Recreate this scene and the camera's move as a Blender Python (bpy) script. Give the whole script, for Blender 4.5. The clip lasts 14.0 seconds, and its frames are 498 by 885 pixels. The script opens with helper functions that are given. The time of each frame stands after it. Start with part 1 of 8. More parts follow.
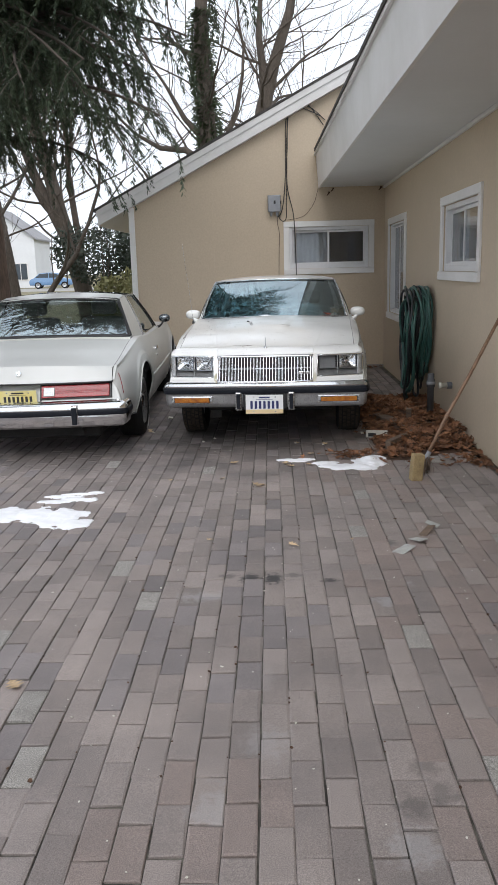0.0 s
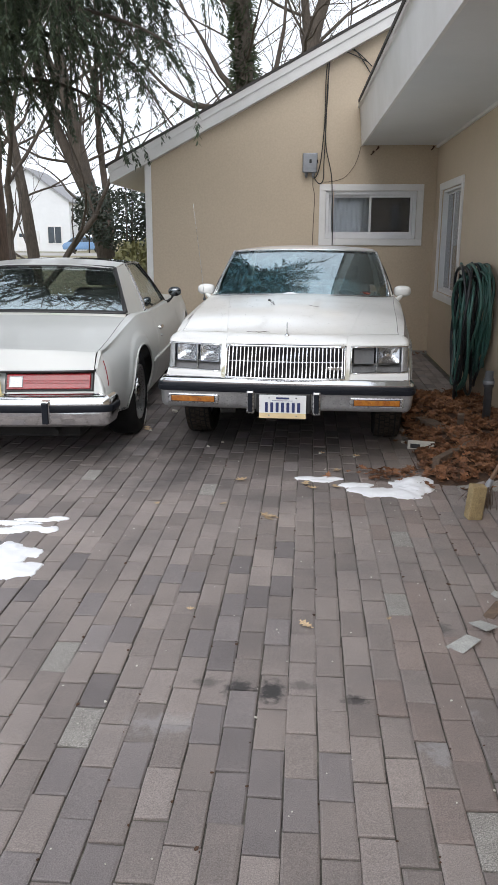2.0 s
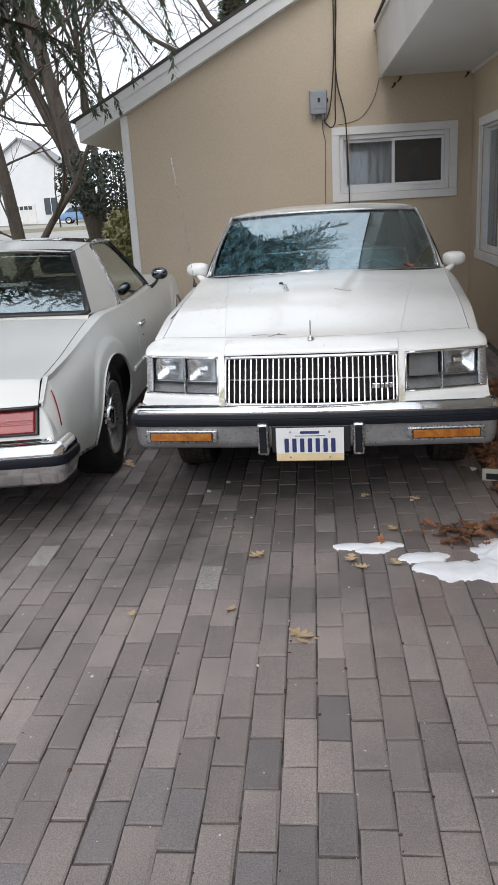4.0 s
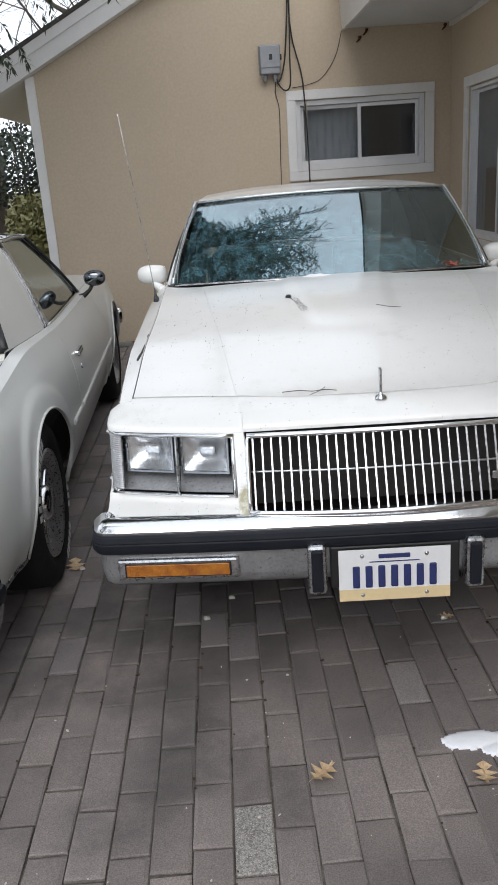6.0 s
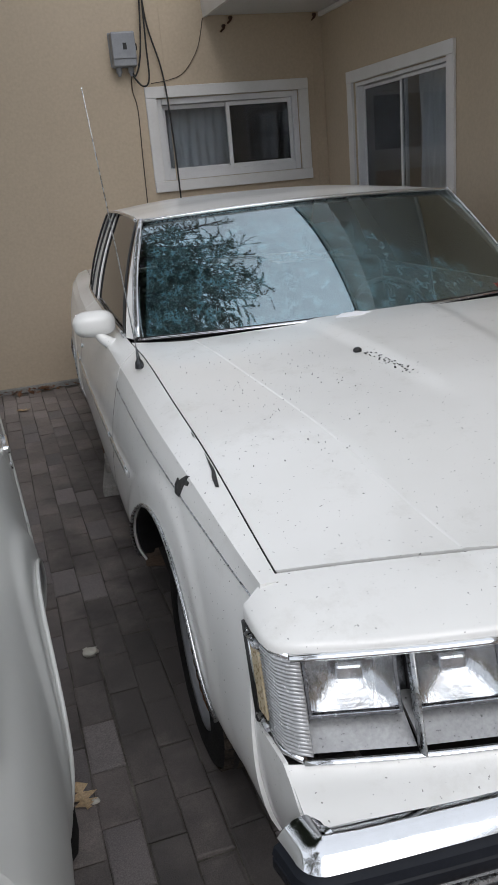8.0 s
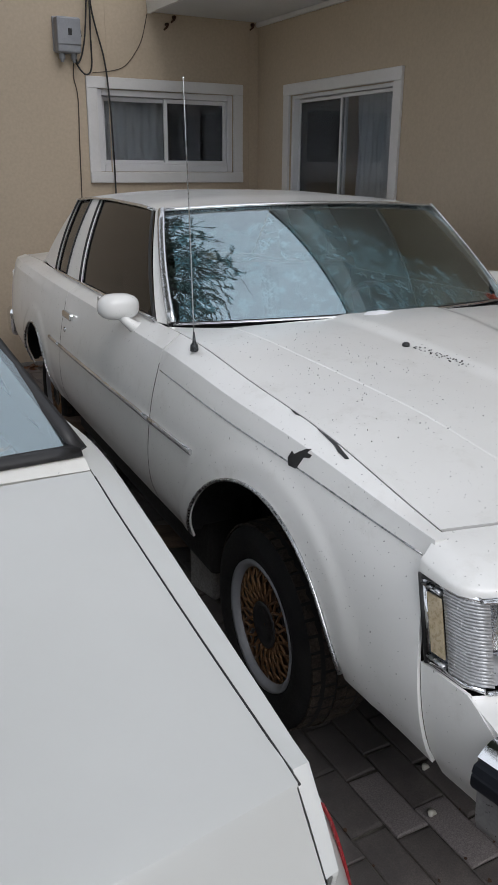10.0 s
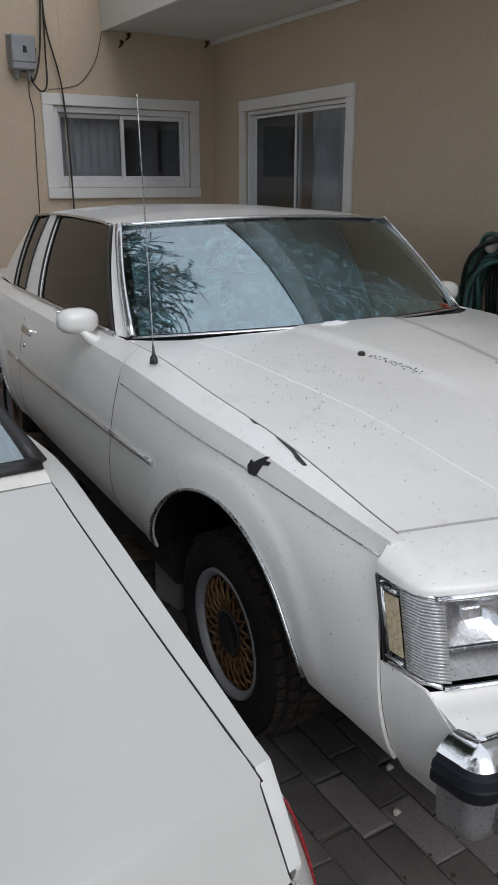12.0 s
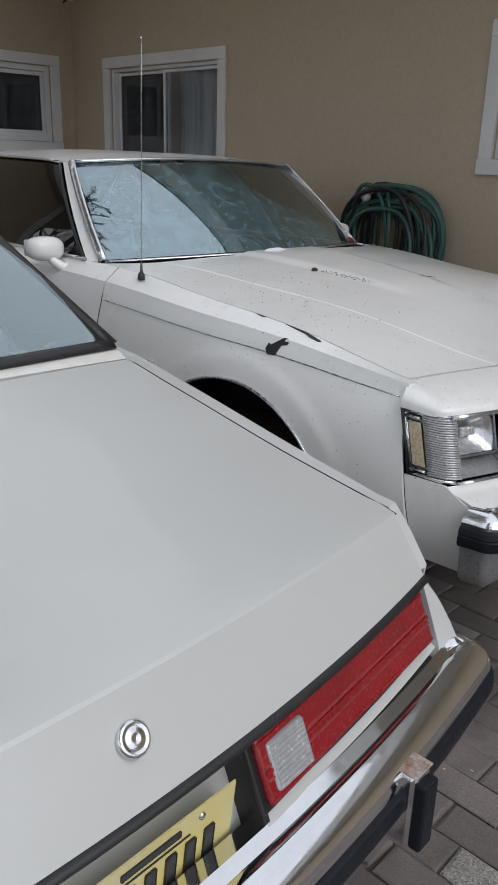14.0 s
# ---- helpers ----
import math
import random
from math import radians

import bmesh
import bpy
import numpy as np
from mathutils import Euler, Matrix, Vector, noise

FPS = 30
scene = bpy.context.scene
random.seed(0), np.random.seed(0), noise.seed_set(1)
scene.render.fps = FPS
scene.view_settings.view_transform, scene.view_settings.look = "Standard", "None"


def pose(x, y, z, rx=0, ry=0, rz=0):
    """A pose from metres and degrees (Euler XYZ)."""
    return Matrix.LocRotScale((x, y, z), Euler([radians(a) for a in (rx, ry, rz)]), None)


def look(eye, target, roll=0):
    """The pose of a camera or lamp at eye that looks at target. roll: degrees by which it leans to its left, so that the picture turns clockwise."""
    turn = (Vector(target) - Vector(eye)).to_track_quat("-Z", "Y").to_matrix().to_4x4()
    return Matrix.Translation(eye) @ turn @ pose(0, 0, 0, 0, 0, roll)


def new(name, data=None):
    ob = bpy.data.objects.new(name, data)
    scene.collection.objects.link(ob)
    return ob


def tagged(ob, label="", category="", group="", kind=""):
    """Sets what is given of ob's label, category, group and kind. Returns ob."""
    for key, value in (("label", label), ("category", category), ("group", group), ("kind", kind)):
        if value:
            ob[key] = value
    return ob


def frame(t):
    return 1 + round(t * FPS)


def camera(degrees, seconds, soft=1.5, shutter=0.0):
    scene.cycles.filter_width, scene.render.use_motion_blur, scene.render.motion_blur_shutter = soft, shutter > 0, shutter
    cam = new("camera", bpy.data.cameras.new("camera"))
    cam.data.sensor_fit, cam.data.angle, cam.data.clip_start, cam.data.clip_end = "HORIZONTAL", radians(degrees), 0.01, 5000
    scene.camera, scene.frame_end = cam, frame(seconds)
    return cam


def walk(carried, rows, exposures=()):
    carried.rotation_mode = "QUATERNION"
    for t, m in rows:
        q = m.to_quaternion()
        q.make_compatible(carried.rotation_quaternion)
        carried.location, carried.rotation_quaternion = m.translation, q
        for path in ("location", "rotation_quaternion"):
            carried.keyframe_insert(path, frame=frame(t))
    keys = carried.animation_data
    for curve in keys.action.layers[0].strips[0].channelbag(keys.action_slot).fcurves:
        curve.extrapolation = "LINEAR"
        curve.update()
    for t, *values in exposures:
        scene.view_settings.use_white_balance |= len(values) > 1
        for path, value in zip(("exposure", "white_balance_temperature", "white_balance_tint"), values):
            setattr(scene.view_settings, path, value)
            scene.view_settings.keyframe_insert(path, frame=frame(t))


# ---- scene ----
cam = camera(35.2, 14.0, 1.2)
METRES, EYE, TILT, LEAN, TURN = 7.5, 1.75, 0.0, 0.0, 5.4
PATH = [
    (0, (-0.203, 0.163, 1.51), (-0.268, 2.114, 1.077), -1.5),
    (0.5, (-0.124, 0.424, 1.469), (-0.28, 2.366, 1.019), -1.3),
    (1, (-0.017, 0.729, 1.51), (-0.184, 2.668, 1.047), -0.4),
    (1.5, (-0.056, 1.131, 1.476), (-0.197, 3.065, 0.987), 0.1),
    (2, (-0.129, 1.469, 1.485), (-0.271, 3.399, 0.982), 0.2),
    (2.2, (-0.154, 1.632, 1.46), (-0.308, 3.56, 0.95), -0.1),
    (4.3, (-0.277, 3.305, 1.506), (-0.454, 5.202, 0.897), -3.4),
    (4.5, (-0.317, 3.456, 1.494), (-0.478, 5.351, 0.877), -2.9),
    (5, (-0.454, 3.839, 1.501), (-0.487, 5.739, 0.877), -2.6),
    (5.5, (-0.559, 4.201, 1.455), (-0.542, 6.097, 0.818), -3.6),
    (6, (-0.686, 4.552, 1.49), (-0.653, 6.445, 0.845), -4.0),
    (6.5, (-0.903, 4.892, 1.477), (-0.711, 6.77, 0.815), -2.6),
    (7, (-1.071, 5.174, 1.468), (-0.829, 7.038, 0.786), -2.4),
    (7.5, (-1.191, 5.521, 1.488), (-0.919, 7.38, 0.801), -5.1),
    (8, (-1.362, 5.759, 1.519), (-0.818, 7.568, 0.863), -5.3),
    (8.5, (-1.635, 5.929, 1.513), (-0.783, 7.605, 0.832), -1.1),
    (9, (-1.892, 5.852, 1.508), (-1.013, 7.518, 0.837), -0.2),
    (9.2, (-1.946, 5.864, 1.515), (-1.063, 7.528, 0.843), 0.1),
    (11.3, (-1.986, 5.863, 1.529), (-1.063, 7.518, 0.891), 0.3),
    (11.5, (-1.984, 5.861, 1.529), (-1.04, 7.505, 0.891), 0.3),
    (12, (-1.982, 5.829, 1.526), (-1.003, 7.456, 0.896), 0.0),
    (12.5, (-2.031, 5.8, 1.507), (-0.968, 7.374, 0.878), -1.0),
    (13, (-2.242, 5.797, 1.511), (-0.968, 7.206, 0.885), -0.0),
    (13.5, (-2.473, 5.817, 1.425), (-1.125, 7.14, 0.766), -0.9),
    (14, (-2.741, 5.787, 1.407), (-1.395, 7.1, 0.724), 1.7),
]
walk(cam, [(t, look(eye, target, roll)) for t, eye, target, roll in PATH], [(0, 0.17, 6480, 12.5), (2, 0.28, 6480, 12.5), (4.5, 0.19, 6460, 12.5), (7, 0.02, 6470, 12.5), (8, -0.21, 6460, 13.0), (9, -0.23, 6460, 13.5), (11.5, -0.24, 6460, 13.5), (14, -0.29, 6460, 13.5)])

# ---- sky and sun: a bright overcast winter day ----
SUN_ELEV, SUN_TURN = 45.0, 184.0
world = bpy.data.worlds.new("overcast_sky")
scene.world = world
world.use_nodes = True
wn = world.node_tree.nodes
wl = world.node_tree.links
sky = wn.new("ShaderNodeTexSky")
sky.sky_type = "NISHITA"
sky.sun_disc = False
sky.sun_elevation = radians(SUN_ELEV)
sky.sun_rotation = radians(SUN_TURN)
sky.air_density, sky.dust_density, sky.ozone_density = 1.0, 4.0, 1.0
# cloud cover: the sky's own light with most of its colour and unevenness taken out
grey = wn.new("ShaderNodeRGBToBW")
wl.new(sky.outputs["Color"], grey.inputs["Color"])
tex = wn.new("ShaderNodeTexCoord")
cloud = wn.new("ShaderNodeTexNoise")
cloud.inputs["Scale"].default_value = 2.2
cloud.inputs["Detail"].default_value = 4.0
wl.new(tex.outputs["Generated"], cloud.inputs["Vector"])
cloud_tone = wn.new("ShaderNodeMapRange")
cloud_tone.inputs["From Min"].default_value, cloud_tone.inputs["From Max"].default_value = 0.3, 0.7
cloud_tone.inputs["To Min"].default_value, cloud_tone.inputs["To Max"].default_value = 9.5, 11.5
wl.new(cloud.outputs["Fac"], cloud_tone.inputs["Value"])
cover = wn.new("ShaderNodeMix")
cover.data_type = "FLOAT"
cover.inputs[0].default_value = 0.82
wl.new(grey.outputs["Val"], cover.inputs[2])
wl.new(cloud_tone.outputs["Result"], cover.inputs[3])
tint = wn.new("ShaderNodeMix")
tint.data_type = "RGBA"
tint.blend_type = "MULTIPLY"
tint.inputs[0].default_value = 1.0
wl.new(cover.outputs[0], tint.inputs[6])
tint.inputs[7].default_value = (0.90, 0.965, 1.04, 1)
wl.new(tint.outputs[2], wn["Background"].inputs["Color"])
wn["Background"].inputs["Strength"].default_value = 0.130

sun = new("sun", bpy.data.lights.new("sun", "SUN"))
sun.data.energy, sun.data.angle, sun.data.color = 1.1, radians(40), (1.0, 0.97, 0.92)
sun.matrix_world = pose(0, 0, 20, 90 - SUN_ELEV, 0, 180 - SUN_TURN)

# ---- materials ----
def node_mat(name):
    m = bpy.data.materials.new(name)
    m.use_nodes = True
    return m, m.node_tree.nodes, m.node_tree.links, m.node_tree.nodes["Principled BSDF"]


def rgb(c):
    return (c[0], c[1], c[2], 1.0) if not isinstance(c, (int, float)) else (c, c, c, 1.0)


def noise_tex(n, l, scale, detail=4.0, rough=0.6, stretch=None):
    geo = n.new("ShaderNodeNewGeometry")
    t = n.new("ShaderNodeTexNoise")
    t.inputs["Scale"].default_value, t.inputs["Detail"].default_value, t.inputs["Roughness"].default_value = scale, detail, rough
    if stretch:
        mp = n.new("ShaderNodeMapping")
        mp.inputs["Scale"].default_value = stretch
        l.new(geo.outputs["Position"], mp.inputs["Vector"])
        l.new(mp.outputs["Vector"], t.inputs["Vector"])
    else:
        l.new(geo.outputs["Position"], t.inputs["Vector"])
    return t.outputs["Fac"]


def band(n, l, value, a, b, lo=0.0, hi=1.0):
    r = n.new("ShaderNodeMapRange")
    r.inputs["From Min"].default_value, r.inputs["From Max"].default_value = a, b
    r.inputs["To Min"].default_value, r.inputs["To Max"].default_value = lo, hi
    l.new(value, r.inputs["Value"])
    return r.outputs["Result"]


def mix_col(n, l, fac, a, b, mode="MIX"):
    x = n.new("ShaderNodeMix")
    x.data_type, x.blend_type = "RGBA", mode
    for i, v in ((0, fac), (6, a), (7, b)):
        if isinstance(v, (int, float)) and i == 0:
            x.inputs[i].default_value = v
        elif isinstance(v, (tuple, list, int, float)):
            x.inputs[i].default_value = rgb(v)
        else:
            l.new(v, x.inputs[i])
    return x.outputs[2]


def surface(name, a, b=None, patch=3.0, grain=90.0, grain_amount=0.12, rough=0.6, rough_var=0.1, metal=0.0, bump=0.1,
            bump_scale=None, coat=0.0, vary=0.0, specks=None, stretch=None, spec=0.5):
    """A surface of two tones in patches, with fine grain, roughness that varies, fine relief and, where wanted, specks (colour, scale, share)."""
    m, n, l, p = node_mat(name)
    big = noise_tex(n, l, patch, 5.0, 0.62, stretch)
    fine = noise_tex(n, l, grain, 3.0, 0.6, stretch)
    col = mix_col(n, l, band(n, l, big, 0.35, 0.68), a, b if b else a)
    col = mix_col(n, l, grain_amount, col, mix_col(n, l, band(n, l, fine, 0.3, 0.7), 0.0, 1.0), "OVERLAY")
    if vary:
        info = n.new("ShaderNodeObjectInfo")
        geo = n.new("ShaderNodeNewGeometry")
        add = n.new("ShaderNodeMath")
        l.new(info.outputs["Random"], add.inputs[0])
        l.new(geo.outputs["Random Per Island"], add.inputs[1])
        fr = n.new("ShaderNodeMath")
        fr.operation = "FRACT"
        l.new(add.outputs[0], fr.inputs[0])
        tone = band(n, l, fr.outputs[0], 0, 1, 1 - vary, 1 + vary)
        col = mix_col(n, l, 1.0, col, tone, "MULTIPLY")
    if specks:
        sc, scale, share = specks
        dots = noise_tex(n, l, scale, 2.0, 0.5)
        col = mix_col(n, l, band(n, l, dots, 1 - share - 0.03, 1 - share), col, sc)
    l.new(col, p.inputs["Base Color"])
    l.new(band(n, l, fine, 0.3, 0.7, rough - rough_var, rough + rough_var), p.inputs["Roughness"])
    p.inputs["Metallic"].default_value = metal
    p.inputs["Coat Weight"].default_value = coat
    p.inputs["Coat Roughness"].default_value = 0.08
    p.inputs["Specular IOR Level"].default_value = spec
    if bump:
        bp = n.new("ShaderNodeBump")
        bp.inputs["Strength"].default_value = bump
        bp.inputs["Distance"].default_value = 0.004
        l.new(noise_tex(n, l, bump_scale or grain, 4.0, 0.65, stretch), bp.inputs["Height"])
        l.new(bp.outputs["Normal"], p.inputs["Normal"])
    return m


def glass(name, tint, rough=0.0, ior=1.5):
    m, n, l, p = node_mat(name)
    p.inputs["Base Color"].default_value = rgb(tint)
    p.inputs["Transmission Weight"].default_value = 1.0
    p.inputs["Roughness"].default_value = rough
    p.inputs["IOR"].default_value = ior
    return m


STUCCO = surface("painted_siding", (0.535, 0.440, 0.328), (0.492, 0.404, 0.300), patch=0.7, grain=45, grain_amount=0.06, rough=0.75, bump=0.12, bump_scale=30)
TRIM = surface("white_trim_paint", (0.74, 0.73, 0.72), (0.66, 0.65, 0.63), patch=2.0, grain=60, grain_amount=0.05, rough=0.5, bump=0.06)
SOFFIT = surface("soffit_paint", (0.68, 0.69, 0.69), (0.62, 0.63, 0.63), patch=0.8, grain=30, grain_amount=0.05, rough=0.6, bump=0.06)
VINYL = surface("white_vinyl", (0.72, 0.72, 0.72), (0.66, 0.66, 0.67), patch=4, grain=120, grain_amount=0.04, rough=0.35, bump=0.03)
SHINGLE = surface("roof_shingle", (0.07, 0.065, 0.06), (0.045, 0.042, 0.04), patch=6, grain=150, grain_amount=0.4, rough=0.9, bump=0.5)
PAVER = surface("concrete_paver", (0.272, 0.232, 0.214), (0.190, 0.166, 0.158), patch=1.6, grain=260, grain_amount=0.34, rough=0.82, rough_var=0.12,
                bump=0.5, bump_scale=320, vary=0.19, specks=((0.38, 0.35, 0.33), 330, 0.22))
PAVER_PALE = surface("speckled_paver", (0.28, 0.265, 0.245), (0.22, 0.205, 0.19), patch=8, grain=220, grain_amount=0.6, rough=0.85, bump=0.8, bump_scale=220,
                     vary=0.1, specks=((0.5, 0.48, 0.45), 300, 0.36))
PAVER_RED = surface("reddish_paver", (0.262, 0.212, 0.192), (0.205, 0.170, 0.157), patch=3, grain=260, grain_amount=0.34, rough=0.82, bump=0.6, bump_scale=260, vary=0.12, specks=((0.38, 0.34, 0.31), 300, 0.25))
PAVER_BLUE = surface("bluish_paver", (0.210, 0.186, 0.182), (0.168, 0.150, 0.149), patch=3, grain=260, grain_amount=0.34, rough=0.82, bump=0.5, bump_scale=320, vary=0.16, specks=((0.36, 0.35, 0.35), 330, 0.22))
SAND = surface("joint_sand", (0.040, 0.036, 0.031), (0.16, 0.148, 0.126), patch=9, grain=200, grain_amount=0.3, rough=0.95, bump=0.5)
SOIL = surface("winter_lawn", (0.16, 0.13, 0.075), (0.20, 0.19, 0.10), patch=0.6, grain=12, grain_amount=0.4, rough=0.95, bump=0.6, bump_scale=25)
CURTAIN = surface("curtain_cloth", (0.60, 0.63, 0.66), (0.50, 0.53, 0.56), patch=6, grain=80, grain_amount=0.1, rough=0.9, bump=0.1)
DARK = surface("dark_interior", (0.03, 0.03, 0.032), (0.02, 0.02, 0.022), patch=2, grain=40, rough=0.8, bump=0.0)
PANE = glass("window_pane", (0.75, 0.78, 0.8))
SCREEN = surface("insect_screen", (0.035, 0.036, 0.04), (0.028, 0.028, 0.03), patch=3, grain=500, grain_amount=0.3, rough=0.6, bump=0.2, bump_scale=500)
METAL_GREY = surface("grey_painted_metal", (0.30, 0.31, 0.33), (0.25, 0.26, 0.28), patch=12, grain=80, grain_amount=0.06, rough=0.5, metal=0.2, bump=0.05)


def stained_or_shaded(m, patch_list, tone):
    """Adds ragged patches of stain or of painted shade to a material: (x, y, half width, half length, strength)."""
    n, l = m.node_tree.nodes, m.node_tree.links
    p = n["Principled BSDF"]
    for x, y, rx, ry, strength in patch_list:
        col = p.inputs["Base Color"].links[0].from_socket
        geo = n.new("ShaderNodeNewGeometry")
        off = n.new("ShaderNodeVectorMath")
        off.operation = "SUBTRACT"
        off.inputs[1].default_value = (x, y, 0)
        l.new(geo.outputs["Position"], off.inputs[0])
        sc = n.new("ShaderNodeVectorMath")
        sc.operation = "MULTIPLY"
        sc.inputs[1].default_value = (1 / rx, 1 / ry, 0)
        l.new(off.outputs[0], sc.inputs[0])
        ln = n.new("ShaderNodeVectorMath")
        ln.operation = "LENGTH"
        l.new(sc.outputs[0], ln.inputs[0])
        add = n.new("ShaderNodeMath")
        l.new(ln.outputs["Value"], add.inputs[0])
        # wide patches, the painted shade, get coarser and softer edges
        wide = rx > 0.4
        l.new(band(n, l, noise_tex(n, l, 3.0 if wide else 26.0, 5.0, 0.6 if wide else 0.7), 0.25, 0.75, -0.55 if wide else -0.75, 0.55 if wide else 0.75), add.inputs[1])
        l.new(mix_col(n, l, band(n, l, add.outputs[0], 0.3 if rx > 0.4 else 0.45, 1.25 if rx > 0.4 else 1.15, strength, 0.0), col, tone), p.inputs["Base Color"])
    return m


# small oil spots; the last four, wide entries paint shade around the cars
OIL_AND_SHADE = [(-0.45, 3.87, 0.05, 0.03, 0.5), (-0.335, 3.832, 0.058, 0.06, 0.95), (-0.225, 3.828, 0.058, 0.065, 1.0), (-0.12, 3.88, 0.045, 0.03, 0.45), (0.063, 3.80, 0.045, 0.03, 0.85), (0.40, 4.32, 0.07, 0.06, 0.6),
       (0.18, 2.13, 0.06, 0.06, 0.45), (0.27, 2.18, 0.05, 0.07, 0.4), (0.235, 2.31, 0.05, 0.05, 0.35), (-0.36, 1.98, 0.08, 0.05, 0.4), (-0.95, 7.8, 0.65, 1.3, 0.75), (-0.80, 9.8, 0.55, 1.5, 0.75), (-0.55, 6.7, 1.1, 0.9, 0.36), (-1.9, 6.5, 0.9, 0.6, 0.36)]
LIME = [(-0.38, 2.10, 0.09, 0.13, 0.26), (-0.25, 2.45, 0.08, 0.10, 0.20), (-0.30, 2.85, 0.09, 0.10, 0.14), (0.30, 3.55, 0.06, 0.07, 0.35), (-0.55, 3.62, 0.12, 0.06, 0.3), (0.35, 3.75, 0.09, 0.07, 0.3), (0.15, 1.97, 0.07, 0.09, 0.3)]
stained_or_shaded(stained_or_shaded(PAVER, OIL_AND_SHADE, (0.045, 0.042, 0.042)), LIME, (0.42, 0.42, 0.43))
CABLE = surface("black_cable", (0.02, 0.02, 0.02), rough=0.5, bump=0.0)


# ---- car materials ----
def car_paint(name, a, b, dirt, dirt_share, rough, grimy=0.34):
    """Old white paint: faint tone patches, fine dirt specks and grime, half-dulled clear coat."""
    m, n, l, p = node_mat(name)
    col = mix_col(n, l, band(n, l, noise_tex(n, l, 1.8, 4.0, 0.6), 0.35, 0.7), a, b)
    grime = noise_tex(n, l, 7.0, 8.0, 0.75)
    col = mix_col(n, l, band(n, l, grime, 0.55, 0.80, 0.0, grimy), col, dirt)
    spots = noise_tex(n, l, 130.0, 2.0, 0.5)
    col = mix_col(n, l, band(n, l, spots, 1 - dirt_share, 1 - dirt_share + 0.02, 0.0, 0.8), col, (0.10, 0.095, 0.085))
    l.new(col, p.inputs["Base Color"])
    spread = min(1.0, grimy / 0.34)
    l.new(band(n, l, grime, 0.3, 0.75, rough - 0.08 * spread, rough + 0.18 * spread), p.inputs["Roughness"])
    p.inputs["Coat Weight"].default_value = 0.75 if grimy > 0.2 else 0.4
    p.inputs["Coat Roughness"].default_value = 0.06
    bp = n.new("ShaderNodeBump")
    bp.inputs["Strength"].default_value, bp.inputs["Distance"].default_value = 0.05, 0.002
    l.new(noise_tex(n, l, 14.0, 2.0, 0.5), bp.inputs["Height"])
    l.new(bp.outputs["Normal"], p.inputs["Normal"])
    return m


PAINT_WHITE = car_paint("white_car_paint", (0.83, 0.83, 0.81), (0.775, 0.775, 0.75), (0.46, 0.44, 0.38), 0.285, 0.36)
stained_or_shaded(PAINT_WHITE, [(-0.668, 6.535, 0.028, 0.05, 0.85), (-0.72, 6.508, 0.10, 0.010, 0.6), (-0.90, 6.530, 0.13, 0.008, 0.5), (0.12, 6.500, 0.03, 0.05, 0.6), (0.24, 6.470, 0.14, 0.010, 0.7)], (0.30, 0.27, 0.12))
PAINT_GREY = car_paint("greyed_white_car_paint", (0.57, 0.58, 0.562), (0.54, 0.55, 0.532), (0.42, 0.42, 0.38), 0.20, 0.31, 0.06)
PATCH_WHITE = car_paint("cream_paint_patch", (0.76, 0.75, 0.70), (0.70, 0.69, 0.64), (0.5, 0.48, 0.42), 0.24, 0.34)
CHROME = surface("chrome", (0.80, 0.81, 0.82), (0.72, 0.73, 0.74), patch=7, grain=60, grain_amount=0.04, rough=0.10, rough_var=0.06, metal=1.0, bump=0.02, bump_scale=20)
DULL_CHROME = surface("dull_chrome", (0.52, 0.53, 0.54), (0.42, 0.43, 0.44), patch=14, grain=90, grain_amount=0.1, rough=0.28, rough_var=0.1, metal=1.0, bump=0.04)
RUST = surface("rusty_chrome", (0.62, 0.60, 0.58), (0.28, 0.12, 0.05), patch=22, grain=160, grain_amount=0.3, rough=0.45, metal=0.5, bump=0.3)
RUBBER = surface("black_rubber_strip", (0.012, 0.014, 0.019), (0.017, 0.019, 0.024), patch=8, grain=120, grain_amount=0.08, rough=0.40, bump=0.03, spec=0.14)
TYRE = surface("tyre_rubber", (0.009, 0.009, 0.010), (0.016, 0.0155, 0.015), patch=9, grain=150, grain_amount=0.12, rough=0.8, bump=0.15, spec=0.25)
MUD_TREAD = surface("muddy_tread_rubber", (0.026, 0.022, 0.019), (0.060, 0.047, 0.037), patch=20, grain=160, grain_amount=0.4, rough=0.95, bump=0.6, spec=0.2)
PLASTIC_GREY = surface("dull_silver_bumper", (0.38, 0.385, 0.39), (0.27, 0.272, 0.275), patch=9, grain=120, grain_amount=0.15, rough=0.36, metal=0.6, bump=0.06)
SMOKED = surface("smoked_chrome", (0.36, 0.38, 0.41), (0.24, 0.255, 0.28), patch=18, grain=120, grain_amount=0.12, rough=0.22, rough_var=0.08, metal=0.85, bump=0.1)
BLACK = surface("black_paint", (0.012, 0.012, 0.013), (0.02, 0.02, 0.02), patch=5, grain=60, rough=0.45, bump=0.03)
UNDER = surface("underbody", (0.010, 0.0095, 0.009), (0.016, 0.015, 0.014), patch=6, grain=60, rough=0.9, bump=0.1)
GOLD = surface("gold_painted_mesh_wheel", (0.22, 0.115, 0.048), (0.14, 0.072, 0.034), patch=12, grain=110, grain_amount=0.15, rough=0.45, metal=0.45, bump=0.08)
ALLOY = surface("brushed_alloy", (0.50, 0.50, 0.50), (0.40, 0.40, 0.40), patch=10, grain=120, grain_amount=0.1, rough=0.32, metal=0.9, bump=0.05)
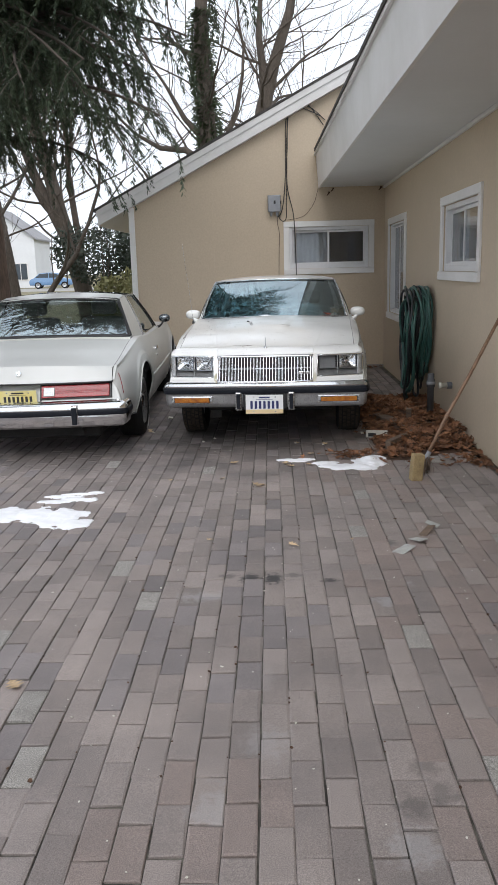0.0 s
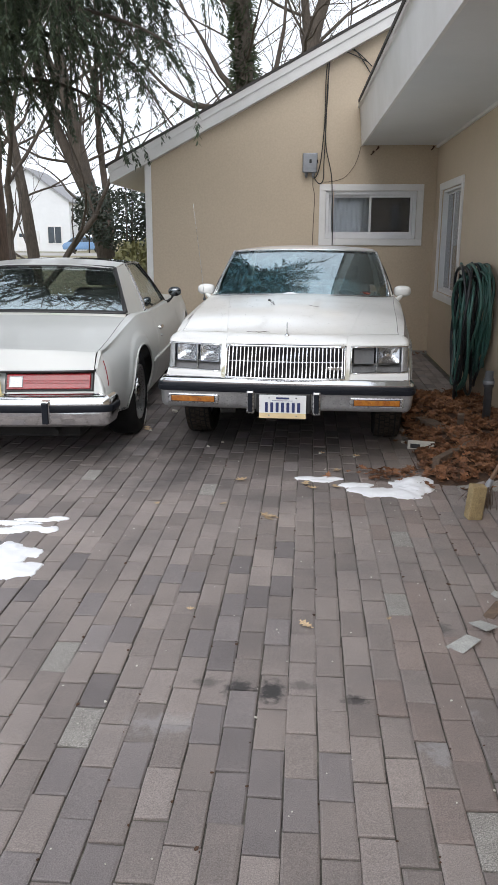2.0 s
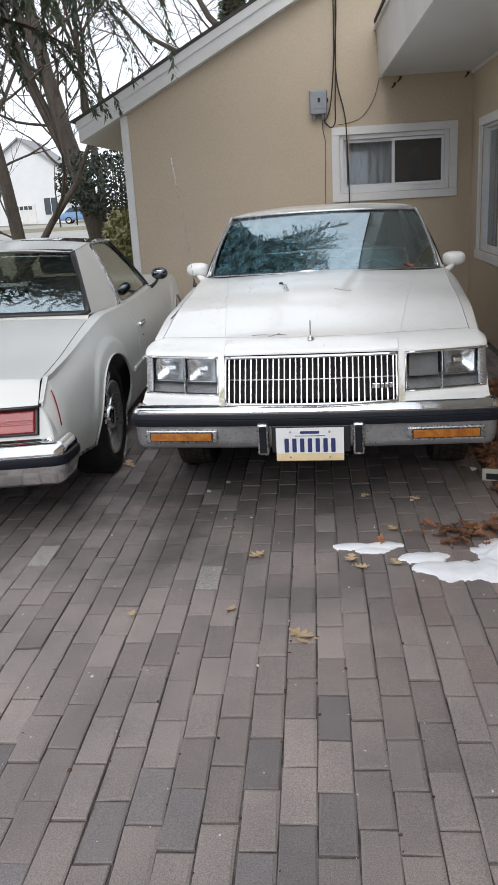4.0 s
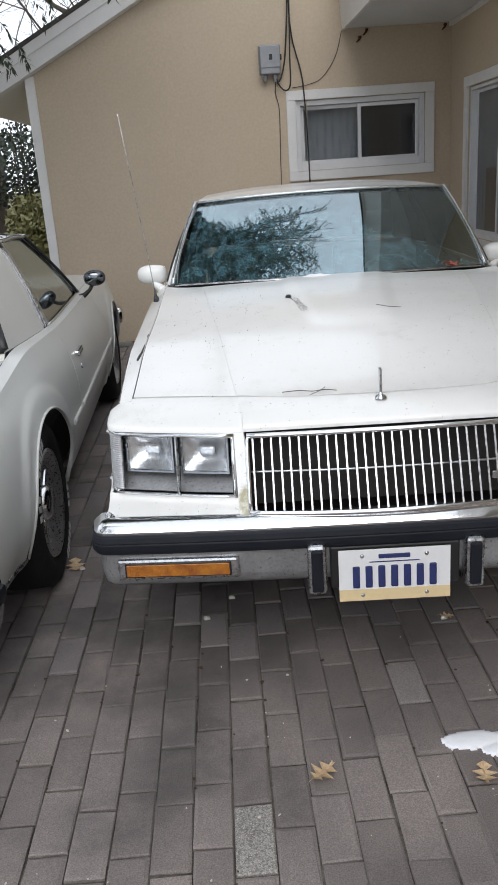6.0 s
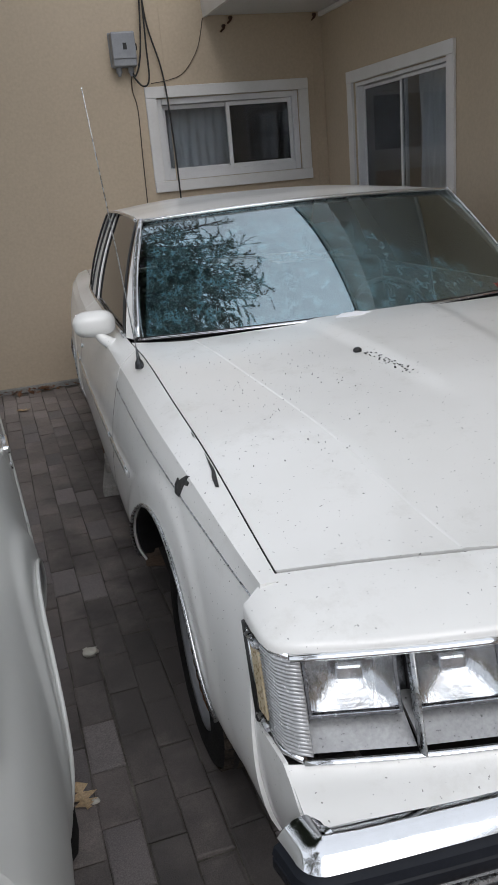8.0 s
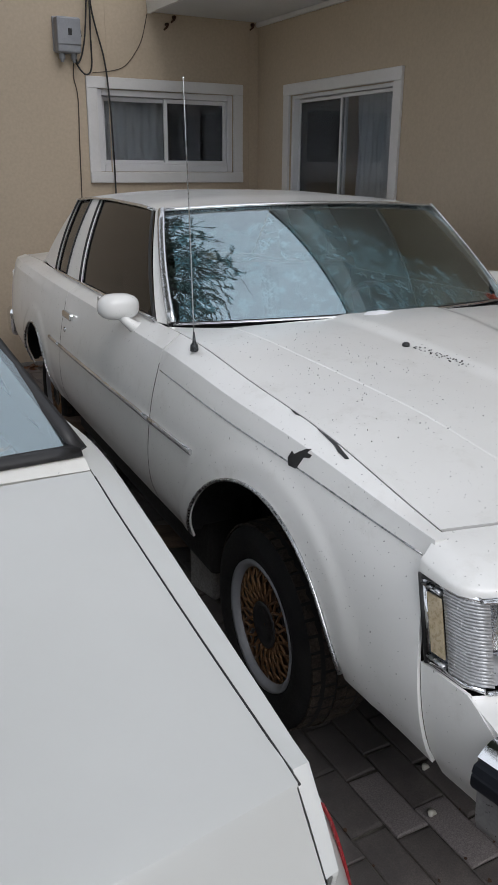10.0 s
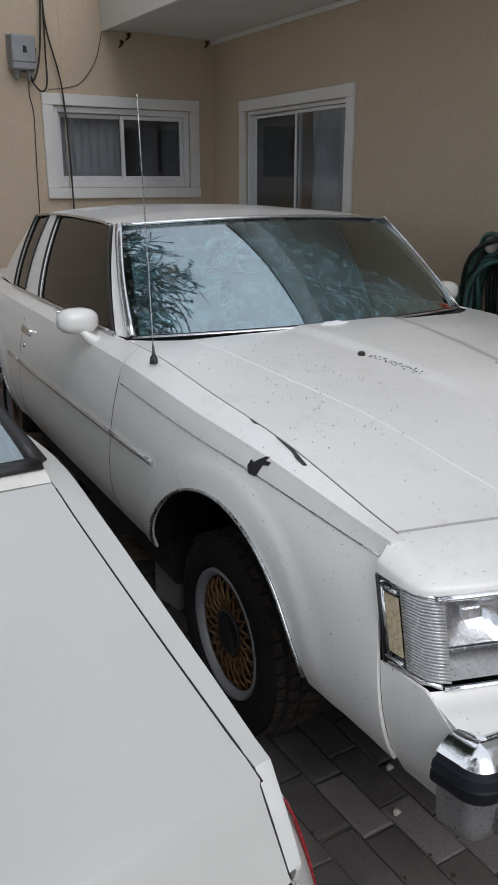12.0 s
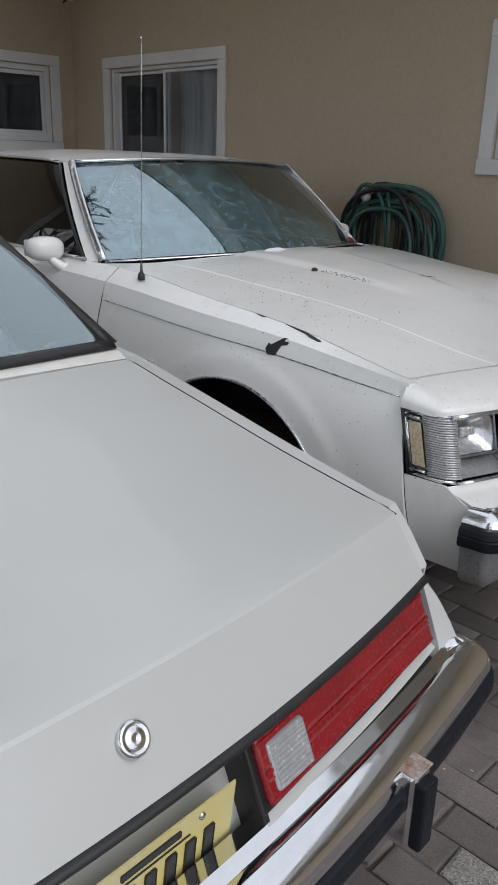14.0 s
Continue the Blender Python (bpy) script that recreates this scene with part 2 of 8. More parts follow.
AMBER = surface("amber_lens", (0.46, 0.17, 0.016), (0.24, 0.068, 0.01), patch=22, grain=120, grain_amount=0.12, rough=0.2, bump=0.25, bump_scale=120, coat=0.6)
AMBER_OLD = surface("faded_amber_reflector", (0.60, 0.51, 0.36), (0.50, 0.40, 0.25), patch=18, grain=120, grain_amount=0.15, rough=0.3, bump=0.2, coat=0.4)
RED_LENS = surface("red_tail_lens", (0.30, 0.013, 0.018), (0.22, 0.009, 0.013), patch=8, grain=160, grain_amount=0.06, rough=0.24, bump=0.02, bump_scale=40, coat=0.4, spec=0.4)
RED_PALE = surface("worn_red_lens_edge", (0.36, 0.06, 0.06), (0.28, 0.04, 0.04), patch=40, grain=160, grain_amount=0.3, rough=0.35, bump=0.1)
CLEAR_RIB = surface("clear_ribbed_lens", (0.52, 0.53, 0.54), (0.42, 0.43, 0.44), patch=14, grain=120, grain_amount=0.1, rough=0.2, bump=0.1, coat=0.5, metal=0.35)
LAMP_SILVER = surface("lamp_reflector", (0.80, 0.81, 0.82), (0.62, 0.63, 0.64), patch=22, grain=70, grain_amount=0.1, rough=0.16, metal=1.0, bump=0.35, bump_scale=150, stretch=(1, 1, 0.08))
LAMP_DULL = surface("dulled_lamp_lens", (0.15, 0.155, 0.16), (0.12, 0.125, 0.13), patch=10, grain=90, grain_amount=0.1, rough=0.45, bump=0.05)
LAMP_GLASS = glass("headlamp_glass", (0.93, 0.94, 0.95), 0.02, 1.45)
CAR_GLASS = glass("tinted_car_glass", (0.74, 0.84, 0.85), 0.0, 2.7)
WINDSCREEN = glass("tinted_windscreen", (0.55, 0.66, 0.68), 0.0, 3.0)
for g in (CAR_GLASS, WINDSCREEN):
    g.node_tree.nodes["Principled BSDF"].inputs["Specular Tint"].default_value = (0.80, 0.94, 1.0, 1)
STEEL_TRIM = surface("bright_steel_trim", (0.74, 0.745, 0.75), (0.64, 0.645, 0.65), patch=9, grain=90, grain_amount=0.05, rough=0.22, rough_var=0.06, metal=0.9, bump=0.02)
MIRROR_SHELL = surface("dark_mirror_shell", (0.07, 0.075, 0.08), (0.05, 0.053, 0.056), patch=12, grain=90, grain_amount=0.06, rough=0.3, metal=0.4, bump=0.03)
# mirror glass darkened in its colour, standing for a reflection of dark trees
MIRROR_DIM = surface("darkened_mirror_glass", (0.17, 0.18, 0.19), rough=0.08, rough_var=0.03, metal=1.0, bump=0.0, grain_amount=0.0)


def frost_mat():
    m, n, l, p = node_mat("window_frost")
    p.inputs["Base Color"].default_value = (0.22, 0.46, 0.58, 1)
    p.inputs["Roughness"].default_value = 0.5
    crystals = n.new("ShaderNodeTexVoronoi")
    crystals.feature = "DISTANCE_TO_EDGE"
    crystals.inputs["Scale"].default_value = 70.0
    geo = n.new("ShaderNodeNewGeometry")
    warp = n.new("ShaderNodeTexNoise")
    warp.inputs["Scale"].default_value, warp.inputs["Detail"].default_value = 30.0, 4.0
    l.new(geo.outputs["Position"], warp.inputs["Vector"])
    add = n.new("ShaderNodeVectorMath")
    add.operation = "MULTIPLY_ADD"
    add.inputs[1].default_value = (0.05, 0.05, 0.05)
    l.new(warp.outputs["Color"], add.inputs[0])
    l.new(geo.outputs["Position"], add.inputs[2])
    l.new(add.outputs[0], crystals.inputs["Vector"])
    veins = band(n, l, crystals.outputs["Distance"], 0.04, 0.24, 0.75, 0.14)
    film = band(n, l, noise_tex(n, l, 22.0, 6.0, 0.7), 0.40, 0.62, 0.06, 1.0)
    mul = n.new("ShaderNodeMath")
    mul.operation = "MULTIPLY"
    l.new(veins, mul.inputs[0])
    l.new(film, mul.inputs[1])
    l.new(mul.outputs[0], p.inputs["Alpha"])
    return m


FROST = frost_mat()
CAR_GLASS_DARK = glass("dark_tinted_glass", (0.035, 0.028, 0.042), 0.0, 1.5)
MIRROR = surface("mirror_glass", (0.85, 0.85, 0.86), rough=0.02, rough_var=0.01, metal=1.0, bump=0.0, grain_amount=0.0)
SEAT = surface("car_seat_cloth", (0.045, 0.045, 0.05), (0.06, 0.06, 0.066), patch=9, grain=160, grain_amount=0.15, rough=0.9, bump=0.2)
SEAT_PALE = surface("pale_car_seat_cloth", (0.15, 0.16, 0.17), (0.12, 0.13, 0.14), patch=9, grain=160, grain_amount=0.15, rough=0.9, bump=0.2)
PLATE_WHITE = surface("plate_white", (0.74, 0.75, 0.76), (0.70, 0.70, 0.70), patch=9, grain=90, grain_amount=0.04, rough=0.45, bump=0.02)
PLATE_CREAM = surface("plate_cream_band", (0.70, 0.56, 0.32), (0.66, 0.52, 0.30), patch=9, grain=90, grain_amount=0.04, rough=0.45, bump=0.02)
PLATE_YELLOW = surface("plate_yellow", (0.72, 0.60, 0.20), (0.68, 0.62, 0.36), patch=6, grain=90, grain_amount=0.04, rough=0.45, bump=0.02)
PLATE_BLUE = surface("plate_blue_ink", (0.02, 0.03, 0.12), rough=0.5, bump=0.0)
PLATE_BLACK = surface("plate_black_ink", (0.02, 0.02, 0.02), rough=0.5, bump=0.0)
WHITE_INK = surface("raised_white_rubber", (0.6, 0.6, 0.58), (0.45, 0.45, 0.43), patch=30, grain=90, grain_amount=0.1, rough=0.7, bump=0.05)


# ---- plants and distance ----
BARK = surface("grey_bark", (0.105, 0.085, 0.068), (0.065, 0.053, 0.043), patch=7, grain=40, grain_amount=0.35, rough=0.92, bump=1.0, bump_scale=22, stretch=(1, 1, 0.25))
BARK_RED = surface("reddish_bark", (0.125, 0.085, 0.062), (0.075, 0.052, 0.040), patch=9, grain=40, grain_amount=0.35, rough=0.92, bump=1.0, bump_scale=26, stretch=(1, 1, 0.22))
TWIG = surface("bare_twigs", (0.095, 0.075, 0.062), (0.07, 0.055, 0.047), patch=4, grain=30, grain_amount=0.2, rough=0.9, bump=0.2)


def leaf_mat(name, a, b, back=0.25):
    m, n, l, p = node_mat(name)
    geo = n.new("ShaderNodeNewGeometry")
    col = mix_col(n, l, geo.outputs["Random Per Island"], a, b)
    col = mix_col(n, l, band(n, l, noise_tex(n, l, 1.6, 3.0, 0.5), 0.3, 0.7, 0.0, 0.55), col, tuple(c * 0.55 for c in a))
    l.new(col, p.inputs["Base Color"])
    p.inputs["Roughness"].default_value = 0.6
    p.inputs["Subsurface Weight"].default_value = 0.0
    return m


NEEDLE = leaf_mat("hemlock_needles", (0.038, 0.060, 0.034), (0.070, 0.095, 0.050))
NEEDLE_DARK = leaf_mat("yew_needles", (0.022, 0.034, 0.022), (0.045, 0.058, 0.034))
IVY = leaf_mat("ivy_leaves", (0.035, 0.055, 0.022), (0.065, 0.085, 0.035))
BAMBOO = leaf_mat("pale_green_thicket", (0.17, 0.17, 0.06), (0.26, 0.24, 0.11))
DEAD_LEAF = surface("fallen_oak_leaf", (0.23, 0.105, 0.048), (0.14, 0.062, 0.032), patch=9, grain=120, grain_amount=0.25, rough=0.75, bump=0.3, vary=0.45)
PALE_LEAF = surface("pale_oak_leaf", (0.52, 0.39, 0.245), (0.42, 0.29, 0.165), patch=20, grain=150, grain_amount=0.25, rough=0.7, bump=0.3, vary=0.2)
SNOW = surface("old_snow", (0.88, 0.89, 0.92), (0.80, 0.81, 0.84), patch=9, grain=160, grain_amount=0.08, rough=0.6, bump=0.35, bump_scale=60)
FAR_WHITE = surface("far_white_siding", (0.72, 0.73, 0.74), (0.66, 0.67, 0.68), patch=0.3, grain=3, grain_amount=0.05, rough=0.7, bump=0.0)
FAR_ROOF = surface("far_grey_roof", (0.30, 0.30, 0.31), (0.24, 0.24, 0.25), patch=0.5, grain=4, grain_amount=0.1, rough=0.9, bump=0.0)
FAR_GLASS = surface("far_window_glass", (0.06, 0.075, 0.09), (0.04, 0.05, 0.06), patch=0.5, grain=3, rough=0.15, bump=0.0)
BLUE_PAINT = surface("blue_car_paint", (0.15, 0.27, 0.44), (0.13, 0.24, 0.40), patch=1, grain=30, grain_amount=0.03, rough=0.3, coat=0.6, bump=0.0)
ROAD = surface("pale_road", (0.34, 0.33, 0.31), (0.28, 0.27, 0.25), patch=0.4, grain=6, grain_amount=0.15, rough=0.9, bump=0.1)

# ---- small things ----
RUST_BROWN = surface("rusted_iron", (0.09, 0.035, 0.018), (0.05, 0.022, 0.014), patch=30, grain=120, grain_amount=0.3, rough=0.9, bump=0.4)
CONCRETE = surface("grey_concrete", (0.30, 0.29, 0.275), (0.22, 0.215, 0.205), patch=5, grain=120, grain_amount=0.3, rough=0.9, bump=0.4)
HOSE_GREEN = surface("green_hose", (0.035, 0.105, 0.085), (0.055, 0.13, 0.115), patch=6, grain=80, grain_amount=0.08, rough=0.45, bump=0.05)
HOSE_DARK = surface("black_hose", (0.014, 0.016, 0.018), (0.02, 0.022, 0.026), patch=6, grain=80, grain_amount=0.08, rough=0.45, bump=0.05)
KNOB = surface("off_white_plastic", (0.58, 0.56, 0.50), (0.50, 0.48, 0.42), patch=14, grain=90, grain_amount=0.08, rough=0.5, bump=0.05)
PIPE_GREY = surface("dark_grey_pipe", (0.065, 0.068, 0.075), (0.09, 0.092, 0.10), patch=8, grain=90, grain_amount=0.1, rough=0.55, bump=0.06)
OLD_WOOD = surface("weathered_wood", (0.15, 0.105, 0.075), (0.09, 0.065, 0.05), patch=9, grain=90, grain_amount=0.3, rough=0.88, bump=0.5, stretch=(0.4, 3, 3))
POLE_WOOD = surface("worn_pole_wood", (0.30, 0.19, 0.12), (0.20, 0.12, 0.08), patch=9, grain=90, grain_amount=0.25, rough=0.7, bump=0.25)
FOAM = surface("yellow_foam", (0.34, 0.255, 0.13), (0.24, 0.175, 0.09), patch=20, grain=160, grain_amount=0.3, rough=0.9, bump=0.7)
SCRAP = surface("grey_shingle_scrap", (0.42, 0.42, 0.40), (0.33, 0.33, 0.315), patch=22, grain=200, grain_amount=0.3, rough=0.9, bump=0.4)
LEAF_BED = surface("packed_leaf_litter", (0.085, 0.045, 0.025), (0.05, 0.028, 0.018), patch=14, grain=60, grain_amount=0.4, rough=0.95, bump=0.8)
RED_LEAF = surface("reddish_leaf", (0.33, 0.08, 0.05), (0.25, 0.06, 0.04), patch=20, grain=120, grain_amount=0.2, rough=0.7, bump=0.2)

# ---- building helpers ----
def smooth(bm, on=True):
    for f in bm.faces:
        f.smooth = on
    return bm


def mesh_of(name, bm, material):
    me = bpy.data.meshes.new(name)
    bm.normal_update()
    bm.to_mesh(me)
    bm.free()
    for m in (material if isinstance(material, (list, tuple)) else [material]):
        me.materials.append(m)
    return me


def part(name, bm, material, parent=None, label=""):
    """Links a bmesh as one mesh object, under a thing or a part if one is given."""
    ob = new(name, mesh_of(name, bm, material))
    if parent:
        ob.parent = parent
    return tagged(ob, label)


def thing(name, label, category, m=None, group="", kind=""):
    ob = new(name)
    ob.empty_display_size = 0.1
    if m is not None:
        ob.matrix_world = m
    return tagged(ob, label, category, group, kind)


def add_box(bm, lo, hi, bevel=0.0, m=None, segments=2):
    lo, hi = Vector(lo), Vector(hi)
    made = bmesh.ops.create_cube(bm, size=1.0)["verts"]
    for v in made:
        v.co = Vector([lo[i] + (v.co[i] + 0.5) * (hi[i] - lo[i]) for i in range(3)])
    if bevel:
        edges = {e for v in made for e in v.link_edges}
        out = bmesh.ops.bevel(bm, geom=list(edges), offset=bevel, segments=segments, affect="EDGES", profile=0.5)
        made = list({v for f in out["faces"] for v in f.verts} | {v for v in made if v.is_valid})
    if m is not None:
        for v in made:
            v.co = m @ v.co
    return made


def box(lo, hi, bevel=0.0, m=None, segments=2):
    bm = bmesh.new()
    add_box(bm, lo, hi, bevel, m, segments)
    return bm


def add_prism(bm, outline, push, m=None):
    """A flat outline (3D points, in order) pushed along a vector, closed."""
    push = Vector(push)
    a = [bm.verts.new(Vector(p)) for p in outline]
    b = [bm.verts.new(Vector(p) + push) for p in outline]
    k = len(a)
    bm.faces.new(a)
    bm.faces.new(b[::-1])
    for i in range(k):
        bm.faces.new((a[i], b[i], b[(i + 1) % k], a[(i + 1) % k]))
    if m is not None:
        for v in a + b:
            v.co = m @ v.co
    return a + b


def prism(outline, push, m=None):
    bm = bmesh.new()
    add_prism(bm, outline, push, m)
    bmesh.ops.recalc_face_normals(bm, faces=bm.faces[:])
    return bm


def add_tube(bm, points, radius, sides=8, closed_ends=True):
    """A round tube along points; radius is one number or one a point."""
    pts = [Vector(p) for p in points]
    rad = radius if isinstance(radius, (list, tuple)) else [radius] * len(pts)
    rings = []
    ref = None
    for i, p in enumerate(pts):
        d = (pts[min(i + 1, len(pts) - 1)] - pts[max(i - 1, 0)])
        if d.length < 1e-9:
            d = Vector((0, 0, 1))
        d.normalize()
        if ref is None:
            ref = d.orthogonal().normalized()
        ref = (ref - d * ref.dot(d))
        ref = ref.normalized() if ref.length > 1e-6 else d.orthogonal().normalized()
        side = d.cross(ref)
        rings.append([bm.verts.new(p + (ref * math.cos(2 * math.pi * k / sides) + side * math.sin(2 * math.pi * k / sides)) * rad[i]) for k in range(sides)])
    for r0, r1 in zip(rings, rings[1:]):
        for k in range(sides):
            bm.faces.new((r0[k], r0[(k + 1) % sides], r1[(k + 1) % sides], r1[k])).smooth = True
    if closed_ends and sides > 2:
        bm.faces.new(rings[0][::-1])
        bm.faces.new(rings[-1])


def tube(points, radius, sides=8):
    bm = bmesh.new()
    add_tube(bm, points, radius, sides)
    return bm


def add_lathe(bm, profile, sides=32, m=None):
    """A profile of (radius, height) turned round z."""
    rings = []
    for r, z in profile:
        rings.append([bm.verts.new((r * math.cos(2 * math.pi * k / sides), r * math.sin(2 * math.pi * k / sides), z)) for k in range(sides)])
    for r0, r1 in zip(rings, rings[1:]):
        for k in range(sides):
            bm.faces.new((r0[k], r0[(k + 1) % sides], r1[(k + 1) % sides], r1[k])).smooth = True
    if m is not None:
        for ring in rings:
            for v in ring:
                v.co = m @ v.co


def lathe(profile, sides=32, m=None):
    bm = bmesh.new()
    add_lathe(bm, profile, sides, m)
    return bm


def add_grid(bm, rows, flip=False, smoothed=True):
    """Faces between rows of points."""
    vs = [[bm.verts.new(Vector(p)) for p in r] for r in rows]
    for r0, r1 in zip(vs, vs[1:]):
        for i in range(len(r0) - 1):
            q = (r0[i], r0[i + 1], r1[i + 1], r1[i])
            f = bm.faces.new(q[::-1] if flip else q)
            f.smooth = smoothed
    return vs


def lerp_table(table, x):
    if x <= table[0][0]:
        return table[0][1]
    for (x0, y0), (x1, y1) in zip(table, table[1:]):
        if x <= x1:
            return y0 + (y1 - y0) * (x - x0) / (x1 - x0)
    return table[-1][1]


def smooth_table(table, x):
    if x <= table[0][0]:
        return table[0][1]
    k = len(table)
    for i in range(k - 1):
        (x0, y0), (x1, y1) = table[i], table[i + 1]
        if x <= x1:
            t = (x - x0) / (x1 - x0)
            s0 = (y1 - table[i - 1][1]) / (x1 - table[i - 1][0]) if i > 0 else (y1 - y0) / (x1 - x0)
            s1 = (table[i + 2][1] - y0) / (table[i + 2][0] - x0) if i < k - 2 else (y1 - y0) / (x1 - x0)
            h = x1 - x0
            return (2 * t**3 - 3 * t**2 + 1) * y0 + (t**3 - 2 * t**2 + t) * h * s0 + (-2 * t**3 + 3 * t**2) * y1 + (t**3 - t**2) * h * s1
    return table[-1][1]


# ---- the house: a gable end across the back, a long wall with deep eaves along the side ----
WALL_A, WALL_B = 12.15, 1.475        # face of the gable end (y), face of the side wall (x)
GABLE_L, RIDGE = -2.28, 3.3          # the gable wall's free corner and its ridge (x)
PITCH = 0.511
EAVE_Z = 2.40                        # underside of the rake at the free corner
SOFFIT_Z = 2.635
SIDE_END = -4.0


def rake_z(x):
    return EAVE_Z + PITCH * (x - GABLE_L)


def wall_with_holes(name, corner_of, length, height_at, holes, thickness, into, material):
    """A wall of panels round rectangular holes. corner_of(u, z) gives the place on its face; into: the vector through the wall."""
    bm = bmesh.new()
    cuts = sorted({0.0, length, *[h[0] for h in holes], *[h[1] for h in holes]})
    for u0, u1 in zip(cuts, cuts[1:]):
        mid = (u0 + u1) / 2
        spans, low = [], 0.0
        for h in sorted(holes, key=lambda q: q[2]):
            if h[0] < mid < h[1]:
                spans.append((low, low, h[2], h[2]))
                low = h[3]
        spans.append((low, low, height_at(u0), height_at(u1)))
        for a0, a1, b0, b1 in spans:
            add_prism(bm, [corner_of(u0, a0), corner_of(u1, a1), corner_of(u1, b1), corner_of(u0, b0)], into)
    bmesh.ops.recalc_face_normals(bm, faces=bm.faces[:])
    ob = part(name, bm, material)
    return tagged(ob, kind="structure")


WIN_A = (0.072, 1.238, 1.485, 2.082)       # clear openings: x0, x1, z0, z1
WIN_B = (10.305, 11.615, 0.855, 2.055)       # y0, y1, z0, z1
WIN_C = (6.735, 8.085, 1.435, 2.045)

tagged(wall_with_holes("wall_north", lambda u, z: (GABLE_L + u, WALL_A, z), 5.6, lambda u: rake_z(GABLE_L + u) + 0.05,
                       [(WIN_A[0] - GABLE_L, WIN_A[1] - GABLE_L, WIN_A[2], WIN_A[3])], 0.2, (0, 0.2, 0), STUCCO),
       "tan painted gable end wall of the house", "wall")
tagged(wall_with_holes("wall_east", lambda u, z: (WALL_B, SIDE_END + u, z), WALL_A - SIDE_END - 0.003, lambda u: SOFFIT_Z + 0.02,
                       [(WIN_B[0] - SIDE_END, WIN_B[1] - SIDE_END, WIN_B[2], WIN_B[3]), (WIN_C[0] - SIDE_END, WIN_C[1] - SIDE_END, WIN_C[2], WIN_C[3])],
                       0.2, (0.2, 0, 0), STUCCO), "tan painted side wall under deep eaves", "wall")
# far sides of the house, which close it
tagged(part("wall_back", box((GABLE_L, WALL_A + 0.2, 0), (GABLE_L + 0.2, WALL_A + 7, EAVE_Z)), STUCCO), "tan painted far side wall of the house", "wall", kind="structure")

# vertical joints of the siding sheets
bm = bmesh.new()
for x in (-1.05, 0.17, 1.39):
    add_box(bm, (x - 0.004, WALL_A - 0.003, 0.02), (x + 0.004, WALL_A + 0.001, rake_z(x) if x < 0.3 else SOFFIT_Z - 0.02))
tagged(part("trim_joint", bm, STUCCO), "thin vertical joint battens of the tan siding", "batten", kind="structure")

# corner board
tagged(part("trim_corner", box((GABLE_L - 0.012, WALL_A - 0.02, 0), (GABLE_L + 0.07, WALL_A + 0.08, EAVE_Z + 0.02), 0.003), TRIM), "white painted corner board of the gable end", "trim", kind="structure")


# roof over the gable: deck, rake board and eave soffit
def slope_prism(x0, x1, y0, y1, drop0, thick):
    a, b = rake_z(x0) + drop0, rake_z(x1) + drop0
    return prism([(x0, y0, a), (x1, y0, b), (x1, y0, b + thick), (x0, y0, a + thick)], (0, y1 - y0, 0))


tagged(part("roof_north", slope_prism(-2.78, RIDGE, WALL_A - 0.16, WALL_A + 7, 0.22, 0.035), SHINGLE), "dark shingled gable roof slope", "roof", kind="structure")
tagged(part("roof_north_far", prism([(RIDGE, WALL_A - 0.16, rake_z(RIDGE) + 0.22), (RIDGE + 6, WALL_A - 0.16, rake_z(RIDGE) - 2.9), (RIDGE + 6, WALL_A - 0.16, rake_z(RIDGE) - 2.86), (RIDGE, WALL_A - 0.16, rake_z(RIDGE) + 0.255)], (0, 7, 0)), SHINGLE),
       "dark shingled far roof slope", "roof", kind="structure")
tagged(part("trim_rake", slope_prism(-2.73, RIDGE, WALL_A - 0.13, WALL_A - 0.005, 0.0, 0.217), TRIM), "wide white painted rake board along the gable", "trim", kind="structure")
tagged(part("trim_rake_edge", slope_prism(-2.745, RIDGE, WALL_A - 0.15, WALL_A - 0.131, 0.13, 0.087), TRIM), "white drip edge on the rake board", "trim", kind="structure")
tagged(part("soffit_eave", slope_prism(-2.73, GABLE_L - 0.015, WALL_A - 0.004, WALL_A + 7, 0.0, 0.2), SOFFIT), "white boxed eave soffit", "soffit", kind="structure")


# deep eaves over the side wall; the eave line runs a touch askew to the wall
def eave_x(y):
    return 0.505 - 0.0155 * (y - WALL_A)


E0, E1 = SIDE_END, WALL_A - 0.004
tagged(part("soffit_side", prism([(eave_x(E0) + 0.026, E0, SOFFIT_Z), (WALL_B + 0.2, E0, SOFFIT_Z), (WALL_B + 0.2, E1, SOFFIT_Z), (eave_x(E1) + 0.026, E1, SOFFIT_Z)], (0, 0, 0.03)), SOFFIT),
       "pale grey smooth boarded eave soffit", "soffit", kind="structure")
tagged(part("trim_fascia", prism([(eave_x(E0), E0, SOFFIT_Z - 0.012), (eave_x(E0) + 0.025, E0, SOFFIT_Z - 0.012), (eave_x(E0) - 0.01, E0, SOFFIT_Z + 0.45), (eave_x(E0) - 0.035, E0, SOFFIT_Z + 0.45)],
                                  (eave_x(E1) - eave_x(E0), E1 - E0, 0)), TRIM), "deep white painted fascia board of the eaves", "trim", kind="structure")
tagged(part("trim_fascia_drip", prism([(eave_x(E0) - 0.036, E0, SOFFIT_Z + 0.44), (eave_x(E0) - 0.06, E0, SOFFIT_Z + 0.44), (eave_x(E0) - 0.06, E0, SOFFIT_Z + 0.475), (eave_x(E0) - 0.036, E0, SOFFIT_Z + 0.475)],
                                  (eave_x(E1) - eave_x(E0), E1 - E0, 0)), TRIM), "white metal drip edge of the eaves", "trim", kind="structure")
